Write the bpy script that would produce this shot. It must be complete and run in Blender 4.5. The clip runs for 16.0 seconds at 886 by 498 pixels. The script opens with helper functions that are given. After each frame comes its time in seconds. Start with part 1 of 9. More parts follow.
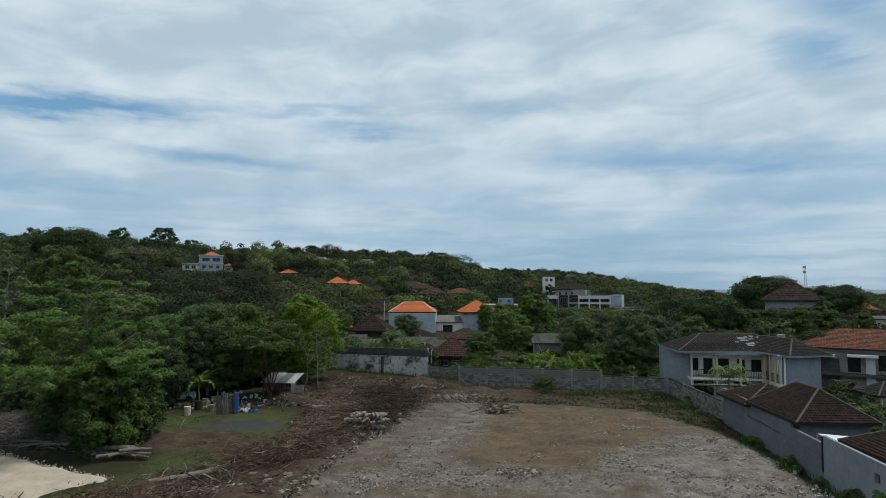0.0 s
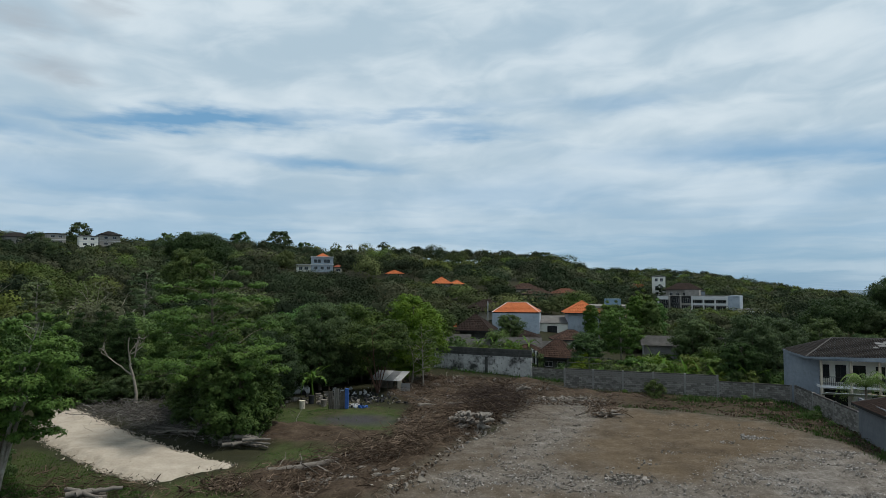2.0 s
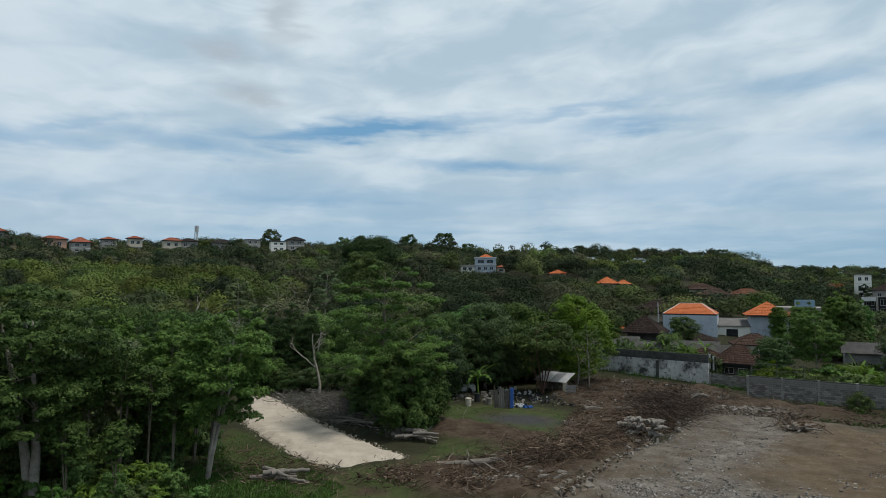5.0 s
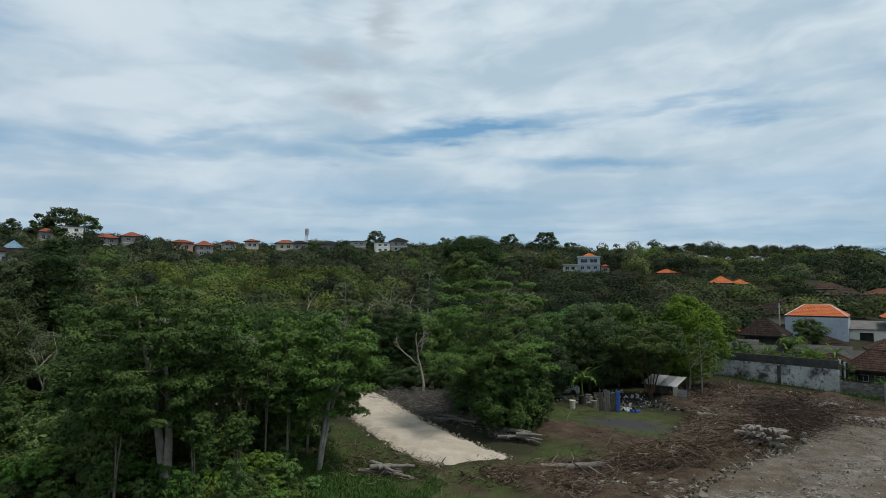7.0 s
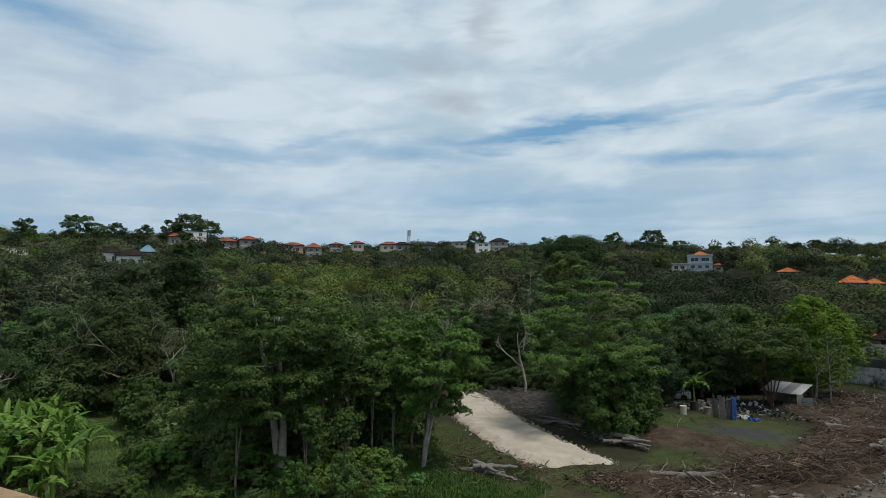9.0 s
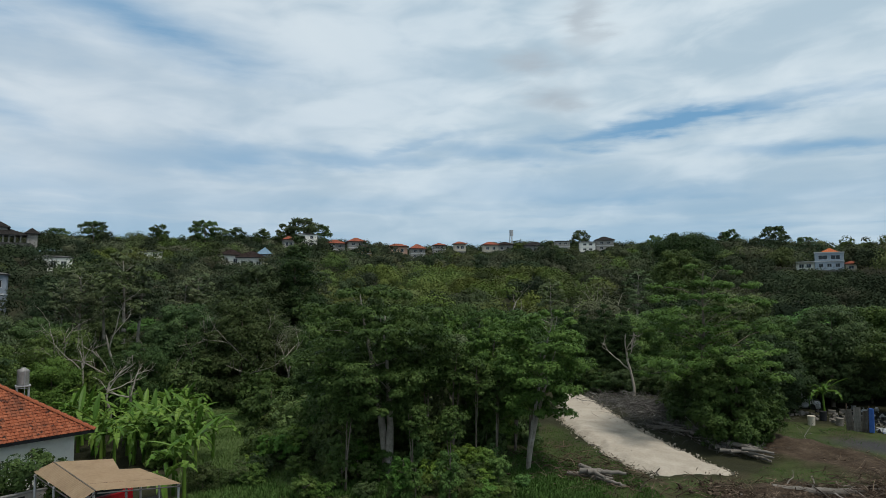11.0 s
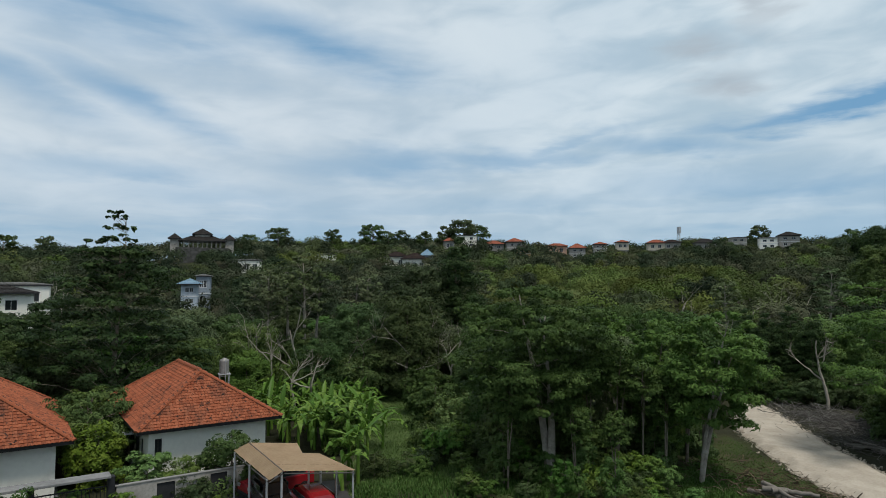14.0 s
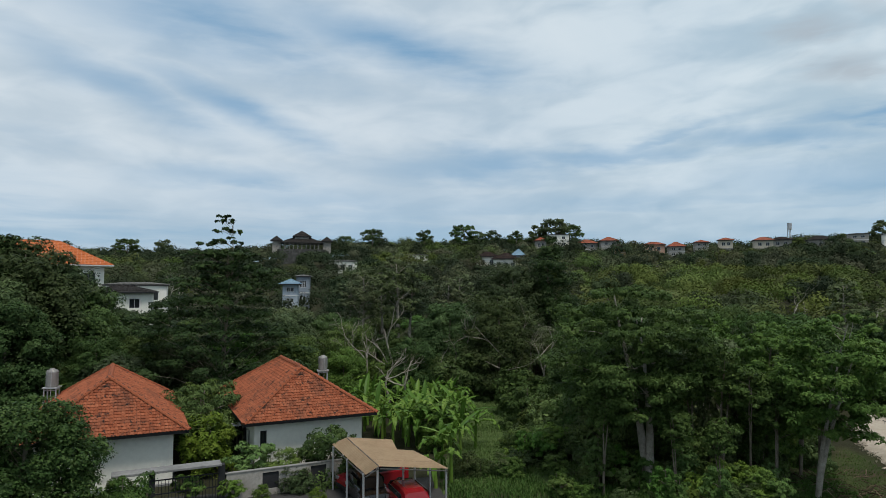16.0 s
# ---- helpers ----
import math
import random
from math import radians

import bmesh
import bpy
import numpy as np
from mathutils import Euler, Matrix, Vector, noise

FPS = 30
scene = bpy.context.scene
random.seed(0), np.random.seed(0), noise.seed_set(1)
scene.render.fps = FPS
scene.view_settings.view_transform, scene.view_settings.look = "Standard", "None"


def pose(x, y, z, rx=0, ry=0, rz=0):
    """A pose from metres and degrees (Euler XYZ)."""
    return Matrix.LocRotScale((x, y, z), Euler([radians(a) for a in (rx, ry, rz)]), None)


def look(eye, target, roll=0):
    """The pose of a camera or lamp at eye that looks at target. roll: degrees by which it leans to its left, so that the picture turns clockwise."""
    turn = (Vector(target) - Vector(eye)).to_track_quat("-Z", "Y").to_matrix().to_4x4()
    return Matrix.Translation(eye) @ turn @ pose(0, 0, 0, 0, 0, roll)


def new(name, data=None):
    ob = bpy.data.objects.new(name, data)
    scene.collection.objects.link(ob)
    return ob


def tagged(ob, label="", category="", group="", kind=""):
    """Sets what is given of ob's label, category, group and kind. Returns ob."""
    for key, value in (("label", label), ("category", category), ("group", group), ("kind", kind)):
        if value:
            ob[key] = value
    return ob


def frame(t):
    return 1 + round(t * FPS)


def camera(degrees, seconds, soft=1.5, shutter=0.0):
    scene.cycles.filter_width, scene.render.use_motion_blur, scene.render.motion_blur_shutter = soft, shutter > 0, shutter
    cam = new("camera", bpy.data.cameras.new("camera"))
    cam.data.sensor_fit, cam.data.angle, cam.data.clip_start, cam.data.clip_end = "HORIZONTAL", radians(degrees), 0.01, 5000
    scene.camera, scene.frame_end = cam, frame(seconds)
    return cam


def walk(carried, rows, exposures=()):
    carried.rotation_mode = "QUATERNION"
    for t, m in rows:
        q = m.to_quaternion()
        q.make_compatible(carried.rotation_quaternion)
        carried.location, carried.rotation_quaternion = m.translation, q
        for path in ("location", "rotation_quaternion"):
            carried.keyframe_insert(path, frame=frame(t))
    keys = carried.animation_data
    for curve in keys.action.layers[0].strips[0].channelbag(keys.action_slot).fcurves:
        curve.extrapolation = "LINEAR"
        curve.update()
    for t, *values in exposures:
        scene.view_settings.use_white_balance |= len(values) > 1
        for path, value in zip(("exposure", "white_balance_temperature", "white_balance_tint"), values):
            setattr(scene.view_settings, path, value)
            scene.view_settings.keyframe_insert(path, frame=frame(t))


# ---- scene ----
H = 11.5          # height at which the drone hovers over the cleared lot
cam = camera(70.8, 16.0, soft=0.5)
TURNS = [         # seconds, heading to the left, degrees up, lean
    (0.0, 0.000, 3.51, -0.05), (0.5, 2.246, 3.50, -0.05), (1.0, 4.558, 3.50, -0.06), (1.5, 6.940, 3.50, -0.07),
    (2.0, 9.450, 3.52, -0.07), (2.5, 11.963, 3.53, -0.06), (3.0, 14.476, 3.54, -0.04), (3.5, 17.047, 3.54, -0.05),
    (4.0, 19.558, 3.53, -0.06), (6.5, 31.235, 3.49, -0.04), (7.0, 33.593, 3.49, -0.04), (7.5, 35.946, 3.50, -0.03),
    (8.0, 38.287, 3.50, -0.03), (8.5, 40.598, 3.50, -0.03), (9.0, 42.831, 3.50, -0.03), (11.5, 54.692, 3.51, -0.02),
    (12.0, 57.195, 3.50, -0.02), (12.5, 59.725, 3.50, -0.02), (13.0, 62.264, 3.51, -0.02), (13.5, 64.619, 3.51, -0.04),
    (14.0, 66.745, 3.52, -0.07), (14.5, 68.949, 3.53, -0.09), (15.0, 71.209, 3.53, -0.11), (15.5, 73.109, 3.52, -0.11),
    (16.0, 75.107, 3.51, -0.13),
]
walk(cam, [(t, pose(0, 0, H, 90 + up, lean, yaw)) for t, yaw, up, lean in TURNS])

# ---- world and sun ----
SUN_EL, SUN_AZ = 68.0, 75.0      # degrees; azimuth clockwise from +y
world = bpy.data.worlds.new("sky")
scene.world = world
world.use_nodes = True


def sky_nodes():
    nt = world.node_tree
    nt.nodes.clear()
    lk = nt.links.new

    def val(op, a, b=None, c=None, clamp=False):
        n = nt.nodes.new("ShaderNodeMath")
        n.operation, n.use_clamp = op, clamp
        for i, s in enumerate((a, b, c)):
            if s is None:
                continue
            if isinstance(s, (int, float)):
                n.inputs[i].default_value = s
            else:
                lk(s, n.inputs[i])
        return n.outputs[0]

    def mixc(fac, a, b):
        n = nt.nodes.new("ShaderNodeMix")
        n.data_type = "RGBA"
        for i, s in ((0, fac), (6, a), (7, b)):
            if isinstance(s, (int, float)):
                n.inputs[i].default_value = s
            elif isinstance(s, tuple):
                n.inputs[i].default_value = s
            else:
                lk(s, n.inputs[i])
        return n.outputs[2]

    def rampv(s, lo, hi):
        n = nt.nodes.new("ShaderNodeMapRange")
        n.interpolation_type = "SMOOTHSTEP"
        lk(s, n.inputs[0])
        n.inputs[1].default_value, n.inputs[2].default_value = lo, hi
        return n.outputs[0]

    def noisy(vec, scale, detail, rough, dist=0.0):
        n = nt.nodes.new("ShaderNodeTexNoise")
        lk(vec, n.inputs["Vector"])
        n.inputs["Scale"].default_value, n.inputs["Detail"].default_value = scale, detail
        n.inputs["Roughness"].default_value, n.inputs["Distortion"].default_value = rough, dist
        return n.outputs[0]

    def vec(x, y, z):
        n = nt.nodes.new("ShaderNodeCombineXYZ")
        for i, s in enumerate((x, y, z)):
            if isinstance(s, (int, float)):
                n.inputs[i].default_value = s
            else:
                lk(s, n.inputs[i])
        return n.outputs[0]

    tc = nt.nodes.new("ShaderNodeTexCoord")
    sp = nt.nodes.new("ShaderNodeSeparateXYZ")
    lk(tc.outputs["Generated"], sp.inputs[0])
    x, y, z = sp.outputs
    az = val("MULTIPLY", val("ARCTAN2", val("MULTIPLY", x, -1.0), y), 57.2958)
    el = val("MULTIPLY", val("ARCSINE", z), 57.2958)
    # cloud sheet seen in perspective
    zz = val("MAXIMUM", val("ADD", z, 0.10), 0.05)
    flat = vec(val("DIVIDE", x, zz), val("DIVIDE", y, zz), 0.0)
    warp = noisy(vec(val("MULTIPLY", az, 0.09), val("MULTIPLY", el, 0.22), 3.0), 1.0, 4.0, 0.55)
    fine = noisy(vec(val("MULTIPLY", az, 0.16), val("MULTIPLY", el, 0.80), 9.0), 1.0, 5.0, 0.55)
    waz = val("ADD", az, val("MULTIPLY", val("SUBTRACT", fine, 0.5), 7.0))
    wel = val("ADD", el, val("ADD", val("MULTIPLY", val("SUBTRACT", warp, 0.5), 3.2), val("MULTIPLY", val("SUBTRACT", fine, 0.5), 2.0)))
    # gaps of blue between the cloud streaks: azimuth, elevation, half length, half height, slope, depth
    gaps = [(32, 14.0, 11, 0.62, -0.07, 1.0), (12, 15.4, 8, 0.6, -0.09, 0.5), (7.4, 14.0, 5, 0.75, 0.0, 0.7), (20.5, 11.3, 6, 0.6, 0.03, 0.75), (36, 7.9, 12, 1.1, 0.02, 0.6), (47, 12.2, 8, 0.7, 0.05, 0.5),
            (-6.1, 16.3, 5, 0.7, 0.0, 0.4), (-22, 10.6, 15, 1.2, 0.05, 0.75), (-31.6, 18.2, 3, 1.5, 0.2, 0.75), (-33.6, 21.5, 5, 2.0, 0.3, 0.7), (3, 8.2, 13, 1.8, 0.0, 0.5), (-29.4, 7.6, 12, 1.5, 0.0, 0.55),
            (61, 11.9, 8, 0.8, 0.04, 0.6), (70, 11.4, 7, 1.3, 0.0, 0.6), (42, 8.4, 10, 1.9, 0.0, 0.5), (80, 21.5, 11, 2.0, 0.2, 0.75), (93.4, 15.3, 7, 1.2, 0.35, 0.65), (92, 21, 8, 1.2, 0.3, 0.55), (103, 16.2, 8, 1.6, 0.35, 0.5),
            (73.4, 10.6, 9, 1.5, 0.0, 0.5), (56.2, 12.6, 6, 0.7, -0.2, 0.5), (94, 9.3, 8, 1.2, 0.0, 0.5), (86, 7.6, 10, 1.5, 0.0, 0.45), (60, 7.6, 10, 1.2, 0.0, 0.4), (97, 22.5, 12, 3.4, 0.15, 0.65)]
    blue = 0.0
    for a, e, la, he, sl, k in gaps:
        da = val("DIVIDE", val("SUBTRACT", waz, float(a)), float(la))
        de = val("DIVIDE", val("SUBTRACT", val("SUBTRACT", wel, float(e)), val("MULTIPLY", da, sl * la)), float(he))
        q = val("ADD", val("MULTIPLY", da, da), val("MULTIPLY", de, de))
        g = val("MULTIPLY", val("EXPONENT", val("MULTIPLY", q, -0.8)), k)
        blue = val("MAXIMUM", blue, g)
    wisps = noisy(flat, 0.7, 5.0, 0.5, 0.5)
    veil = rampv(wisps, 0.50, 0.72)
    low = rampv(el, 13.0, -0.5)
    blue = val("MULTIPLY", blue, val("ADD", val("MULTIPLY", fine, 0.9), 0.62), clamp=True)
    blue = val("MAXIMUM", blue, val("MULTIPLY", veil, 0.22))
    bands = noisy(vec(val("MULTIPLY", az, 0.045), val("MULTIPLY", val("ADD", el, val("MULTIPLY", fine, 1.2)), 0.55), 51.0), 1.0, 4.0, 0.55)
    blue = val("MAXIMUM", blue, val("MULTIPLY", low, val("ADD", val("MULTIPLY", rampv(bands, 0.38, 0.62), 0.55), 0.42)), clamp=True)
    sky = nt.nodes.new("ShaderNodeTexSky")
    sky.sky_type, sky.sun_disc = "NISHITA", False
    sky.sun_elevation, sky.sun_rotation = radians(SUN_EL), radians(SUN_AZ)
    sky.air_density, sky.dust_density, sky.ozone_density, sky.altitude = 1.0, 0.6, 1.5, 60
    grey = noisy(vec(val("MULTIPLY", az, 0.06), val("MULTIPLY", el, 0.16), 21.0), 1.0, 4.0, 0.45)
    billow = noisy(vec(val("MULTIPLY", az, 0.15), val("MULTIPLY", val("ADD", el, val("MULTIPLY", az, 0.06)), 0.42), 33.0), 1.0, 4.5, 0.5, 0.5)
    grey = val("ADD", val("MULTIPLY", grey, 0.6), val("MULTIPLY", billow, 0.4))
    cloud = mixc(rampv(grey, 0.38, 0.62), (4.6, 5.95, 7.0, 1), (6.85, 7.9, 8.6, 1))
    puff = 0.0
    for a, e, la, he in ((39.0, 23.6, 1.6, 2.6), (44.0, 20.0, 2.2, 0.9), (42.2, 16.9, 2.4, 0.9), (41.0, 16.3, 1.6, 0.8)):
        da = val("DIVIDE", val("SUBTRACT", waz, float(a)), float(la))
        de = val("DIVIDE", val("SUBTRACT", wel, float(e)), float(he))
        puff = val("MAXIMUM", puff, val("EXPONENT", val("MULTIPLY", val("ADD", val("MULTIPLY", da, da), val("MULTIPLY", de, de)), -0.9)))
    cloud = mixc(val("MULTIPLY", puff, 0.7), cloud, (4.3, 4.9, 5.5, 1))
    cloud = mixc(val("MULTIPLY", rampv(az, 45.0, 85.0), 0.3), cloud, (6.7, 7.1, 7.75, 1))
    zen = rampv(el, 25.0, 75.0)
    cloud = mixc(val("MULTIPLY", zen, 0.85), cloud, (2.2, 2.65, 3.15, 1))
    lift = mixc(0.75, sky.outputs[0], (1.75, 3.95, 6.3, 1))
    colour = mixc(blue, cloud, lift)
    bg = nt.nodes.new("ShaderNodeBackground")
    bg.inputs["Strength"].default_value = 0.1
    lk(colour, bg.inputs["Color"])
    out = nt.nodes.new("ShaderNodeOutputWorld")
    lk(bg.outputs[0], out.inputs["Surface"])


sky_nodes()
sun_data = bpy.data.lights.new("sun", "SUN")
sun_data.energy, sun_data.angle, sun_data.color = 2.75, radians(15), (1.0, 0.95, 0.88)
sun_lamp = new("sun", sun_data)
sun_lamp.matrix_world = look((0, 0, 50), (-math.sin(radians(SUN_AZ)) * math.cos(radians(SUN_EL)), -math.cos(radians(SUN_AZ)) * math.cos(radians(SUN_EL)), 50 - math.sin(radians(SUN_EL))))
scene.view_settings.exposure = -0.08


# ---- materials ----
MATS = {}


def material(name, tones, scale=1.0, rough=0.8, bump=0.0, bump_scale=20.0, metal=0.0, spots=None, island=0.0, thing=0.0, leaf=0.0, spec=0.15, vary=None, tuft=0.0):
    """tones: 2 or 3 colours spread by noise at two sizes; spots: (colour, scale, low, high) patches; island/thing: random lightness by piece or object."""
    m = bpy.data.materials.new(name)
    m.use_nodes = True
    nt = m.node_tree
    lk = nt.links.new
    bs = nt.nodes["Principled BSDF"]
    tc = nt.nodes.new("ShaderNodeTexCoord")
    co = tc.outputs["Object"]

    def noisy(sc, det=4.0, rg=0.6):
        n = nt.nodes.new("ShaderNodeTexNoise")
        lk(co, n.inputs["Vector"])
        n.inputs["Scale"].default_value, n.inputs["Detail"].default_value, n.inputs["Roughness"].default_value = sc, det, rg
        return n.outputs[0]

    def mth(op, a, b):
        n = nt.nodes.new("ShaderNodeMath")
        n.operation = op
        for i, s in enumerate((a, b)):
            if isinstance(s, (int, float)):
                n.inputs[i].default_value = s
            else:
                lk(s, n.inputs[i])
        return n.outputs[0]

    f = mth("ADD", mth("MULTIPLY", noisy(scale), 0.6), mth("MULTIPLY", noisy(scale * 9.0), 0.4))
    rand = None
    if island:
        g = nt.nodes.new("ShaderNodeNewGeometry")
        rand = g.outputs["Random Per Island"]
        f = mth("ADD", mth("MULTIPLY", f, 1.0 - island), mth("MULTIPLY", rand, island))
    if thing:
        oi = nt.nodes.new("ShaderNodeObjectInfo")
        f = mth("ADD", mth("MULTIPLY", f, 1.0 - thing), mth("MULTIPLY", oi.outputs["Random"], thing))
    if tuft:
        at = nt.nodes.new("ShaderNodeAttribute")
        at.attribute_name = "tuft"
        f = mth("ADD", mth("MULTIPLY", f, 1.0 - tuft), mth("MULTIPLY", at.outputs["Fac"], tuft))
    rp = nt.nodes.new("ShaderNodeValToRGB")
    el = rp.color_ramp.elements
    spread = (0.32, 0.68) if not (island or thing) else (0.2, 0.8)
    for i, c in enumerate(tones):
        p = spread[0] + (spread[1] - spread[0]) * i / max(1, len(tones) - 1)
        e = el[i] if i < 2 else el.new(p)
        e.position, e.color = p, (*c, 1)
    lk(f, rp.inputs[0])
    col = rp.outputs[0]
    if spots:
        for c, sc, lo, hi in spots:
            mr = nt.nodes.new("ShaderNodeMapRange")
            lk(noisy(sc, 6.0, 0.65), mr.inputs[0])
            mr.inputs[1].default_value, mr.inputs[2].default_value = lo, hi
            mx = nt.nodes.new("ShaderNodeMix")
            mx.data_type = "RGBA"
            lk(mr.outputs[0], mx.inputs[0])
            lk(col, mx.inputs[6])
            mx.inputs[7].default_value = (*c, 1)
            col = mx.outputs[2]
    if vary:
        src, lo_v, hi_v = vary
        if src == "object":
            rnd = nt.nodes.new("ShaderNodeObjectInfo").outputs["Random"]
        else:
            at = nt.nodes.new("ShaderNodeAttribute")
            at.attribute_name = src
            rnd = at.outputs["Fac"]
        hs = nt.nodes.new("ShaderNodeHueSaturation")
        lk(col, hs.inputs["Color"])
        lk(mth("ADD", mth("MULTIPLY", rnd, hi_v - lo_v), lo_v), hs.inputs["Value"])
        other = mth("FRACT", mth("MULTIPLY", rnd, 7.31), 0.0)
        lk(mth("ADD", mth("MULTIPLY", other, -0.045), 0.515), hs.inputs["Hue"])
        lk(mth("ADD", mth("MULTIPLY", mth("FRACT", mth("MULTIPLY", rnd, 13.7), 0.0), 0.22), 0.88), hs.inputs["Saturation"])
        col = hs.outputs[0]
    lk(col, bs.inputs["Base Color"])
    bs.inputs["Roughness"].default_value, bs.inputs["Metallic"].default_value = rough, metal
    bs.inputs["Specular IOR Level"].default_value = spec
    if bump:
        b = nt.nodes.new("ShaderNodeBump")
        b.inputs["Strength"].default_value, b.inputs["Distance"].default_value = bump, 0.05
        lk(noisy(bump_scale, 5.0, 0.65), b.inputs["Height"])
        lk(b.outputs[0], bs.inputs["Normal"])
    if leaf:
        tr = nt.nodes.new("ShaderNodeBsdfTranslucent")
        lk(col, tr.inputs["Color"])
        mx = nt.nodes.new("ShaderNodeMixShader")
        mx.inputs[0].default_value = leaf
        lk(bs.outputs[0], mx.inputs[1])
        lk(tr.outputs[0], mx.inputs[2])
        lk(mx.outputs[0], nt.nodes["Material Output"].inputs["Surface"])
    MATS[name] = m
    return m


def leafy(name, dark, mid, light, island=0.22, vary=("object", 0.66, 1.34)):
    far = vary and vary[0] == "crown"
    tuft = 0.42 if name.startswith("leaf_") and name != "leaf_flame" else 0.0
    return material(name, (dark, mid, light), 0.35, 0.9 if far else 0.5, island=island, leaf=0.12, spec=0.02 if far else 0.08, vary=vary, tuft=tuft)


L_GREEN = leafy("leaf_green", (0.0243, 0.0460, 0.0136), (0.0690, 0.1176, 0.0327), (0.1320, 0.1919, 0.0570))
L_BRIGHT = leafy("leaf_bright", (0.0326, 0.0684, 0.0162), (0.0757, 0.1476, 0.0342), (0.1276, 0.2124, 0.0540))
L_DARK = leafy("leaf_dark", (0.0210, 0.0400, 0.0136), (0.0531, 0.0880, 0.0292), (0.0952, 0.1378, 0.0463))
L_YELLOW = leafy("leaf_yellow_green", (0.0387, 0.0720, 0.0107), (0.0907, 0.1500, 0.0232), (0.1414, 0.1968, 0.0337), vary=("object", 0.85, 1.25))
L_OLIVE = leafy("leaf_olive", (0.0380, 0.0560, 0.0250), (0.0820, 0.1130, 0.0500), (0.1300, 0.1660, 0.0780))
L_HERO = leafy("leaf_fresh_green", (0.0199, 0.0400, 0.0097), (0.0531, 0.0920, 0.0233), (0.1043, 0.1558, 0.0431), 0.25, None)
L_TIER = leafy("leaf_tier_green", (0.0267, 0.0578, 0.0125), (0.0765, 0.1426, 0.0304), (0.1373, 0.2171, 0.0506), 0.25, None)
L_MANGO = leafy("leaf_glossy_dark", (0.0135, 0.0293, 0.0094), (0.0377, 0.0756, 0.0203), (0.0884, 0.1351, 0.0389), 0.25, None)
L_SPIRE = leafy("leaf_deep_green", (0.0130, 0.0260, 0.0097), (0.0325, 0.0600, 0.0195), (0.0690, 0.1037, 0.0331), 0.25, None)
L_RED = leafy("leaf_flame", (0.20, 0.045, 0.020), (0.32, 0.07, 0.03), (0.16, 0.12, 0.03), vary=None)
L_BANANA = material("banana_leaf", ((0.060, 0.135, 0.022), (0.118, 0.225, 0.034), (0.20, 0.30, 0.06)), 0.8, 0.42, thing=0.5, leaf=0.35)
# far leaves: distance haze put into the base colours, greyer than the near leaves
F_GREEN = leafy("hazed_leaf_green", (0.0280, 0.0426, 0.0196), (0.0586, 0.0790, 0.0362), (0.0987, 0.1200, 0.0570), 0.10, ("crown", 0.62, 1.32))
F_DARK = leafy("hazed_leaf_dark", (0.0140, 0.0238, 0.0144), (0.0347, 0.0505, 0.0277), (0.0638, 0.0827, 0.0427), 0.10, ("crown", 0.62, 1.32))
F_OLIVE = leafy("hazed_leaf_olive", (0.0395, 0.0492, 0.0287), (0.0783, 0.0890, 0.0519), (0.1108, 0.1197, 0.0728), 0.10, ("crown", 0.62, 1.32))
F_BRIGHT = leafy("hazed_leaf_bright", (0.0430, 0.0672, 0.0213), (0.0901, 0.1249, 0.0389), (0.1414, 0.1771, 0.0610), 0.10, ("crown", 0.62, 1.32))
MEADOW_GRASS = leafy("meadow_blades", (0.060, 0.110, 0.030), (0.105, 0.170, 0.050), (0.17, 0.24, 0.085), vary=None)
GRASS = leafy("grass_blades", (0.030, 0.066, 0.0153), (0.062, 0.125, 0.0283), (0.120, 0.190, 0.0545), vary=None)
WEED = leafy("weed_blades", (0.022, 0.050, 0.012), (0.042, 0.088, 0.020), (0.085, 0.145, 0.036), vary=None)
BARK = material("bark", ((0.09, 0.075, 0.058), (0.17, 0.145, 0.115), (0.25, 0.22, 0.18)), 2.5, 0.9, 0.6, 14.0)
BARK_PALE = material("bark_pale", ((0.17, 0.152, 0.125), (0.30, 0.272, 0.23), (0.44, 0.41, 0.355)), 3.0, 0.85, 0.6, 12.0)
BARK_RED = material("bark_red", ((0.07, 0.040, 0.030), (0.13, 0.075, 0.055)), 2.0, 0.9, 0.5, 12.0)
DEADWOOD = material("dead_wood", ((0.027, 0.018, 0.012), (0.078, 0.054, 0.037), (0.25, 0.19, 0.14)), 1.5, 0.9, 0.4, 12.0, island=0.55)
GREYWOOD = material("grey_brush", ((0.045, 0.042, 0.038), (0.110, 0.104, 0.095), (0.24, 0.23, 0.215)), 1.5, 0.9, island=0.55)
BRUSH = material("dark_brush", ((0.018, 0.013, 0.011), (0.040, 0.029, 0.024), (0.085, 0.064, 0.052)), 1.5, 0.9, island=0.5)
LOGWOOD = material("log_wood", ((0.088, 0.078, 0.066), (0.175, 0.158, 0.137), (0.285, 0.265, 0.238)), 2.0, 0.9, 0.5, 10.0, island=0.3)
STONE = material("rubble_stone", ((0.13, 0.117, 0.10), (0.21, 0.19, 0.166), (0.33, 0.308, 0.28)), 2.0, 0.95, 0.5, 9.0, island=0.6)
STONE_WHITE = material("white_rubble", ((0.155, 0.143, 0.128), (0.25, 0.236, 0.218), (0.39, 0.375, 0.35)), 2.0, 0.95, 0.5, 9.0, island=0.6)
STONE_PALE = material("limestone", ((0.20, 0.175, 0.14), (0.33, 0.295, 0.245)), 2.0, 0.95, 0.4, 9.0, island=0.5)
SAND = material("sand", ((0.325, 0.285, 0.225), (0.405, 0.358, 0.290), (0.475, 0.425, 0.350)), 0.8, 0.95, 0.7, 5.0, spots=[((0.36, 0.31, 0.245), 1.3, 0.60, 0.85)])
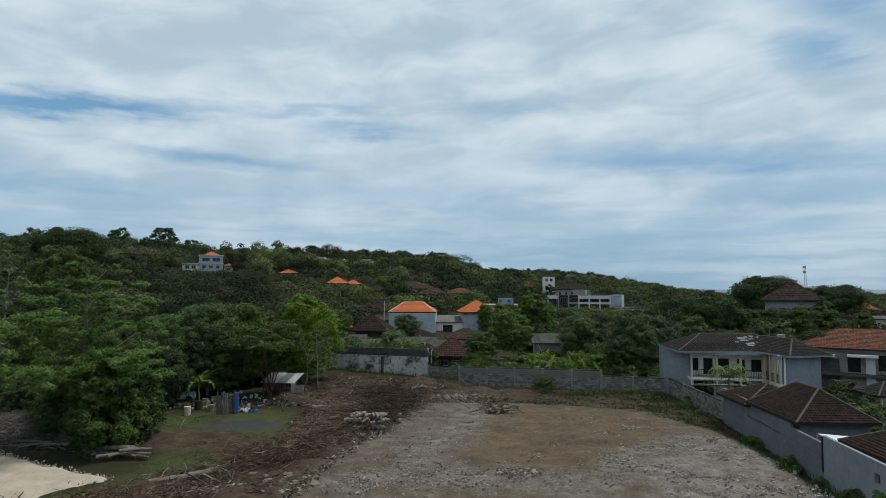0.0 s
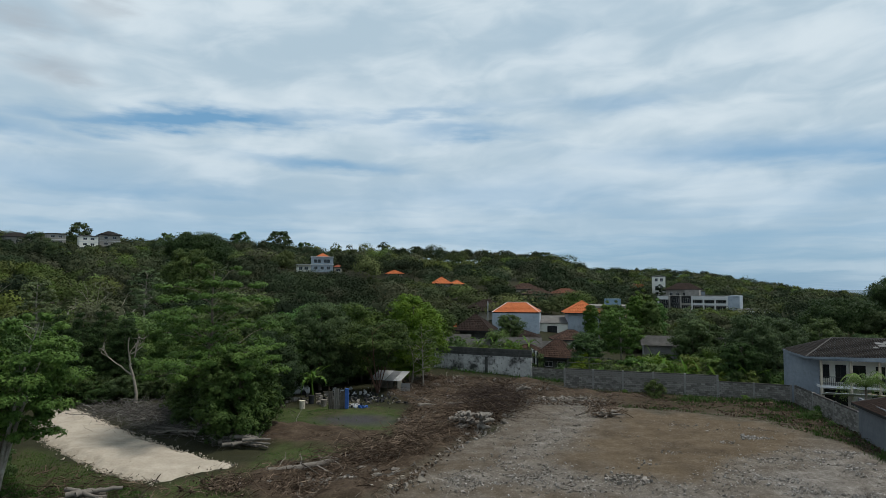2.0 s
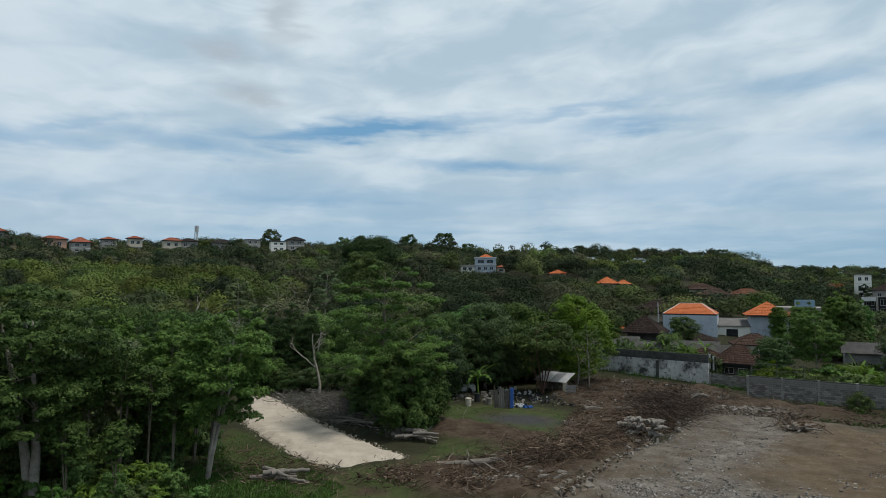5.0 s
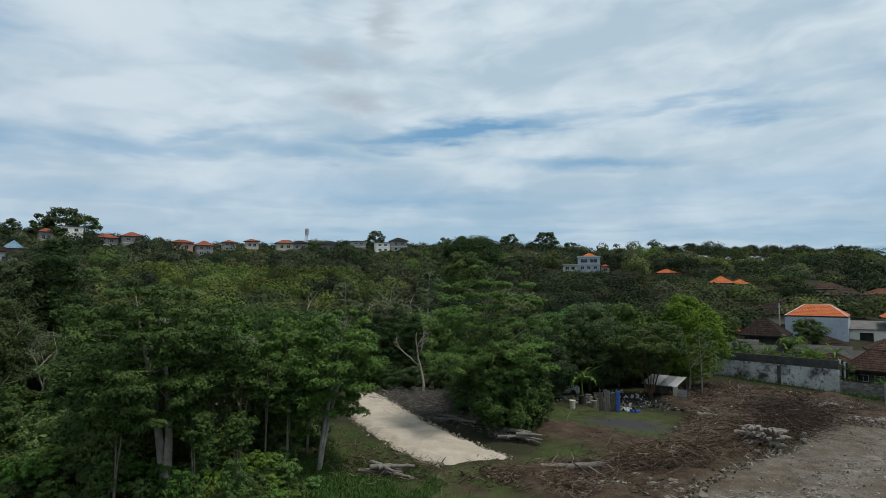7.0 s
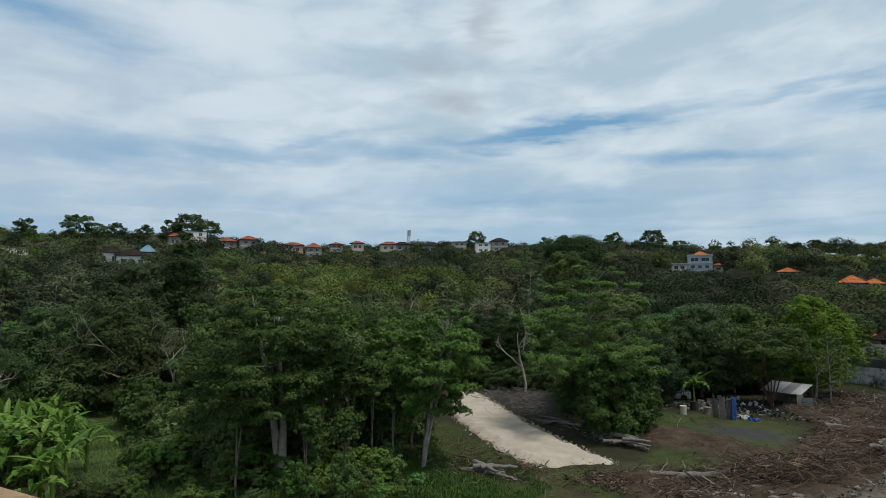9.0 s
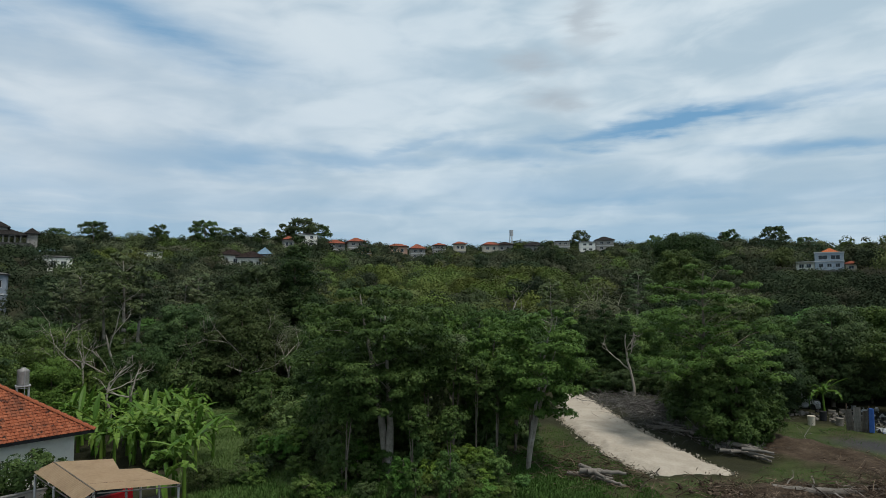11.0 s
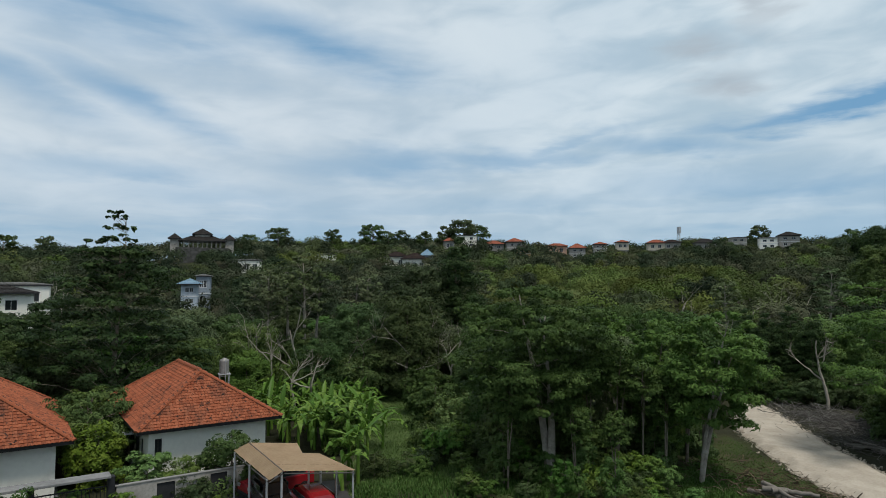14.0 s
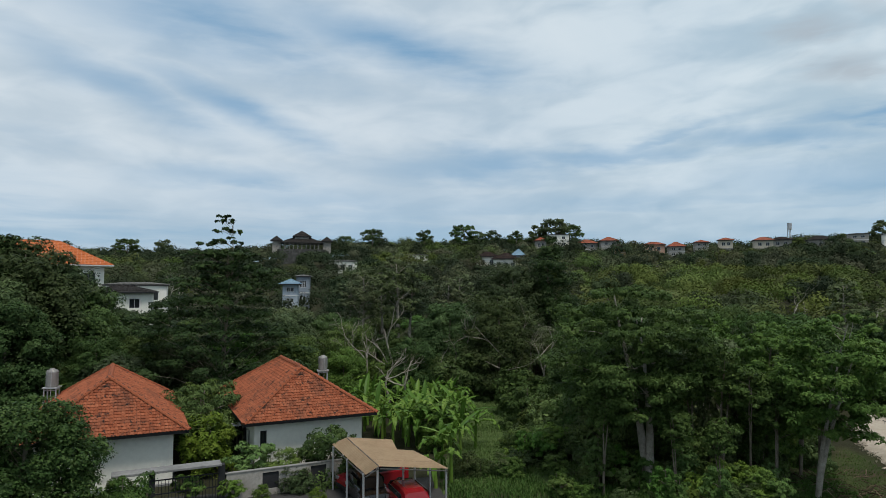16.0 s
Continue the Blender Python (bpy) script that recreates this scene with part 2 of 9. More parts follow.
PANEL = material("stained_panel", ((0.26, 0.258, 0.25), (0.46, 0.458, 0.445), (0.60, 0.598, 0.58)), 0.35, 0.9, 0.3, 8.0, spots=[((0.065, 0.065, 0.063), 0.55, 0.46, 0.62), ((0.05, 0.05, 0.048), 2.2, 0.56, 0.66)])
CONCRETE = material("concrete", ((0.13, 0.132, 0.13), (0.20, 0.202, 0.20), (0.28, 0.28, 0.275)), 0.5, 0.9, 0.3, 8.0, spots=[((0.055, 0.055, 0.052), 0.55, 0.55, 0.75)])
BLOCK = material("concrete_block", ((0.105, 0.100, 0.090), (0.175, 0.167, 0.152), (0.265, 0.254, 0.233)), 0.5, 0.95, 0.4, 18.0, thing=0.55, spots=[((0.085, 0.082, 0.076), 0.35, 0.64, 0.85)])
PILASTER = material("pilaster_concrete", ((0.15, 0.147, 0.14), (0.22, 0.216, 0.206), (0.29, 0.285, 0.272)), 0.8, 0.9, 0.3, 9.0, spots=[((0.12, 0.115, 0.11), 0.9, 0.6, 0.8)])
MORTAR = material("mortar", ((0.055, 0.053, 0.048), (0.095, 0.091, 0.083)), 1.0, 0.95, 0.3, 20.0)
GREY_WALL = material("grey_render", ((0.100, 0.112, 0.124), (0.135, 0.148, 0.162), (0.175, 0.189, 0.203)), 0.35, 0.9, 0.15, 10.0, spots=[((0.10, 0.105, 0.11), 0.8, 0.62, 0.85)])
BLUE_WALL = material("blue_grey_render", ((0.16, 0.19, 0.225), (0.225, 0.26, 0.30), (0.29, 0.325, 0.365)), 0.3, 0.9, 0.12, 9.0, spots=[((0.12, 0.13, 0.145), 0.7, 0.6, 0.8)])
WHITE_WALL = material("white_paint", ((0.68, 0.67, 0.61), (0.77, 0.76, 0.69), (0.83, 0.82, 0.75)), 0.4, 0.8, 0.08, 12.0, spots=[((0.45, 0.45, 0.43), 0.5, 0.62, 0.95)])
CREAM_WALL = material("cream_paint", ((0.45, 0.40, 0.32), (0.55, 0.50, 0.41)), 0.5, 0.85, 0.1, 10.0)
OCHRE_WALL = material("ochre_paint", ((0.42, 0.30, 0.16), (0.52, 0.39, 0.22)), 0.5, 0.85, 0.1, 10.0)
PINK_WALL = material("salmon_paint", ((0.45, 0.28, 0.20), (0.55, 0.36, 0.27)), 0.5, 0.85, 0.1, 10.0)
DARK_PAINT = material("dark_paint", ((0.018, 0.019, 0.021), (0.035, 0.036, 0.038)), 1.0, 0.6)
TRIM_WHITE = material("white_trim", ((0.55, 0.56, 0.56), (0.68, 0.69, 0.69)), 1.2, 0.7)
ORANGE_TILE = material("orange_clay_tile", ((0.20, 0.055, 0.026), (0.29, 0.088, 0.042), (0.35, 0.118, 0.060)), 0.6, 0.8, 0.2, 20.0, spots=[((0.10, 0.045, 0.030), 0.5, 0.52, 0.75), ((0.032, 0.022, 0.018), 1.5, 0.59, 0.68), ((0.035, 0.024, 0.020), 4.5, 0.57, 0.64)], island=0.48)
NEW_TILE = material("new_orange_tile", ((0.36, 0.095, 0.032), (0.45, 0.13, 0.045), (0.52, 0.17, 0.065)), 0.6, 0.75, 0.2, 9.0, island=0.3)
RED_TILE = material("red_clay_tile", ((0.20, 0.055, 0.034), (0.27, 0.085, 0.05), (0.34, 0.12, 0.07)), 0.6, 0.85, 0.2, 9.0, island=0.35, spots=[((0.06, 0.04, 0.035), 0.8, 0.58, 0.75)])
BROWN_TILE = material("brown_tile", ((0.014, 0.0085, 0.0070), (0.024, 0.0150, 0.0118), (0.040, 0.0265, 0.0215)), 0.6, 0.85, 0.2, 20.0, island=0.45)
GREY_TILE = material("grey_brown_tile", ((0.014, 0.0125, 0.0115), (0.023, 0.0205, 0.019), (0.038, 0.034, 0.032)), 0.6, 0.85, 0.2, 20.0, island=0.4)
RUST_TILE = material("weathered_rust_tile", ((0.050, 0.027, 0.020), (0.135, 0.054, 0.031), (0.20, 0.088, 0.052)), 0.35, 0.85, 0.2, 20.0, island=0.35, spots=[((0.07, 0.045, 0.035), 0.5, 0.5, 0.7)])
RIDGE_GREY = material("ridge_mortar", ((0.055, 0.053, 0.051), (0.125, 0.122, 0.118)), 1.5, 0.9, 0.3, 15.0)
SHEET = material("fibre_cement_sheet", ((0.085, 0.083, 0.08), (0.13, 0.128, 0.122), (0.19, 0.186, 0.178)), 0.6, 0.85, 0.15, 8.0)
TAN_SHEET = material("tan_roof_sheet", ((0.40, 0.29, 0.185), (0.49, 0.36, 0.23), (0.55, 0.415, 0.275)), 0.6, 0.6, 0.1, 5.0)
STEEL = material("steel", ((0.20, 0.195, 0.185), (0.34, 0.33, 0.32)), 2.0, 0.62, metal=0.45)
GALV = material("galvanised_post", ((0.38, 0.39, 0.40), (0.50, 0.51, 0.52)), 2.0, 0.5, metal=0.4)
GLASS = material("window_glass", ((0.012, 0.014, 0.016), (0.03, 0.034, 0.038)), 0.5, 0.08, spec=0.6)
BLUE_ROOF = material("blue_sheet", ((0.13, 0.22, 0.30), (0.19, 0.29, 0.37)), 0.6, 0.6)
BLUE_TARP = material("blue_tarp", ((0.03, 0.09, 0.30), (0.06, 0.14, 0.40)), 2.0, 0.5)
WHITE_TARP = material("pale_plastic", ((0.45, 0.46, 0.48), (0.65, 0.66, 0.67)), 2.0, 0.45, island=0.4)
ORANGE_CLOTH = material("orange_tarp", ((0.55, 0.14, 0.04), (0.65, 0.22, 0.09)), 1.0, 0.7)
YELLOW_PAINT = material("yellow_paint", ((0.60, 0.38, 0.03), (0.68, 0.45, 0.05)), 1.0, 0.6)
RED_PAINT = material("red_car_paint", ((0.19, 0.008, 0.012), (0.25, 0.010, 0.016)), 1.0, 0.18, spec=0.6)
MAROON_PAINT = material("black_car_paint", ((0.012, 0.012, 0.014), (0.02, 0.02, 0.022)), 1.0, 0.15, spec=0.6)
RUBBER = material("rubber", ((0.012, 0.012, 0.012), (0.022, 0.022, 0.022)), 3.0, 0.85)
WATER = material("sea", ((0.05, 0.085, 0.11), (0.06, 0.10, 0.125)), 0.01, 0.25)
ASPHALT = material("asphalt", ((0.040, 0.040, 0.040), (0.062, 0.061, 0.060)), 1.0, 0.9, 0.3, 20.0)


# ---- geometry helpers ----
def part(name, bm, mat, parent=None, label="", smooth=False):
    me = bpy.data.meshes.new(name)
    bm.to_mesh(me)
    bm.free()
    return hang(name, me, mat, parent, label, smooth)


def hang(name, me, mat, parent=None, label="", smooth=False):
    if mat is not None:
        me.materials.append(mat)
    if smooth:
        me.polygons.foreach_set("use_smooth", [True] * len(me.polygons))
    ob = new(name, me)
    if parent is not None:
        ob.parent = parent
    if label:
        ob["label"] = label
    return ob


def sheet(name, verts, faces):
    me = bpy.data.meshes.new(name)
    v, f = np.asarray(verts, np.float32), np.asarray(faces, np.int32)
    me.vertices.add(len(v))
    me.vertices.foreach_set("co", v.ravel())
    k = f.shape[1]
    me.loops.add(f.size)
    me.loops.foreach_set("vertex_index", f.ravel())
    me.polygons.add(len(f))
    me.polygons.foreach_set("loop_start", np.arange(0, f.size, k, dtype=np.int32))
    me.polygons.foreach_set("use_smooth", np.zeros(len(f), bool))
    me.update(calc_edges=True)
    return me


def thing(name, m, label, category, group="", kind=""):
    ob = new(name)
    ob.matrix_world = m
    ob.empty_display_size = 0.2
    return tagged(ob, label, category, group, kind)


def add_box(bm, lo, hi, m=None, bevel=0.0):
    vs = [bm.verts.new((x, y, z)) for x in (lo[0], hi[0]) for y in (lo[1], hi[1]) for z in (lo[2], hi[2])]
    fs = [(0, 1, 3, 2), (4, 6, 7, 5), (0, 4, 5, 1), (2, 3, 7, 6), (0, 2, 6, 4), (1, 5, 7, 3)]
    faces = [bm.faces.new([vs[i] for i in f]) for f in fs]
    if bevel:
        es = list({e for f in faces for e in f.edges})
        r = bmesh.ops.bevel(bm, geom=es, offset=bevel, segments=1, affect="EDGES")
        vs = list({v for f in r["faces"] for v in f.verts} | {v for v in vs if v.is_valid})
    if m is not None:
        bmesh.ops.transform(bm, matrix=m, verts=[v for v in vs if v.is_valid])
    return vs


def box(lo, hi, m=None, bevel=0.0):
    bm = bmesh.new()
    add_box(bm, lo, hi, m, bevel)
    return bm


def rod(a, b, r, sides=8, r2=None):
    bm = bmesh.new()
    a, b = Vector(a), Vector(b)
    q = (b - a).to_track_quat("Z", "Y").to_matrix().to_4x4()
    bmesh.ops.create_cone(bm, cap_ends=True, segments=sides, radius1=r, radius2=r if r2 is None else r2, depth=(b - a).length,
                          matrix=Matrix.Translation((a + b) / 2) @ q)
    return bm


def tube(pts, radii, sides=6):
    """Vertices and quads of a bent tapered tube."""
    pts, radii = np.asarray(pts, float), np.asarray(radii, float)
    tan = np.gradient(pts, axis=0)
    tan /= np.linalg.norm(tan, axis=1, keepdims=True) + 1e-9
    ref = np.where(np.abs(tan[:, 2:3]) > 0.9, np.array([[1.0, 0, 0]]), np.array([[0, 0, 1.0]]))
    u = np.cross(tan, ref)
    u /= np.linalg.norm(u, axis=1, keepdims=True) + 1e-9
    w = np.cross(tan, u)
    a = np.arange(sides) * 2 * np.pi / sides
    v = pts[:, None] + radii[:, None, None] * (np.cos(a)[None, :, None] * u[:, None] + np.sin(a)[None, :, None] * w[:, None])
    n = len(pts)
    i = np.arange(n - 1)[:, None] * sides
    j = np.arange(sides)[None]
    k = (j + 1) % sides
    f = np.stack([i + j, i + k, i + sides + k, i + sides + j], -1).reshape(-1, 4)
    return v.reshape(-1, 3), f


def gather(pieces):
    vs, fs, n = [], [], 0
    for v, f in pieces:
        vs.append(v)
        fs.append(f + n)
        n += len(v)
    return np.concatenate(vs), np.concatenate(fs)


def polar(az, d):
    return -math.sin(radians(az)) * d, math.cos(radians(az)) * d


# ---- ground ----
RIDGE_AZ = np.array([-180, -60, -7, -4.2, -2.7, -0.8, 0.5, 5, 12, 20, 27, 35, 44, 50, 56, 62, 66, 72, 80, 86, 92, 98, 105, 115, 150, 180.0])
RIDGE_Z = np.array([0, 0, 0, 10, 18.5, 21.5, 23, 24, 25, 24, 28, 27, 28, 26, 26, 29, 30, 30, 28, 26, 23, 21, 21, 20, 0, 0.0])
RIDGE_D = np.array([700, 700, 340, 340, 340, 340, 340, 330, 320, 320, 320, 320, 320, 320, 320, 320, 320, 320, 320, 300, 300, 300, 300, 300, 500, 700.0])
COAST_AZ = np.array([-180, -60, -36, -24, -20, -17, -14, -11, -8, -5, -2, 2, 180.0])      # the lower hill far behind, that falls towards the sea
COAST_Z = np.array([0, 0, -3, 0, 7, 13, 19.5, 23.5, 25.5, 26.5, 26.5, 0, 0.0])


KNOLLS = [(-67.8, 177.5, 5.0, 20.0), (-225.0, 6.7, 4.0, 34.0)]     # swells that carry the hillside house and the hall


def hill(x, y):
    """Height of the land without its small bumps."""
    x, y = np.asarray(x, float), np.asarray(y, float)
    d, az = np.hypot(x, y), np.degrees(np.arctan2(-x, y))
    top, far = np.interp(az, RIDGE_AZ, RIDGE_Z), np.interp(az, RIDGE_AZ, RIDGE_D)
    coast = np.interp(az, COAST_AZ, COAST_Z)
    z = np.maximum(top * np.clip((d - 80) / (far - 80), 0, 1), coast * np.clip((d - 290) / 410, 0, 1))
    top, far = np.maximum(top, coast), np.where(coast > top, 700.0, far)
    for bx, by, bz, br in KNOLLS:
        z = z + bz * np.exp(-((x - bx) ** 2 + (y - by) ** 2) / (br * br))
    z = z - np.clip((d - far - 150) / 900, 0, 1) * (top + 25)
    low = np.clip((x - 24.3) / 0.8, 0, 1) * np.clip((y - 15) / 10, 0, 1) * np.clip((110 - d) / 30, 0, 1)
    return z - 0.8 * low


def ground_z(x, y):
    return float(hill(x, y))


def inside(px, py, poly):
    """Signed distance to a polygon, positive inside."""
    p = np.asarray(poly, float)
    q = np.roll(p, -1, axis=0)
    best = np.full(px.shape, 1e9)
    odd = np.zeros(px.shape, bool)
    for (ax, ay), (bx, by) in zip(p, q):
        ex, ey = bx - ax, by - ay
        t = np.clip(((px - ax) * ex + (py - ay) * ey) / (ex * ex + ey * ey), 0, 1)
        best = np.minimum(best, np.hypot(px - ax - t * ex, py - ay - t * ey))
        if ay != by:
            odd ^= ((ay > py) != (by > py)) & (px < (bx - ax) * (py - ay) / (by - ay) + ax)
    return np.where(odd, best, -best)


def value_noise(x, y, scale, seed=0):
    """Smooth noise in 0..1 on a plane."""
    r = np.random.RandomState(seed).rand(64, 64)
    u, v = np.asarray(x) * scale, np.asarray(y) * scale
    i, j = np.floor(u).astype(int), np.floor(v).astype(int)
    a, b = u - i, v - j
    a, b = a * a * (3 - 2 * a), b * b * (3 - 2 * b)
    g = lambda p, q: r[p % 64, q % 64]
    return (g(i, j) * (1 - a) + g(i + 1, j) * a) * (1 - b) + (g(i, j + 1) * (1 - a) + g(i + 1, j + 1) * a) * b


def fbm(x, y, scale, octaves=4, seed=0):
    s, k, t = 0, 1.0, 0
    for o in range(octaves):
        s = s + k * value_noise(x, y, scale * 2 ** o, seed + o)
        t += k
        k *= 0.55
    return s / t


LOT = [(-9.5, 32), (-7.1, 43.7), (-4.2, 50.4), (-3.1, 59.6), (-1.4, 64.6), (4.5, 66.3), (6.2, 63), (12, 62), (18, 58), (21.4, 52), (22.2, 46), (21.4, 36), (19.5, 15), (10, -15), (-14, -15), (-13, 15)]
EARTH = [(1.2, 43), (3.0, 49), (6, 58), (9, 62), (16, 59), (20, 53), (17.5, 47.5), (12, 43), (8, 39.5), (3.5, 40)]
DEBRIS = [(-8.7, 32), (-15.5, 31), (-18.5, 35.5), (-17, 39), (-13.5, 41), (-11.5, 45.5), (-12.5, 50), (-13, 60), (-17, 66), (-15.5, 80), (-2, 78.5), (3, 71.5), (10, 68.5), (6, 62), (-2, 62), (-5, 50)]
BACK = [(7, 62.5), (16, 59.5), (20.5, 54), (22.5, 46), (24.2, 44), (24.2, 68), (17.6, 70), (2, 73), (2, 66)]
WHITE = [(11, 32), (13, 37), (12, 41), (16.5, 44), (17.5, 48.5), (21.8, 48), (22, 40), (21, 32)]
BANDS = [[(9.5, 37.0), (2.7, 37.8), (-1.1, 40.6), (-1.8, 43), (0.6, 49.9), (2.4, 56.3), (3.4, 62.0), (2.8, 64.6), (-0.2, 64.8)], [(-5.5, 36.5), (-3.2, 38.7), (2.7, 37.0)], [(10.5, 38.5), (13, 43.5), (18.5, 47.5)]]
LAWN = [(-11, 47.5), (-13, 41.5), (-17, 39.5), (-17.5, 36), (-15, 31), (-20, 27), (-30, 25.0), (-33, 33), (-36.5, 39.5), (-30, 36.8), (-25, 34.2), (-22, 33.5), (-19, 38), (-20.5, 46), (-25, 56), (-20, 60.5), (-13, 58)]
SANDY = [(-46.5, 51.5), (-43.5, 48.0), (-36.5, 41.2), (-26.8, 35.2), (-22.6, 33.9), (-19.7, 37.9), (-25, 40.4), (-30.1, 43.2), (-32.2, 44.8), (-43, 52.5)]
STRIP = [(-24.5, 48.8), (-17.0, 50.2), (-12.2, 48.0), (-12.8, 44.2), (-17.8, 43.6), (-22.4, 43.2)]
MEADOW = [(-34, 9), (-33, 17), (-41, 21), (-48, 22.5), (-70, 29), (-74, 22), (-52, 13.5), (-42, 11.5)]


def build_ground():
    az = np.concatenate([np.arange(-180, -42, 6.0), np.arange(-42, 114, 0.36), np.arange(114, 180, 6.0)])
    d = np.concatenate([[0.02, 6, 12, 18, 23], np.arange(27, 90, 0.32), 90 * 1.035 ** np.arange(0, 116)])
    A, D = np.meshgrid(np.radians(az), d)
    x, y = -np.sin(A) * D + 0.4, np.cos(A) * D - 0.7
    warp = (fbm(x, y, 0.5, 4, 3) - 0.5) * 2.4
    soft = lambda poly, w: np.clip(inside(x, y, poly) / w + 0.5 + warp * 0.6, 0, 1)
    lot, earth, debris, back, lawn, meadow = soft(LOT, 0.7 + 4.0 * np.clip((y - 50) / 7, 0, 1) * np.clip((x - 4) / 4, 0, 1)), soft(EARTH, 3.0), soft(DEBRIS, 1.4), soft(BACK, 2.0), soft(LAWN, 1.6), soft(MEADOW, 3.0)
    white = soft(WHITE, 2.2)
    for line in BANDS:
        for (ax, ay), (bx, by) in zip(line, line[1:]):
            ex, ey = bx - ax, by - ay
            k = np.clip(((x - ax) * ex + (y - ay) * ey) / (ex * ex + ey * ey), 0, 1)
            white = np.maximum(white, np.clip(0.85 - np.hypot(x - ax - k * ex, y - ay - k * ey) / 2.2 + warp * 0.6, 0, 0.55))
    debris = np.maximum(debris, soft(STRIP, 1.6))
    ash = np.clip(1.35 - np.hypot((x + 16.2) / 3.6, (y - 53) / 2.3) + warp * 0.25, 0, 1)
    debris = debris * (1 - lot)
    back = back * (1 - lot)
    lawn = lawn * (1 - debris) * (1 - lot)
    near = np.clip((95 - D) / 15, 0, 1)
    z = hill(x, y)
    z += near * (fbm(x, y, 0.35, 4, 7) - 0.5) * (0.10 + 0.75 * debris + 0.12 * back + 0.25 * (1 - lot) * (1 - lawn))
    z += near * lot * (0.12 + (fbm(x, y, 1.6, 3, 11) - 0.5) * (0.10 + 0.34 * white))
    z += near * debris * (0.25 + 0.5 * np.clip(fbm(x, y, 0.22, 3, 15) - 0.45, 0, 1))
    n, m = D.shape
    v = np.stack([x, y, z], -1).reshape(-1, 3)
    i = np.arange(n - 1)[:, None] * m
    j = np.arange(m)[None]
    k = (j + 1) % m
    f = np.stack([i + j, i + m + j, i + m + k, i + k], -1).reshape(-1, 4)[:, ::-1]
    me = sheet("ground", v, f)
    for name, cols in (("zone", (lot, debris, lawn)), ("zone_two", (earth * lot, ash, np.maximum(back, meadow))), ("zone_three", (white * lot, np.clip(fbm(x, y, 0.45, 4, 61) * 3.2 - 1.55, 0, 1), meadow))):
        at = me.attributes.new(name, "FLOAT_VECTOR", "POINT")
        at.data.foreach_set("vector", np.stack([c.ravel() for c in cols], -1).astype(np.float32).ravel())
    me.polygons.foreach_set("use_smooth", [True] * len(me.polygons))
    m_ = bpy.data.materials.new("ground_soil")
    m_.use_nodes = True
    nt = m_.node_tree
    lk = nt.links.new
    bs = nt.nodes["Principled BSDF"]
    tc = nt.nodes.new("ShaderNodeTexCoord")

    def noisy(sc, det=5.0, rg=0.65):
        q = nt.nodes.new("ShaderNodeTexNoise")
        lk(tc.outputs["Object"], q.inputs["Vector"])
        q.inputs["Scale"].default_value, q.inputs["Detail"].default_value, q.inputs["Roughness"].default_value = sc, det, rg
        return q.outputs[0]

    def ramp(s, *stops):
        q = nt.nodes.new("ShaderNodeValToRGB")
        e = q.color_ramp.elements
        for i_, (p, c) in enumerate(stops):
            w = e[i_] if i_ < 2 else e.new(p)
            w.position, w.color = p, (*c, 1)
        lk(s, q.inputs[0])
        return q.outputs[0]

    def mixc(fac, a, b):
        q = nt.nodes.new("ShaderNodeMix")
        q.data_type = "RGBA"
        lk(fac, q.inputs[0])
        lk(a, q.inputs[6])
        lk(b, q.inputs[7])
        return q.outputs[2]

    def mth(op, a, b):
        q = nt.nodes.new("ShaderNodeMath")
        q.operation, q.use_clamp = op, True
        for i_, s in enumerate((a, b)):
            if isinstance(s, (int, float)):
                q.inputs[i_].default_value = s
            else:
                lk(s, q.inputs[i_])
        return q.outputs[0]

    zs = []
    for name in ("zone", "zone_two", "zone_three"):
        a = nt.nodes.new("ShaderNodeAttribute")
        a.attribute_name = name
        s = nt.nodes.new("ShaderNodeSeparateXYZ")
        lk(a.outputs["Vector"], s.inputs[0])
        zs += list(s.outputs)
    lot_s, deb_s, lawn_s, earth_s, ash_s, back_s, white_s, blotch_s, meadow_s = zs
    mid, fine, big, grit = noisy(0.9), noisy(5.0, 6.0, 0.8), noisy(0.16, 4.0), noisy(22.0, 3.0, 0.8)
    grain = mth("ADD", mth("ADD", mth("MULTIPLY", mid, 0.34), mth("MULTIPLY", fine, 0.36)), mth("MULTIPLY", grit, 0.30))
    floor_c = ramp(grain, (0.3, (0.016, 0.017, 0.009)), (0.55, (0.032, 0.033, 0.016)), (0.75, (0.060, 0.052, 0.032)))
    gravel = ramp(grain, (0.40, (0.056, 0.046, 0.035)), (0.48, (0.100, 0.084, 0.066)), (0.54, (0.132, 0.114, 0.092)), (0.62, (0.23, 0.207, 0.178)))
    earth_c = ramp(grain, (0.40, (0.064, 0.046, 0.028)), (0.5, (0.104, 0.078, 0.049)), (0.62, (0.165, 0.132, 0.095)))
    wet_c = ramp(grain, (0.40, (0.040, 0.028, 0.017)), (0.5, (0.070, 0.052, 0.033)), (0.62, (0.118, 0.093, 0.067)))
    debris_c = ramp(grain, (0.40, (0.026, 0.0180, 0.0115)), (0.5, (0.056, 0.0395, 0.026)), (0.62, (0.110, 0.083, 0.058)))
    lawn_c = ramp(grain, (0.40, (0.024, 0.035, 0.011)), (0.5, (0.047, 0.066, 0.019)), (0.62, (0.080, 0.080, 0.038)))
    back_c = ramp(mth("ADD", mth("MULTIPLY", grain, 0.6), mth("MULTIPLY", big, 0.4)), (0.40, (0.026, 0.018, 0.012)), (0.5, (0.050, 0.037, 0.023)), (0.58, (0.050, 0.045, 0.023)), (0.65, (0.034, 0.042, 0.015)))
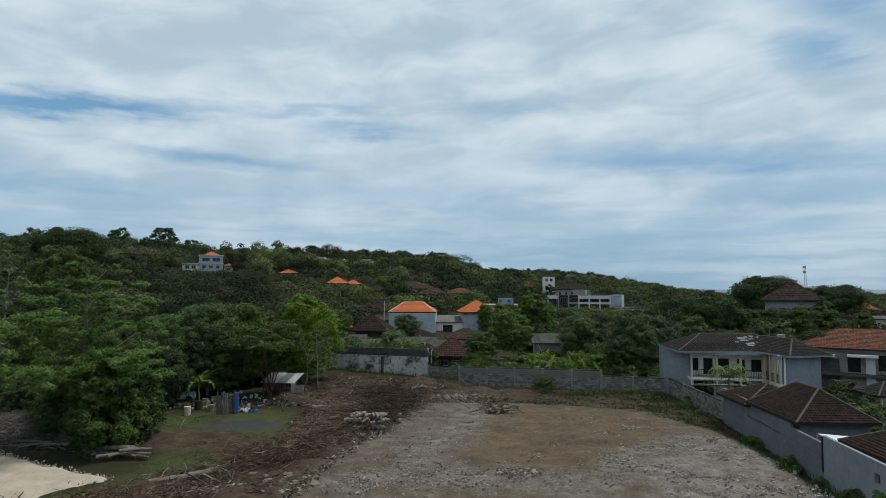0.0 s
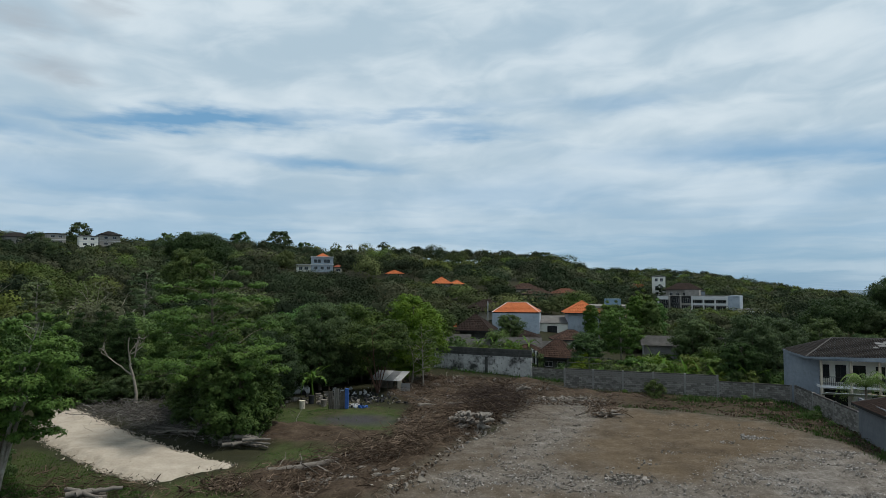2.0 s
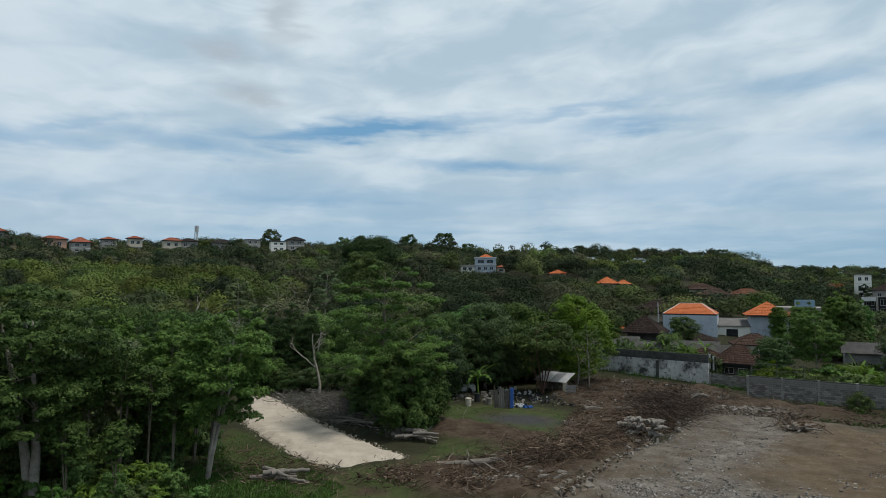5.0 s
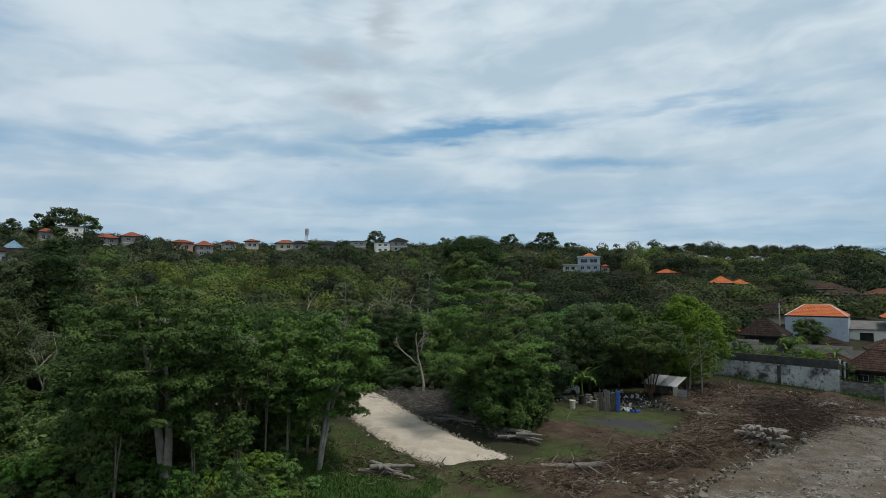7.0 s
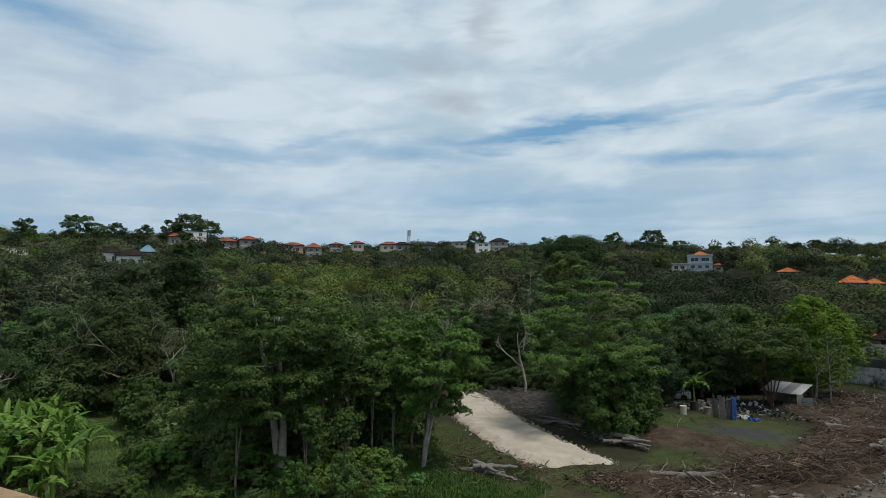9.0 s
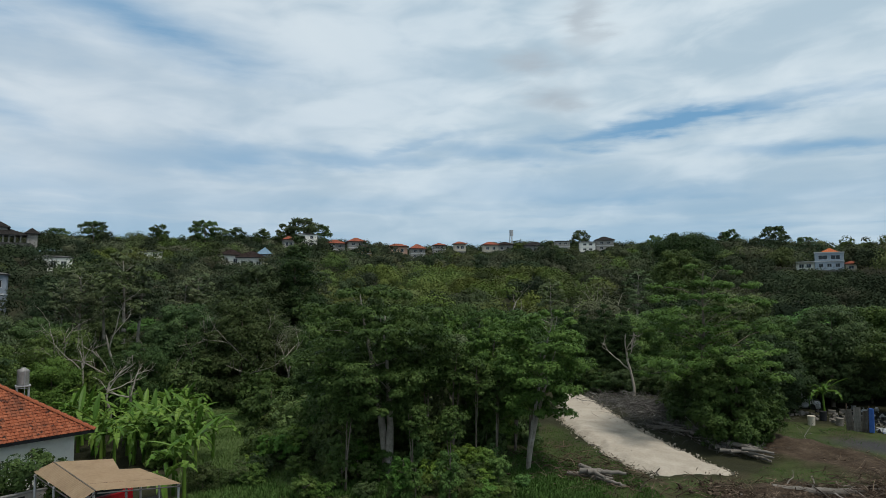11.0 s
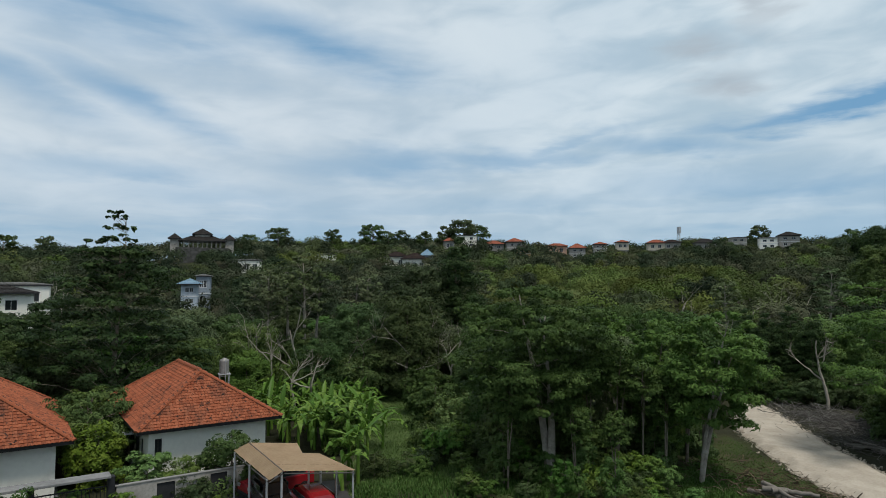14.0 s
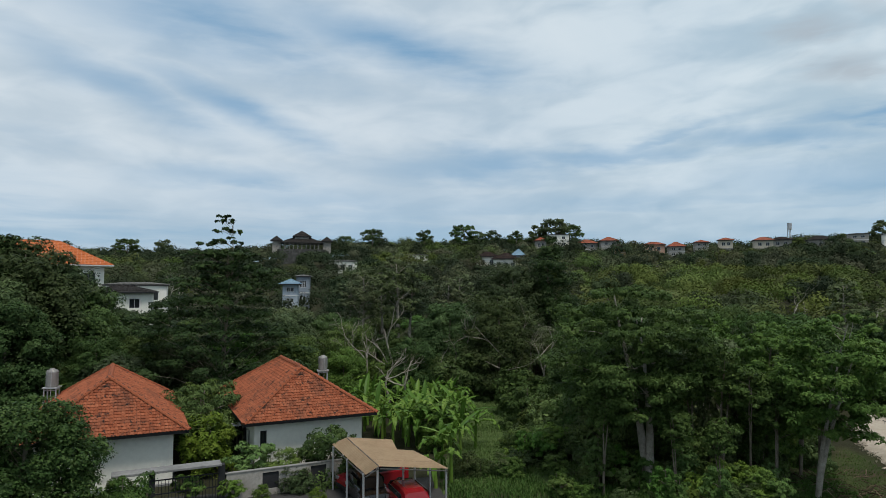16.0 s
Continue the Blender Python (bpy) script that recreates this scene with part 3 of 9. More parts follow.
    field_c = ramp(grain, (0.40, (0.034, 0.056, 0.016)), (0.5, (0.062, 0.096, 0.028)), (0.62, (0.100, 0.125, 0.048)))
    ash_c = ramp(grain, (0.3, (0.026, 0.026, 0.027)), (0.7, (0.070, 0.070, 0.071)))
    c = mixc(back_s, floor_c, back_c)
    c = mixc(meadow_s, c, field_c)
    c = mixc(deb_s, c, debris_c)
    c = mixc(lawn_s, c, mixc(blotch_s, lawn_c, debris_c))
    c = mixc(ash_s, c, ash_c)
    chalk = ramp(grain, (0.40, (0.066, 0.057, 0.047)), (0.48, (0.140, 0.127, 0.111)), (0.54, (0.20, 0.185, 0.166)), (0.62, (0.34, 0.322, 0.297)))
    soil = mixc(mth("MULTIPLY", blotch_s, 0.85), earth_c, wet_c)
    stony = mixc(mth("MULTIPLY", blotch_s, 0.75), gravel, soil)
    c = mixc(lot_s, c, mixc(mth("MULTIPLY", white_s, 0.9), mixc(earth_s, stony, soil), mixc(mth("MULTIPLY", blotch_s, 0.55), chalk, gravel)))
    lk(c, bs.inputs["Base Color"])
    bs.inputs["Roughness"].default_value, bs.inputs["Specular IOR Level"].default_value = 0.95, 0.15
    b = nt.nodes.new("ShaderNodeBump")
    b.inputs["Strength"].default_value, b.inputs["Distance"].default_value = 0.8, 0.12
    lk(grain, b.inputs["Height"])
    lk(b.outputs[0], bs.inputs["Normal"])
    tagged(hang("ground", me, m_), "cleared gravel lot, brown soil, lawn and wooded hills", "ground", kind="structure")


build_ground()


def build_sand():
    xs, ys = np.meshgrid(np.arange(-48, -18, 0.16), np.arange(32, 54, 0.16))
    dd = inside(xs, ys, SANDY) + (fbm(xs, ys, 1.1, 4, 23) - 0.5) * 0.9
    z = np.where(dd > 0, np.minimum(dd * 0.45, 0.34), dd * 0.8) + (fbm(xs, ys, 0.8, 4, 29) - 0.5) * 0.18 + (fbm(xs, ys, 3.0, 3, 31) - 0.5) * 0.10 + 0.02
    keep = dd > -0.5
    n, m = xs.shape
    v = np.stack([xs, ys, z], -1).reshape(-1, 3)
    i = np.arange(n - 1)[:, None] * m
    j = np.arange(m - 1)[None]
    f = np.stack([i + j, i + j + 1, i + m + j + 1, i + m + j], -1).reshape(-1, 4)
    f = f[keep.ravel()[f].all(1)]
    used = np.unique(f)
    back = np.zeros(len(v), int)
    back[used] = np.arange(len(used))
    tagged(hang("sand_track", sheet("sand_track", v[used], back[f]), SAND, smooth=True), "pale compacted sand and crushed limestone track", "sand track", kind="structure")


build_sand()
sea = bmesh.new()
bmesh.ops.create_grid(sea, x_segments=6, y_segments=4, size=1.0, matrix=Matrix.Translation((1900, 3000, -4)) @ Matrix.Diagonal((2000, 1900, 1, 1)))
tagged(part("water", sea, WATER), "distant grey-blue sea on the horizon", "sea", kind="structure")


# ---- trees and plants ----
def unit(v):
    return v / (np.linalg.norm(v, axis=1, keepdims=True) + 1e-6)


def leaf_mesh(rng, centres, per, spread, size, flat=0.6, up=0.5, droop=0.15, axis=None, tri=False, swell=1.0):
    """Leaves on the upper and outer side of tufts, which in turn sit on the upper and outer side of boughs round the centres."""
    squash = np.array([1.0, 1.0, flat])
    tufts = max(4, per // 42)
    each = max(4, per // tufts)
    out = unit(centres - axis) * np.array([1, 1, 0.6]) if axis is not None else np.zeros_like(centres)
    bough_r = spread * rng.uniform(0.65, 1.3, (len(centres), 1)) * swell
    w = unit(rng.normal(0, 1, (len(centres) * tufts, 3)) + np.repeat(out, tufts, 0) * 0.75 + np.array([0, 0, 0.45]))
    r1 = np.repeat(bough_r, tufts, 0)
    tuft_c = np.repeat(centres, tufts, 0) + w * squash * r1 * rng.uniform(0.55, 1.08, (len(w), 1))
    tuft_r = r1 * rng.uniform(0.30, 0.58, (len(w), 1))
    off = unit(rng.normal(0, 1, (len(w) * each, 3)) + np.repeat(w, each, 0) * 0.5 + np.array([0, 0, 0.55]))
    r2 = np.repeat(tuft_r, each, 0)
    n = len(off)
    p = np.repeat(tuft_c, each, 0) + off * np.array([1, 1, max(0.55, flat)]) * r2 * rng.uniform(0.6, 1.08, (n, 1))
    ln = size * rng.uniform(0.65, 1.3, (n, 1))
    # a tenth of the leaves fill the inside of the boughs
    inner = rng.random(n) < 0.10
    p[inner] = (np.repeat(np.repeat(centres, tufts, 0), each, 0) + off * squash * np.repeat(r1, each, 0) * 0.6)[inner]
    ln[inner] *= 2.1
    nrm = unit(off * 0.8 + np.repeat(w, each, 0) * 0.25 + np.array([0, 0, up]) + rng.normal(0, 0.42, (n, 3)))
    t = rng.normal(0, 1, (n, 3)) + off * 0.5
    t = unit(t - nrm * (t * nrm).sum(1, keepdims=True))
    t[:, 2] -= droop
    b = np.cross(nrm, t)
    tone = np.repeat(rng.random(len(w)) * 0.7 + np.repeat(rng.random(len(centres)), tufts) * 0.3, each)
    if tri:
        wd = ln * rng.uniform(0.35, 0.55, (n, 1))
        v = np.stack([p - t * ln * 0.5 + b * wd, p - t * ln * 0.5 - b * wd, p + t * ln * 0.75], 1)
    else:
        wd = ln * rng.uniform(0.45, 0.7, (n, 1))
        lift = nrm * ln * 0.10
        v = np.stack([p - t * ln * 0.5, p + b * wd * 0.5 + lift, p + t * ln * 0.5 - np.array([0, 0, 1]) * ln * droop, p - b * wd * 0.5 + lift], 1)
    k = v.shape[1]
    return v.reshape(-1, 3), np.arange(k * n).reshape(-1, k), tone.repeat(k)


def apart(rng, pts, n, stretch):
    """n of the points, picked so that they keep away from one another."""
    q = pts * stretch
    best = np.full(len(q), 1e9)
    pick, k = [], 0
    for _ in range(n):
        pick.append(k)
        best = np.minimum(best, ((q - q[k]) ** 2).sum(1))
        k = int(np.argmax(best * rng.uniform(0.5, 1.0, len(q))))
    return np.array(pick)


def shape_round(u):
    return np.sqrt(np.clip(1 - (2 * u - 0.85) ** 2 / 1.35, 0.02, 1))


def shape_cone(u):
    return np.clip(1.05 - u, 0.04, 1) ** 0.75 * np.clip(u * 6 + 0.4, 0, 1)


def shape_spire(u):
    return np.where(u < 0.72, np.clip(1.02 - u * 0.55, 0, 1) * np.clip(u * 5 + 0.3, 0, 1), np.clip(0.62 - (u - 0.72) * 1.9, 0.06, 1))


def shape_pagoda_body(u):
    return np.interp(u, [0, 0.25, 0.5, 0.7, 0.85, 1], [0.8, 0.95, 1.0, 0.8, 0.6, 0.3])


def shape_tier(u):
    return np.interp(u, [0, 0.3, 0.6, 0.85, 1], [0.75, 1.0, 0.85, 0.6, 0.25])


def shape_umbrella(u):
    return np.where(u < 0.5, 0.25 + 1.2 * u, np.sqrt(np.clip(1.15 - ((u - 0.5) / 0.55) ** 2, 0.05, 1)) * 0.95)


def shape_column(u):
    return np.clip(0.55 + 0.6 * np.sin(u * 2.6 + 0.2), 0.1, 1) * np.clip((1.04 - u) * 4, 0.1, 1)


def tree_parts(seed, h, r, base, shape, tips, per, size, spread, flat=0.55, trunk=0.18, stems=1, layers=0, gap=0.25, lean=0.0, limbs=26, hollow=0.35, droop=0.15, tri=False, fan=0.045):
    """Wood and leaves of one tree of height h and crown radius r that begins at base; layers: leaf shelves; gap: how uneven the outline is."""
    rng = np.random.RandomState(seed)
    kept, tips = tips, tips * 5
    u = rng.random(tips) ** 0.9
    if layers:
        u = (np.floor(u * layers) + 0.5 + rng.normal(0, 0.10, tips)) / layers
        u = np.clip(u, 0, 1)
    a = rng.random(tips) * 2 * np.pi
    lobes = rng.random((9, 3))
    lump = sum(np.cos(a * (1 + i % 4) + lobes[i, 0] * 6.3 + u * 7 * lobes[i, 1]) * (0.4 + lobes[i, 2]) for i in range(9)) / 9
    if layers:
        lay = np.floor(u * layers * 0.999).astype(int) % layers
        lump = lump + (rng.random((layers, 5))[lay, np.floor(a / 6.2832 * 4.999).astype(int)] - 0.5) * 1.4
    rad = max(r * 0.45, r - 0.75 * spread) * shape(u) * np.clip(1 + gap * 1.6 * lump, 0.25, 1.7) * np.sqrt(rng.uniform(hollow, 1, tips))
    zt = base + (h - base - 0.8 * spread * flat) * u
    cx = lean * (zt / h) ** 1.5
    pts = np.stack([np.cos(a) * rad + cx, np.sin(a) * rad, zt - (0.10 * rad if layers else 0)], 1)
    mid = np.stack([cx, np.zeros(tips), base + (h - base) * np.clip(u - 0.2, 0, 1)], 1)
    pick = apart(rng, pts, kept, np.array([1, 1, 2.0 if layers else 1.0]))
    pts, mid, tips = pts[pick], mid[pick], kept
    lv = leaf_mesh(rng, pts, per, spread, size, flat, 0.75 if layers else 0.45, droop, mid, tri, np.clip(0.40 + 0.75 * shape(u[pick]), 0.42, 1.1)[:, None])
    wood = []
    for s in range(stems):
        k = np.linspace(0, 1, 7)
        wob = rng.normal(0, 0.012 * h, (7, 2)).cumsum(0) * 0.6
        out = (rng.normal(0, fan * h, 2) if stems > 1 else np.zeros(2))
        tp = np.stack([lean * k ** 1.5 + wob[:, 0] * k + out[0] * k, wob[:, 1] * k + out[1] * k, k * h * (0.93 - 0.12 * (s > 0))], 1)
        wood.append(tube(tp, trunk * (1.25 - 1.15 * k) * (0.75 if stems > 1 else 1) + 0.012, 7))
        pick = rng.choice(tips, min(tips, max(3, limbs // stems)), replace=False)
        for q in pick:
            tip = pts[q]
            z0 = np.clip(tip[2] - np.hypot(tip[0], tip[1]) * rng.uniform(0.25, 0.9), base * 0.85, h * 0.9)
            w = z0 / (h * 0.93)
            p0 = np.array([np.interp(w, k, tp[:, 0]), np.interp(w, k, tp[:, 1]), z0])
            g = np.linspace(0, 1, 4)[:, None]
            bow = p0 + (tip - p0) * g + np.array([0, 0, 1]) * (0.09 * np.sin(g * np.pi) * np.linalg.norm(tip - p0)) + rng.normal(0, 0.05, (4, 3)) * (g * (1 - g) * 4)
            wood.append(tube(bow, np.linspace(max(0.02, trunk * 0.26 * (1 - 0.6 * w)), 0.012, 4), 4))
    return gather(wood), lv


TREE_CACHE = {}


def tree_kind(key, leaf, bark, **k):
    (wv, wf), (lv, lf, tone) = tree_parts(**k)
    wood = sheet(key + "_wood", wv, wf)
    wood.materials.append(bark)
    wood.polygons.foreach_set("use_smooth", [True] * len(wood.polygons))
    leaves = sheet(key + "_leaves", lv, lf)
    leaves.materials.append(leaf)
    leaves.attributes.new("tuft", "FLOAT", "POINT").data.foreach_set("value", tone.astype(np.float32))
    TREE_CACHE[key] = (wood, leaves)


def plant(key, x, y, label, turn=0.0, size=1.0, tall=1.0, name="tree", category="tree", group="", sink=0.05):
    e = thing(name, Matrix.Translation((x, y, ground_z(x, y) - sink)) @ Matrix.Rotation(radians(turn), 4, "Z") @ Matrix.Diagonal((size, size, size * tall, 1)), label, category, group)
    for part_name, me in zip(("trunk", "crown"), TREE_CACHE[key]):
        o = new(part_name, me)
        o.parent = e
    return e


def named_trees():
    """The trees that stand out one by one."""
    # tall layered tree at the edge of the cleared ground, with dense bushes under it
    tree_kind("layered", L_TIER, BARK, seed=4, h=13.8, r=4.9, base=5.0, shape=shape_tier, tips=72, per=440, size=0.125, spread=0.95, flat=0.2, layers=8, gap=0.85, trunk=0.20, limbs=60, hollow=0.1, tri=True)
    tree_kind("skirt", L_HERO, BARK, seed=6, h=7.0, r=3.0, base=0.3, shape=shape_tier, tips=84, per=480, size=0.125, spread=0.72, flat=0.75, gap=0.75, trunk=0.14, stems=3, limbs=24, tri=True)
    plant("layered", -26.2, 46.0, "tall bright green tree with layered shelves of leaves", 20)
    plant("skirt", -23.4, 45.2, "dense dark-leaved bushy tree beside the layered tree", 0, 1.0)
    plant("skirt", -27.6, 49.6, "dense green bushy tree behind the layered tree", 120, 1.05)
    # twin-trunk tree with hanging feathery leaves
    tree_kind("feather", L_HERO, BARK_PALE, seed=9, h=12.0, r=4.3, base=4.3, shape=shape_round, tips=130, per=560, size=0.105, spread=0.95, flat=0.3, layers=8, gap=0.4, trunk=0.3, stems=2, limbs=10, hollow=0.15, droop=0.3, tri=True, lean=1.1, fan=0.09)
    plant("feather", -32.4, 20.9, "large green tree with pale forked trunk and feathery leaves", 237)
    tree_kind("spread", L_TIER, BARK_PALE, seed=12, h=10.3, r=3.0, base=3.6, shape=shape_round, tips=64, per=480, size=0.12, spread=0.8, flat=0.45, gap=0.4, trunk=0.15, stems=2, limbs=15, hollow=0.25, lean=1.5, tri=True)
    plant("spread", -28.6, 29.0, "open-crowned green tree with thick pale trunk", 44)
    tree_kind("bushy", L_TIER, BARK, seed=13, h=8.8, r=2.7, base=1.6, shape=shape_round, tips=60, per=460, size=0.12, spread=0.75, flat=0.7, gap=0.35, trunk=0.15, limbs=26, tri=True)
    plant("bushy", -32.6, 29.4, "slender dense green tree at the track's edge", 40)
    plant("bushy", -37.5, 34.5, "dense green tree behind the track's edge", 150, 1.05)
    plant("bushy", -42.0, 32.5, "dense green tree in the wood", 260, 1.1)
    tree_kind("pole", L_HERO, BARK, seed=14, h=8.6, r=1.7, base=5.0, shape=shape_round, tips=16, per=300, size=0.13, spread=0.8, flat=0.6, gap=0.4, trunk=0.09, stems=2, limbs=12, tri=True)
    for x, y, s, turn in ((-30.4, 26.2, 0.85, 0), (-31.6, 25.2, 1.0, 70), (-29.6, 27.2, 0.75, 140), (-33.0, 24.4, 0.95, 210), (-30.0, 30.6, 0.85, 20), (-32.2, 31.4, 1.0, 90), (-28.9, 23.0, 0.55, 250), (-30.2, 21.2, 0.6, 310), (-32.0, 17.8, 0.7, 40)):
        plant("pole", x, y, "thin pale-stemmed young tree at the wood's edge", turn, s)
    # round yellow-green tree and low dark tree by the shed
    tree_kind("yellow", L_YELLOW, BARK, seed=15, h=10.9, r=3.7, base=1.0, shape=shape_round, tips=56, per=760, size=0.145, spread=1.2, flat=0.7, gap=0.25, trunk=0.16, limbs=8, tri=True)
    plant("yellow", -16.6, 76.0, "round yellow-green tree behind the burnt clearing", 0)
    tree_kind("low_dark", L_DARK, BARK_RED, seed=17, h=7.8, r=4.0, base=3.0, shape=shape_umbrella, tips=36, per=560, size=0.14, spread=1.15, flat=0.5, gap=0.3, trunk=0.07, stems=6, limbs=40, tri=True, fan=0.36)
    plant("low_dark", -18.2, 66.3, "spreading dark-leaved tree with reddish fanned stems", 10)
    tree_kind("thin", L_GREEN, BARK_PALE, seed=18, h=7.4, r=2.0, base=2.0, shape=shape_round, tips=40, per=50, size=0.18, spread=0.6, gap=0.4, trunk=0.06, limbs=24)
    plant("thin", -14.2, 71.5, "thin sparse tree with pale branches", 0)
    # tall sparse conical tree behind the bungalows
    tree_kind("spire", L_SPIRE, BARK, seed=21, h=15.6, r=6.4, base=0.6, shape=shape_pagoda_body, tips=170, per=340, size=0.15, spread=1.15, flat=0.3, gap=0.45, trunk=0.20, limbs=70, hollow=0.12, layers=11, tri=True)
    tree_kind("spire_top", L_SPIRE, BARK, seed=22, h=18.5, r=3.7, base=11.0, shape=shape_cone, tips=140, per=60, size=0.17, spread=0.5, flat=0.35, layers=7, gap=0.6, trunk=0.12, limbs=110, hollow=0.05, tri=True)
    tall = plant("spire", *polar(94.4, 61), "tall dark conical tree with open top branches", 0)
    for part_name, me in zip(("upper_trunk", "upper_crown"), TREE_CACHE["spire_top"]):
        new(part_name, me).parent = tall
    tree_kind("dense", L_DARK, BARK, seed=24, h=12.0, r=4.6, base=1.2, shape=shape_round, tips=44, per=850, size=0.165, spread=1.6, flat=0.65, gap=0.32, trunk=0.2, limbs=14, tri=True)
    for az, d, s, turn in ((68.8, 84, 1.2, 80), (110.8, 74, 1.42, 30), (113.6, 70, 1.3, 70), (108.8, 70, 1.3, 210), (106.9, 72, 1.18, 130), (111.6, 64, 1.05, 250), (104.7, 70, 0.95, 15), (102.8, 74, 0.80, 140), (100.4, 76, 0.78, 60), (106.8, 84, 0.8, 100), (104, 63, 0.62, 200), (110, 62, 0.9, 300), (100.5, 66, 0.6, 10), (70, 66, 0.92, 160),
                           (74.5, 70, 0.85, 40), (62, 62, 0.85, 300), (31.5, 128, 1.15, 0), (-16.8, 82, 0.72, 100), (-18.6, 86, 0.74, 10), (20.5, 72, 0.85, 50), (24.5, 70, 0.75, 20)):
        plant("dense", *polar(az, d), "dark dense broadleaf tree standing in the wood", turn, s)
    tree_kind("tower", L_SPIRE, BARK, seed=25, h=18.0, r=4.6, base=1.0, shape=shape_spire, tips=70, per=620, size=0.16, spread=1.5, flat=0.6, gap=0.4, trunk=0.22, limbs=20, tri=True)
    plant("tower", *polar(65.4, 84), "tall dark dense tree rising over the wood", 0)
    # added trees whose deep green leaves stand in for shade behind the bent tree
    for az, d, s, turn in ((36.2, 73.5, 0.5, 10), (37.8, 75.0, 0.54, 120), (39.4, 74.0, 0.5, 200), (41.0, 76.0, 0.52, 290)):
        plant("tower", *polar(az, d), "added dark tree standing in for shade behind the bent tree", turn, s)
    for az, d, k, s, turn in ((16.8, 78, "wood_0", 1.15, 70), (27.0, 78, "wood_3", 1.2, 90), (21.8, 80, "wood_4", 1.25, 30), (18.6, 84, "wood_4", 1.2, 200)):
        plant(k, *polar(az, d), "leafy green tree behind the clearing", turn, s)
    # close trees at the bungalows' gate
    tree_kind("mango", L_MANGO, BARK, seed=27, h=6.2, r=2.9, base=0.6, shape=shape_round, tips=44, per=1200, size=0.1, spread=0.9, flat=0.7, gap=0.3, trunk=0.14, tri=True)
    plant("mango", -32.4, -10.9, "dense dark green garden tree by the gate", 0, 1.1)
    # pale slender trunks with thin crowns
    tree_kind("slender", L_OLIVE, BARK_PALE, seed=30, h=14.5, r=2.6, base=8.0, shape=shape_round, tips=40, per=110, size=0.18, spread=0.85, flat=0.4, gap=0.5, trunk=0.23, limbs=46, hollow=0.05, tri=True)
    for az, d, s, turn in ((79.2, 74, 1.08, 0), (74.8, 84, 0.85, 150), (73.6, 86, 0.9, 200), (63.6, 92, 0.9, 10), (42.4, 84, 0.85, 180), (35.0, 92, 0.9, 120), (78.2, 76, 1.0, 100), (82.4, 78, 0.95, 40), (83.5, 80, 0.9, 200), (80.6, 82, 1.0, 300), (-12.0, 96, 0.62, 0)):
        plant("slender", *polar(az, d), "tall slender tree with pale bare trunk", turn, s)
    # columns of foliage behind the block wall
    tree_kind("column", L_BRIGHT, BARK, seed=33, h=9.8, r=1.5, base=0.4, shape=shape_column, tips=60, per=300, size=0.16, spread=0.6, flat=0.8, gap=0.25, trunk=0.12, tri=True)
    for az, d, s, turn in ((-7.8, 118, 1.14, 0), (-8.4, 120, 1.18, 70), (-8.95, 117, 1.05, 140), (-9.5, 119, 1.0, 30), (-3.9, 112, 0.80, 10), (-5.3, 114, 0.88, 50), (-6.1, 115, 0.92, 90), (-29.8, 120, 0.95, 0), (-31.2, 122, 1.05, 200), (-34.0, 122, 0.85, 90)):
        plant("column", *polar(az, d), "narrow columnar green tree", turn, s, group="columnar trees")
    tree_kind("rain", L_SPIRE, BARK, seed=36, h=13.5, r=8.0, base=3.2, shape=shape_umbrella, tips=64, per=900, size=0.2, spread=2.3, flat=0.6, gap=0.25, trunk=0.4, limbs=24, hollow=0.2, tri=True)
    for az, d, s, turn in ((-27.3, 150, 1.05, 0), (-32.2, 185, 0.92, 90), (31.0, 168, 1.12, 40), (-23.0, 120, 0.75, 30)):
        plant("rain", *polar(az, d), "broad dark umbrella-crowned tree against the sky", turn, s)
    # trees behind the block wall
    tree_kind("garden", L_DARK, BARK_PALE, seed=39, h=8.2, r=2.9, base=2.6, shape=shape_round, tips=28, per=560, size=0.155, spread=1.15, flat=0.6, gap=0.35, trunk=0.12, limbs=30, tri=True)
    plant("spread", *polar(-6.4, 84), "light green tree with pale trunk behind the block wall", 90, 0.88)
    for az, d, s, turn in ((-3.6, 82, 0.85, 60), (-12.2, 88, 1.12, 120), (-13.6, 92, 1.0, 30), (-18.8, 98, 1.05, 200), (-21.5, 104, 1.1, 250), (-16.0, 78, 0.8, 10), (-24.6, 92, 0.95, 90), (-27.0, 119, 1.16, 10), (-28.4, 121, 1.2, 70), (-29.8, 119, 1.18, 150), (-31.2, 121, 1.15, 220), (-25.6, 118, 1.2, 90),
                           (-27.5, 96, 1.0, 0), (-31.0, 92, 1.0, 45), (-34.5, 98, 0.95, 60), (3.3, 100, 0.8, 20), (9.5, 98, 0.95, 90), (12.5, 92, 1.0, 130)):
        plant("garden", *polar(az, d), "green garden tree behind the walls", turn, s * 0.86)
    for x, y, k, s, turn in ((-37.2, 24.2, "skirt", 1.0, 40), (-39.4, 21.2, "wood_4", 0.8, 130), (-38.4, 28.4, "wood_3", 0.66, 200), (-41.5, 26.5, "wood_1", 1.0, 300), (-44.0, 24.5, "yellow", 0.5, 10), (-46.5, 25.5, "wood_4", 0.75, 80), (-43.0, 29.5, "wood_0", 1.0, 200), (-38.5, 30.5, "wood_6", 0.95, 20)):
        plant(k, x, y, "dense green bushy tree in the shade of the wood", turn, s)



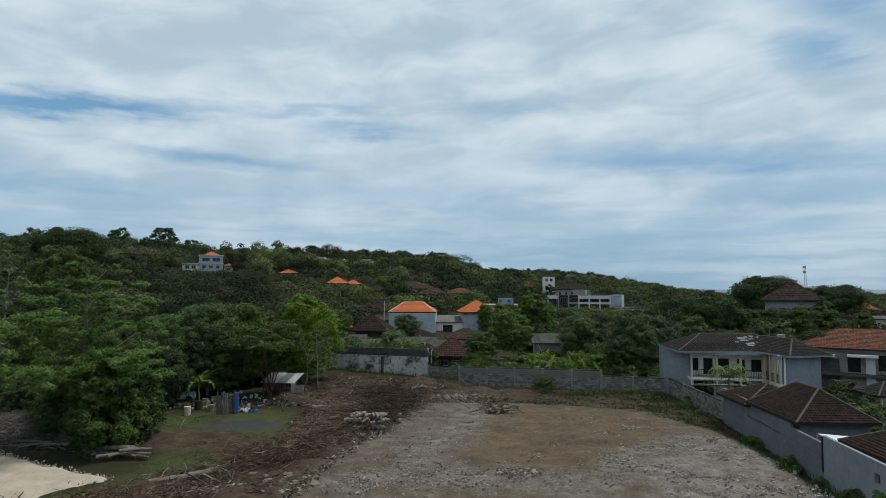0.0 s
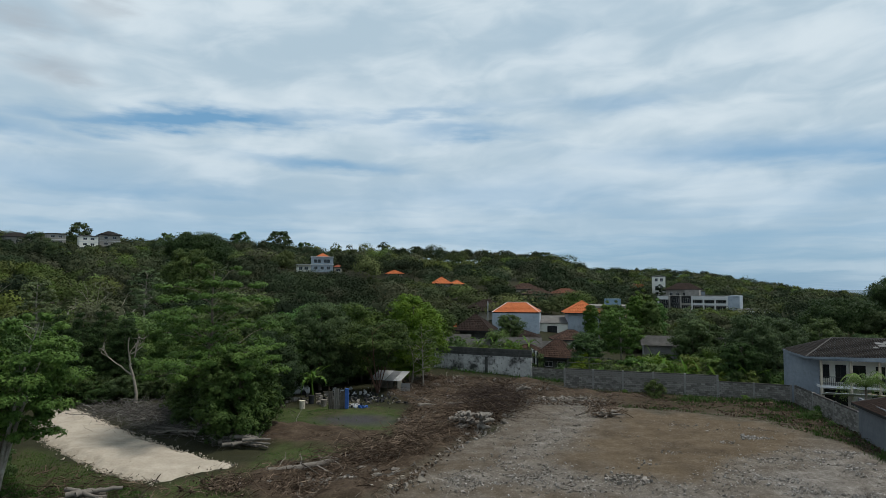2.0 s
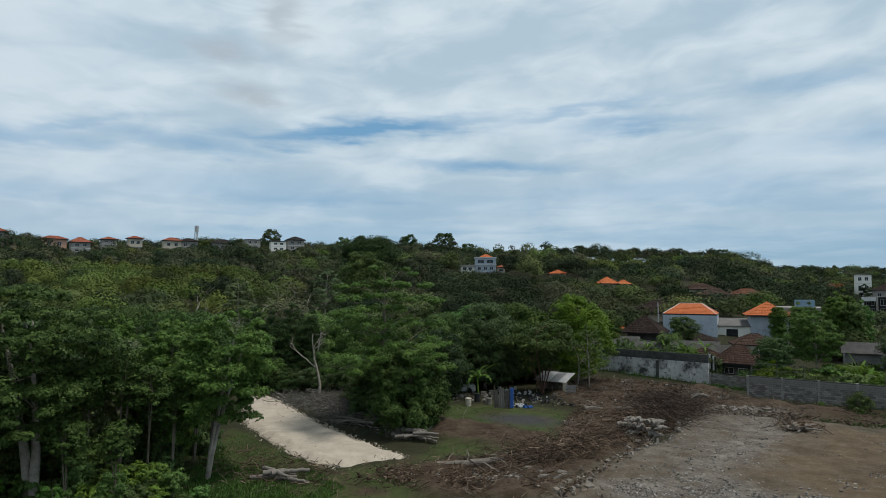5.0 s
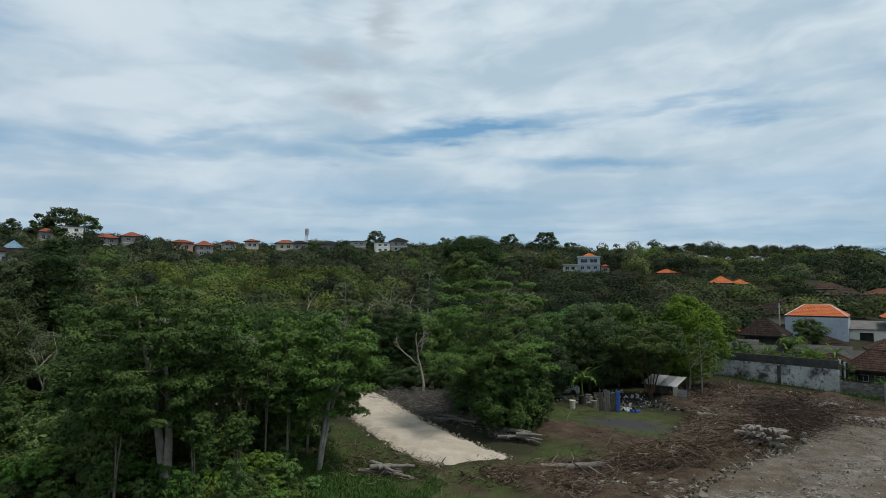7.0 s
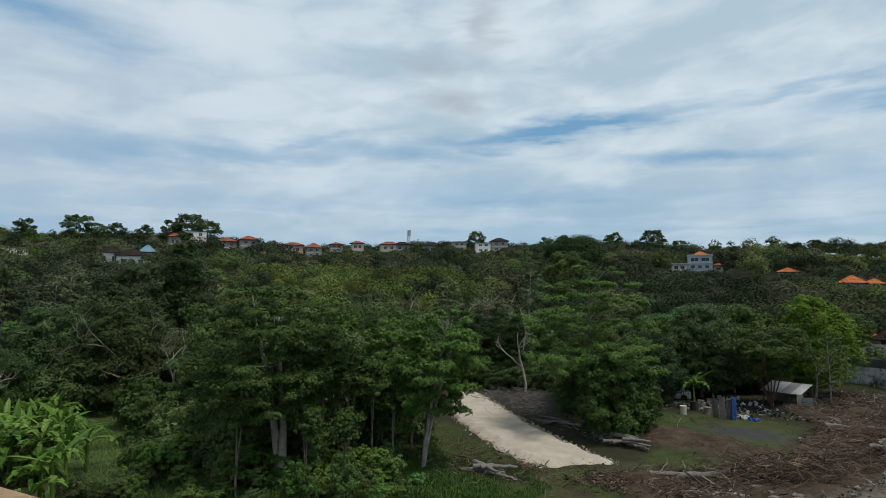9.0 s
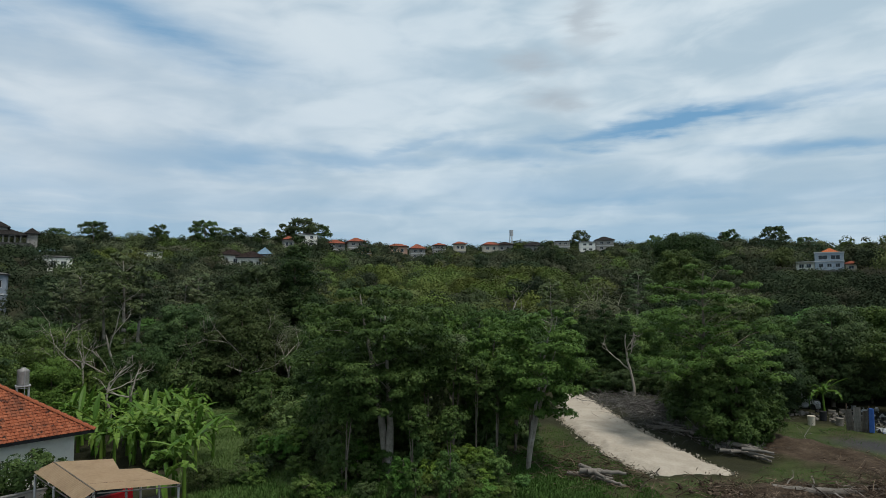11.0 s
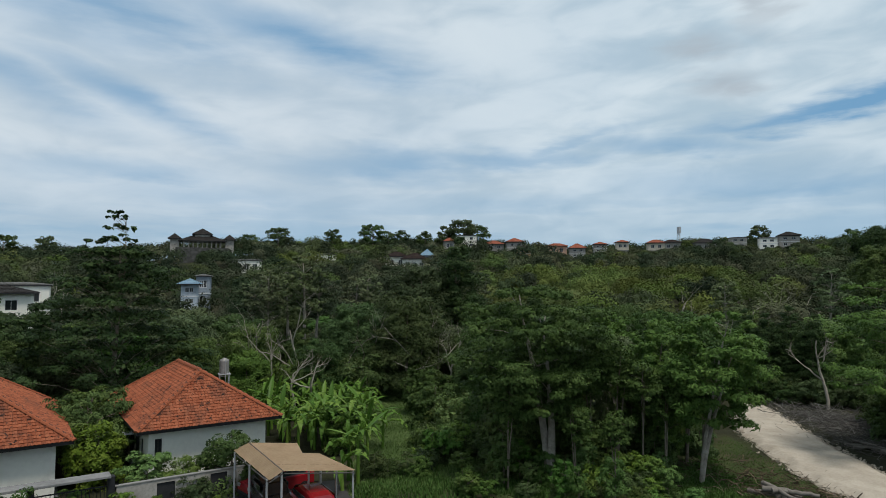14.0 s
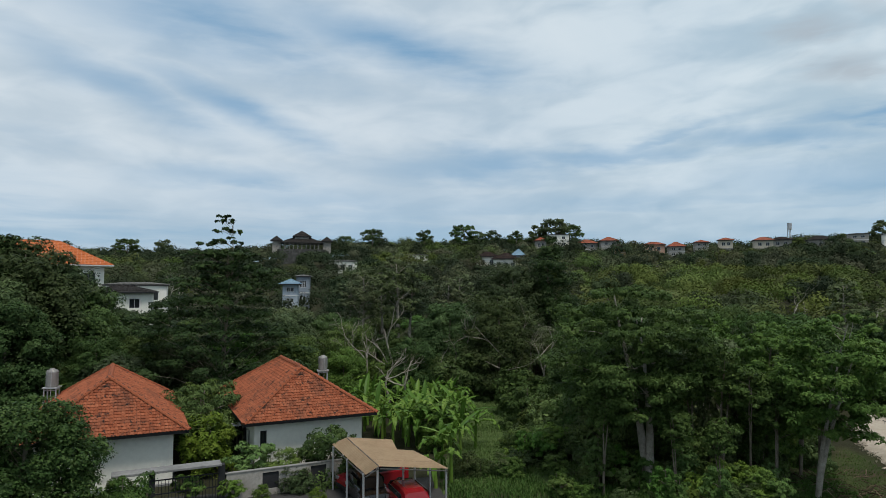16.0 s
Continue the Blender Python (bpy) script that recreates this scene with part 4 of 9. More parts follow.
def bare_tree(name, x, y, h, seed, label, lean=1.6, r=0.16, bark=None, twigs=26):
    """A leafless tree with a bent trunk."""
    rng = np.random.RandomState(seed)
    pieces = []

    def grow(p, d, length, rad, depth):
        n = 5
        pts, q = [p], d / np.linalg.norm(d)
        for _ in range(n):
            q = q + rng.normal(0, 0.16, 3)
            q[2] += 0.05
            q /= np.linalg.norm(q)
            pts.append(pts[-1] + q * length / n)
        pieces.append(tube(pts, np.linspace(rad, rad * 0.55, n + 1), 6 if depth < 2 else 4))
        if depth < 4:
            for _ in range(2 if depth else 3):
                w = q + rng.normal(0, 0.55, 3)
                w[2] = abs(w[2]) * 0.8
                k = rng.randint(2, n + 1)
                grow(np.array(pts[k]), w, length * rng.uniform(0.5, 0.75), rad * 0.5, depth + 1)

    grow(np.zeros(3), np.array([lean * 0.2, 0, 1.0]), h * 0.5, r, 0)
    v, f = gather(pieces)
    v[:, 2] *= h / v[:, 2].max()
    e = thing(name, Matrix.Translation((x, y, ground_z(x, y) - 0.05)), label, "tree")
    hang("trunk", sheet("bare_wood", v, f), bark or BARK_PALE, e, smooth=True)


def wood_at(x, y):
    """Whether the wood grows there: not on the lot, lawn, track, meadow or at houses."""
    a, b = np.array([x]), np.array([y])
    for poly, edge in ((LOT, 1), (DEBRIS, 0), (BACK, 0), (LAWN, 1.0), (SANDY, 1.2), (MEADOW, 0.5)):
        if inside(a, b, poly)[0] > -edge:
            return False
    return True


CLEAR = []      # (x, y, radius) round buildings in the woods
SCREENS = []


def free_of(x, y, extra=0.0):
    return all((x - cx) ** 2 + (y - cy) ** 2 > (cr + extra) ** 2 for cx, cy, cr in CLEAR)


# lines of sight that stay open: azimuths, distance of what shows, greatest elevation of the crowns before it
OPEN = [(77.2, 80.8, 73, -2.6), (-9.2, -16.8, 250, -1.9), (18.2, 24.2, 186, 1.25), (36, 73, 246, 4.3), (84, 92.5, 215, 3.1), (-4.6, 6.2, 112, -3.0), (7, 12, 171, 0.1), (12, 16, 186, 0.7), (-32, -26, 122, -0.9), (100, 112, 60, 1.3), (102.5, 109, 100, 0.6), (87.6, 90, 106, -0.8), (98.5, 105, 95, -2.2), (86, 101, 118, -0.8),
        (-8, -13.2, 92, -5.0), (67.4, 72, 200, 2.0), (76.4, 78.6, 206, 2.3), (-5, -15, 290, 0.3), (5.4, 10, 98, -4.6), (5, 9, 126, -1.8), (-36, -32.6, 180, -0.6), (-4, 3, 160, -0.6)]


def under_view(az, d, z, h):
    """The height of a tree at that place, cut down where it would hide what is seen over it; 0: too low to stand."""
    for a0, a1, dist, el in OPEN:
        if min(a0, a1) < az < max(a0, a1) and d < dist:
            h = min(h, H + d * math.tan(radians(el)) - z)
    return h if h > 2.2 else 0


def near_wood():
    """Trees of the wood that fill the middle distance, one by one."""
    kinds = []
    for i, (leaf, shape, h, r) in enumerate(((L_GREEN, shape_round, 8.5, 3.3), (L_DARK, shape_round, 9.5, 3.8), (L_OLIVE, shape_round, 7.2, 3.0), (L_GREEN, shape_umbrella, 9.0, 3.9),
                                             (L_BRIGHT, shape_round, 7.6, 3.1), (L_DARK, shape_cone, 10.5, 3.0), (L_OLIVE, shape_umbrella, 8.0, 3.4))):
        key = "wood_%d" % i
        tree_kind(key, leaf, BARK_PALE if i == 2 else BARK, seed=50 + i, h=h, r=r, base=0.7, shape=shape, tips=24, per=900, size=0.16, spread=1.4, flat=0.7, gap=0.38, trunk=0.11, limbs=9, tri=True)
        kinds.append(key)
    labels = {0: "green broadleaf tree in the dense wood", 1: "dark green tree in the dense wood", 2: "dry olive-green tree in the dense wood", 3: "spreading green tree in the dense wood",
              4: "light green young tree in the dense wood", 5: "dark pointed tree in the dense wood", 6: "grey-green spreading tree in the dense wood"}
    rng = random.Random(11)
    put = []
    for d0 in (46, 52, 58, 64, 70, 76, 82, 88):
        az = 4.0
        while az < 112:
            az += math.degrees(5.6 / d0) * rng.uniform(0.8, 1.25)
            d = d0 + rng.uniform(-2.5, 2.5)
            x, y = polar(az, d)
            if d < 75 and az < 46 and not (20 < az < 31 and d > 66) or d0 < 76 and az < 20 or (d0 < 94 and az < 12.5):
                continue
            if x < -30 and y < 13 and d < 62 or (az < 3 and d0 < 112 and rng.random() < 0.45):
                continue
            if az < 22 and rng.random() < 0.25:
                continue
            if not wood_at(x, y) or not free_of(x, y, 2.0):
                continue
            put.append((x, y, az, d))
    for x, y, az, d in put:
        k = rng.choices(range(7), (26, 16, 18, 14, 12, 7, 10) if 40 < az < 84 else (26, 24, 10, 14, 10, 12, 6))[0]
        s = rng.uniform(0.66, 1.02) * (0.9 if d < 58 else 1.0) * (1.0 if d < 90 else 0.9)
        if az < 0:
            s *= 0.85
        full = (8.5, 9.5, 7.2, 9.0, 7.6, 10.5, 8.0)[k] * s * 1.1
        cut = under_view(az, d, ground_z(x, y), full)
        if not cut:
            continue
        s *= cut / full
        plant(kinds[k], x, y, labels[k], rng.uniform(0, 360), s, rng.uniform(0.9, 1.15), group="trees of the wood")


def far_woods():
    """The wooded slopes beyond, one mass of crowns of small leaf clumps for each tone."""
    rng = np.random.RandomState(77)
    groups = {"green": [], "dark": [], "olive": [], "bright": [], "flame": []}
    d = 93.0
    while d < 780:
        step = 8.6 + max(0, d - 330) * 0.024
        az = -40.0
        while az < 113:
            az += math.degrees(step / d) * rng.uniform(0.75, 1.25)
            dd = d + rng.uniform(-3, 3)
            far = 700.0 if az < -1.5 else np.interp(az, RIDGE_AZ, RIDGE_D)
            if dd > far + 25:
                continue
            x, y = polar(az, dd)
            if not free_of(x, y, 1.5):
                continue
            if dd < 112 and az < 4:
                continue
            town = -20 < az < 13 and d < 300
            if town and rng.random() < 0.30:
                continue
            patch = float(fbm(np.array([x]), np.array([y]), 0.02, 3, 31)[0]) + rng.normal(0, 0.15)
            tone = "dark" if patch < 0.46 else "olive" if patch < 0.55 else "green" if patch < 0.66 else "bright"
            if rng.random() < 0.0012:
                tone = "flame"
            r = rng.uniform(2.8, 6.0) * (1 + max(0, d - 330) * 0.0012)
            h = rng.uniform(4.5, 8.0) + (3.5 if rng.random() < 0.05 else 0)
            if az < -16 or town:
                h *= 0.8
            z = ground_z(x, y)
            h = under_view(az, dd, z, h)
            if h > 0:
                groups[tone].append((x, y, z, r * min(1, h / 4.5 + 0.2), h, d))
        d += step * 0.85
    # trees close before the walls of the far houses
    for az, d, el in SCREENS:
        for k in range(3):
            a, q = az + (k - 1) * math.degrees(3.4 / d) + rng.uniform(-0.15, 0.15), d - rng.uniform(7, 10)
            x, y = polar(a, q)
            z = ground_z(x, y)
            h = H + q * math.tan(radians(el - rng.uniform(0.0, 0.45))) - z
            if h > 2.0:
                groups[("green", "dark", "olive")[k]].append((x, y, z, 2.4, h * 1.05, q))
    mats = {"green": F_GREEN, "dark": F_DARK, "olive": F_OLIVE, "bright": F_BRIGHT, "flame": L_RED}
    for tone, crowns in groups.items():
        cen, rad, hei, per = [], [], [], []
        vs = []
        for x, y, z, r, h, d in crowns:
            n = int(np.clip(190000 / d, 260, 1300))
            m = 9
            la = rng.random(m) * 6.283
            lobe = np.stack([np.cos(la) * r * 0.55, np.sin(la) * r * 0.55, h * rng.uniform(0.42, 0.80, m)], 1)
            lobe[0] = (0, 0, h * 0.82)
            lr = r * rng.uniform(0.38, 0.62, m)
            q = rng.randint(0, m, n)
            o = rng.normal(0, 1, (n, 3))
            o[:, 2] = np.abs(o[:, 2] + 0.45) - 0.25
            o /= np.linalg.norm(o, axis=1, keepdims=True)
            inner = rng.random(n) < 0.20
            p = np.array([x, y, z]) + lobe[q] + o * (lr[q] * np.where(inner, 0.72, rng.uniform(0.82, 1.06, n)))[:, None] * np.array([1, 1, 0.8])
            nrm = o + np.array([0, 0, 0.2]) + rng.normal(0, 0.11, (n, 3))
            nrm /= np.linalg.norm(nrm, axis=1, keepdims=True)
            t = np.cross(nrm, rng.normal(0, 1, (n, 3)))
            t /= np.linalg.norm(t, axis=1, keepdims=True) + 1e-6
            b = np.cross(nrm, t)
            s = (0.12 + d * 0.00055) * rng.uniform(0.6, 1.4, (n, 1)) * np.where(inner, 1.8, 1.0)[:, None]
            vs.append(np.stack([p + t * s, p - t * s * 0.6 + b * s * 0.7, p - t * s * 0.6 - b * s * 0.7], 1).reshape(-1, 3))
        if not vs:
            continue
        v = np.concatenate(vs)
        me = sheet("far_woods", v, np.arange(len(v)).reshape(-1, 3))
        tone_of = np.concatenate([np.full(len(q), k) for q, k in zip(vs, rng.random(len(vs)))])
        me.attributes.new("crown", "FLOAT", "POINT").data.foreach_set("value", tone_of.astype(np.float32))
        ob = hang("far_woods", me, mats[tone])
        tagged(ob, {"green": "green wooded hillside of many crowns", "dark": "dark green wooded hillside of many crowns", "olive": "dry olive scrub on the hillside",
                    "bright": "light green crowns on the hillside", "flame": "red flowering trees scattered on the hillside"}[tone], "woods", kind="stuff")


def skyline_trees():
    tree_kind("ridge_broad", L_DARK, BARK, seed=95, h=13.0, r=5.5, base=3.5, shape=shape_umbrella, tips=26, per=260, size=0.36, spread=1.7, flat=0.5, gap=0.4, trunk=0.3, limbs=16, tri=True)
    tree_kind("ridge_round", L_DARK, BARK, seed=96, h=12.0, r=4.0, base=2.0, shape=shape_round, tips=26, per=260, size=0.36, spread=1.5, flat=0.6, gap=0.4, trunk=0.25, limbs=14, tri=True)
    for i, (az, el, d) in enumerate(((24.2, 4.95, 300), (27.4, 4.9, 290), (22.0, 4.0, 300), (39.8, 5.2, 290), (64.9, 6.15, 275), (66.4, 5.7, 280), (63.6, 5.6, 285), (68.4, 5.2, 290), (81.6, 5.25, 280), (76.8, 5.3, 285),
                                     (73.2, 5.7, 285), (70.6, 5.3, 290), (84.0, 4.6, 280), (71.8, 5.2, 290), (12.0, 3.75, 320), (3.0, 3.1, 320), (0.2, 3.2, 320), (99.3, 4.0, 280), (102.0, 3.9, 270), (33.4, 4.6, 290))):
        x, y = polar(az, d)
        z = ground_z(x, y)
        top = H + d * math.tan(radians(el)) - z
        plant(("ridge_broad", "ridge_round")[i % 2], x, y, "dark tree standing up on the ridge", i * 47, top / (13.0, 12.0)[i % 2])


def banana_leaf_mesh(seed, length, width, arch, torn):
    rng = np.random.RandomState(seed)
    n = 11
    k = np.linspace(0, 1, n)
    spine = np.stack([length * k * (1 - 0.18 * k * arch), np.zeros(n), length * (0.75 * k - arch * 0.85 * k ** 2.2)], 1)
    w = width * np.clip(np.sin(np.clip(k * 1.12 - 0.10, 0.02, 1) * np.pi) ** 0.6, 0.04, 1)
    vs, fs = [], []
    for side in (1, -1):
        for i in range(n - 1):
            cut = torn * rng.random() * 0.16 * length / n
            a, b = spine[i], spine[i + 1] - (spine[i + 1] - spine[i]) * cut * 3
            d = rng.normal(0, 0.06) * torn
            o = len(vs)
            vs += [a, b, b + np.array([0, side * w[i + 1], 0.16 * width - d - 0.25 * abs(d)]), a + np.array([0, side * w[i], 0.16 * width - d])]
            fs.append([o, o + 1, o + 2, o + 3] if side > 0 else [o + 3, o + 2, o + 1, o])
    rib, rf = tube(spine - np.array([0, 0, 0.012]), np.linspace(0.035, 0.008, n), 4)
    m = len(vs)
    return sheet("banana_leaf", np.concatenate([np.array(vs), rib]), np.concatenate([np.array(fs), rf + m]))


BANANA = []


def banana(x, y, h, seed, label="broad-leaved banana plant in a grove"):
    if not BANANA:
        for i in range(6):
            me = banana_leaf_mesh(200 + i, 1.75 + 0.12 * i, 0.14 + 0.025 * (i % 3), (0.75, 1.05, 1.25, 1.45, 0.3, 0.95)[i], (0.4, 1, 1, 1, 0, 1)[i])
            me.materials.append(L_BANANA)
            BANANA.append(me)
    rng = random.Random(seed)
    e = thing("banana_plant", Matrix.Translation((x, y, ground_z(x, y) - 0.03)), label, "banana plant", "banana grove")
    lean = rng.uniform(-0.2, 0.2)
    v, f = tube(np.array([[0, 0, 0], [lean * 0.4, 0, h * 0.35], [lean, 0, h * 0.7], [lean, 0, h]]), np.array([0.12, 0.105, 0.085, 0.05]), 8)
    hang("stem", sheet("banana_stem", v, f), L_BANANA, e, "pale green fleshy stem", True)
    count = rng.randint(8, 11)
    for i in range(count):
        me = BANANA[rng.randrange(6)]
        o = new("leaf", me)
        o.parent = e
        up = rng.uniform(-25, 22) if i > 1 else rng.uniform(20, 40)
        o.matrix_local = Matrix.Translation((lean, 0, h * rng.uniform(0.9, 1.0))) @ Matrix.Rotation(i * 2.4 + rng.random() * 0.6, 4, "Z") @ Matrix.Rotation(radians(-up), 4, "Y") @ Matrix.Scale(rng.uniform(0.75, 1.15), 4)
    return e


def blades(name, count, place, hmin, hmax, mat, label, category, seed, wide=0.03, lean=0.5):
    """Grass: bent two-piece blades; place(rng, n) gives x, y."""
    rng = np.random.RandomState(seed)
    x, y = place(rng, count)
    n = len(x)
    z = hill(x, y) - 0.03
    h = rng.uniform(hmin, hmax, n)
    a = rng.random(n) * 2 * np.pi
    dx, dy = np.cos(a), np.sin(a)
    k = rng.uniform(0.1, lean, n) * h
    p = np.stack([x, y, z], 1)
    s = np.stack([-dy, dx, np.zeros(n)], 1) * (wide * rng.uniform(0.7, 1.4, n))[:, None]
    q = p + np.stack([dx * k * 0.35, dy * k * 0.35, h * 0.6], 1)
    t = p + np.stack([dx * k, dy * k, h], 1)
    v = np.stack([p - s, p + s, q + s * 0.8, q - s * 0.8, t], 1).reshape(-1, 3)
    b = np.arange(n)[:, None] * 5
    f = np.concatenate([b + np.array([[0, 1, 2]]), b + np.array([[0, 2, 3]]), b + np.array([[3, 2, 4]])])
    tagged(hang(name, sheet(name, v, f), mat), label, category, kind="stuff")


def scatter(poly, density=None, seed=1, margin=0.0, avoid=None):
    p = np.asarray(poly)
    lo, hi = p.min(0), p.max(0)

    def place(rng, n):
        xs, ys = [], []
        got = 0
        while got < n:
            x, y = rng.uniform(lo[0], hi[0], n), rng.uniform(lo[1], hi[1], n)
            keep = inside(x, y, poly) > margin
            if avoid:
                keep &= inside(x, y, avoid) < rng.normal(0, 1.5, n)
            if density:
                keep &= fbm(x, y, density[0], 3, seed) > density[1] + rng.normal(0, 0.05, n)
            xs.append(x[keep])
            ys.append(y[keep])
            got += keep.sum()
        return np.concatenate(xs)[:n], np.concatenate(ys)[:n]

    return place


def boulders(name, count, place, smin, smax, mat, label, category, seed, lift=0.0):
    """Loose stones, joined, each an uneven block."""
    rng = np.random.RandomState(seed)
    x, y = place(rng, count)
    n = len(x)
    base = np.array([[a, b, c] for a in (-1, 1) for b in (-1, 1) for c in (-1, 1)], float)
    quads = np.array([(0, 1, 3, 2), (4, 6, 7, 5), (0, 4, 5, 1), (2, 3, 7, 6), (0, 2, 6, 4), (1, 5, 7, 3)])
    s = smin * (smax / smin) ** (rng.random(n) ** 2.2)
    v = base[None] * rng.uniform(0.28, 1.15, (n, 8, 3)) * (rng.uniform(0.6, 1.2, (n, 1, 3)) * s[:, None, None] * 0.5)
    a, b = rng.random(n) * 6.28, rng.normal(0, 0.35, n)
    ca, sa, cb, sb = np.cos(a)[:, None], np.sin(a)[:, None], np.cos(b)[:, None], np.sin(b)[:, None]
    vy, vz = v[:, :, 1] * cb - v[:, :, 2] * sb, v[:, :, 1] * sb + v[:, :, 2] * cb
    vx, vy = v[:, :, 0] * ca - vy * sa, v[:, :, 0] * sa + vy * ca
    zz = hill(x, y) + lift + s * 0.12
    v = np.stack([vx + x[:, None], vy + y[:, None], vz + zz[:, None]], -1).reshape(-1, 3)
    f = (quads[None] + np.arange(n)[:, None, None] * 8).reshape(-1, 4)
    tagged(hang(name, sheet(name, v, f), mat), label, category, kind="stuff")


def twigs(name, count, place, lmin, lmax, rmin, rmax, mat, label, category, seed, pile=0.5):
    """Cut branches and roots lying about: bent three-sided tubes."""
    rng = np.random.RandomState(seed)
    x, y = place(rng, count)
    pieces = []
    for i in range(count):
        ln, r = rng.uniform(lmin, lmax), rmin * (rmax / rmin) ** (rng.random() ** 2)
        a, tilt = rng.random() * 6.28, rng.normal(0, 0.38)
        d = np.array([math.cos(a) * math.cos(tilt), math.sin(a) * math.cos(tilt), math.sin(tilt)])
        k = np.linspace(-0.5, 0.5, 4)[:, None]
        pts = np.array([x[i], y[i], float(hill(x[i], y[i])) + 0.12 + rng.random() ** 2 * pile]) + d * k * ln + rng.normal(0, 0.07 * ln, (4, 3)) * np.array([1, 1, 0.6])
        pieces.append(tube(pts, r * np.array([1, 0.95, 0.75, 0.4]), 3))
    v, f = gather(pieces)
    tagged(hang(name, sheet(name, v, f), mat), label, category, kind="stuff")


# ---- buildings ----
def wall_mesh(length, height, thick, holes=()):
    """A wall along +x from the origin, thickness towards +y, with openings (x0, x1, z0, z1) cut through."""
    xs = sorted({0.0, length, *[min(max(h[i], 0), length) for h in holes for i in (0, 1)]})
    zs = sorted({0.0, height, *[min(max(h[i], 0), height) for h in holes for i in (2, 3)]})
    nx, nz = len(xs) - 1, len(zs) - 1

    def solid(i, k):
        if not (0 <= i < nx and 0 <= k < nz):
            return False
        cx, cz = (xs[i] + xs[i + 1]) / 2, (zs[k] + zs[k + 1]) / 2
        return not any(h[0] < cx < h[1] and h[2] < cz < h[3] for h in holes)

    bm = bmesh.new()

    def quad(*p):
        bm.faces.new([bm.verts.new(q) for q in p])

    for i in range(nx):
        for k in range(nz):
            if not solid(i, k):
                continue
            x0, x1, z0, z1 = xs[i], xs[i + 1], zs[k], zs[k + 1]
            quad((x0, 0, z0), (x1, 0, z0), (x1, 0, z1), (x0, 0, z1))
            quad((x0, thick, z0), (x0, thick, z1), (x1, thick, z1), (x1, thick, z0))
            if not solid(i - 1, k):
                quad((x0, 0, z0), (x0, 0, z1), (x0, thick, z1), (x0, thick, z0))
            if not solid(i + 1, k):
                quad((x1, 0, z0), (x1, thick, z0), (x1, thick, z1), (x1, 0, z1))
            if not solid(i, k - 1):
                quad((x0, 0, z0), (x0, thick, z0), (x1, thick, z0), (x1, 0, z0))
            if not solid(i, k + 1):
                quad((x0, 0, z1), (x1, 0, z1), (x1, thick, z1), (x0, thick, z1))
    bmesh.ops.remove_doubles(bm, verts=bm.verts, dist=0.0005)
    return bm


def window(parent, m, x0, x1, z0, z1, frame_mat, bars=1, pane_mat=None, name="window", depth=0.1):
    """A framed pane set in an opening of a wall whose pose in the house is m."""
    bm = bmesh.new()
    t = 0.06
    add_box(bm, (x0, depth, z0), (x0 + t, depth + 0.06, z1))
    add_box(bm, (x1 - t, depth, z0), (x1, depth + 0.06, z1))
    add_box(bm, (x0 + t, depth, z1 - t), (x1 - t, depth + 0.06, z1))
    add_box(bm, (x0 + t, depth, z0), (x1 - t, depth + 0.06, z0 + t))
    for i in range(bars):
        c = x0 + (x1 - x0) * (i + 1) / (bars + 1)
        add_box(bm, (c - 0.025, depth, z0 + t), (c + 0.025, depth + 0.05, z1 - t))
    w = part(name, bm, frame_mat, parent)
    w.matrix_local = m
    part("pane", box((x0 + t, depth + 0.02, z0 + t), (x1 - t, depth + 0.035, z1 - t)), pane_mat or GLASS, w, "dark reflecting pane")
    return w


def slope_polys(L, W, ridge, rise):
    """The four slopes of a hip roof on a rectangle L x W about the origin, with its ridge along x: eave corners and ridge ends."""
    a, b, c = L / 2, W / 2, ridge / 2
    r0, r1 = Vector((-c, 0, rise)), Vector((c, 0, rise))
    p = [Vector((-a, -b, 0)), Vector((a, -b, 0)), Vector((a, b, 0)), Vector((-a, b, 0))]
    return [(p[0], p[1], r1, r0), (p[1], p[2], r1, r1), (p[2], p[3], r0, r1), (p[3], p[0], r0, r0)], p, (r0, r1)


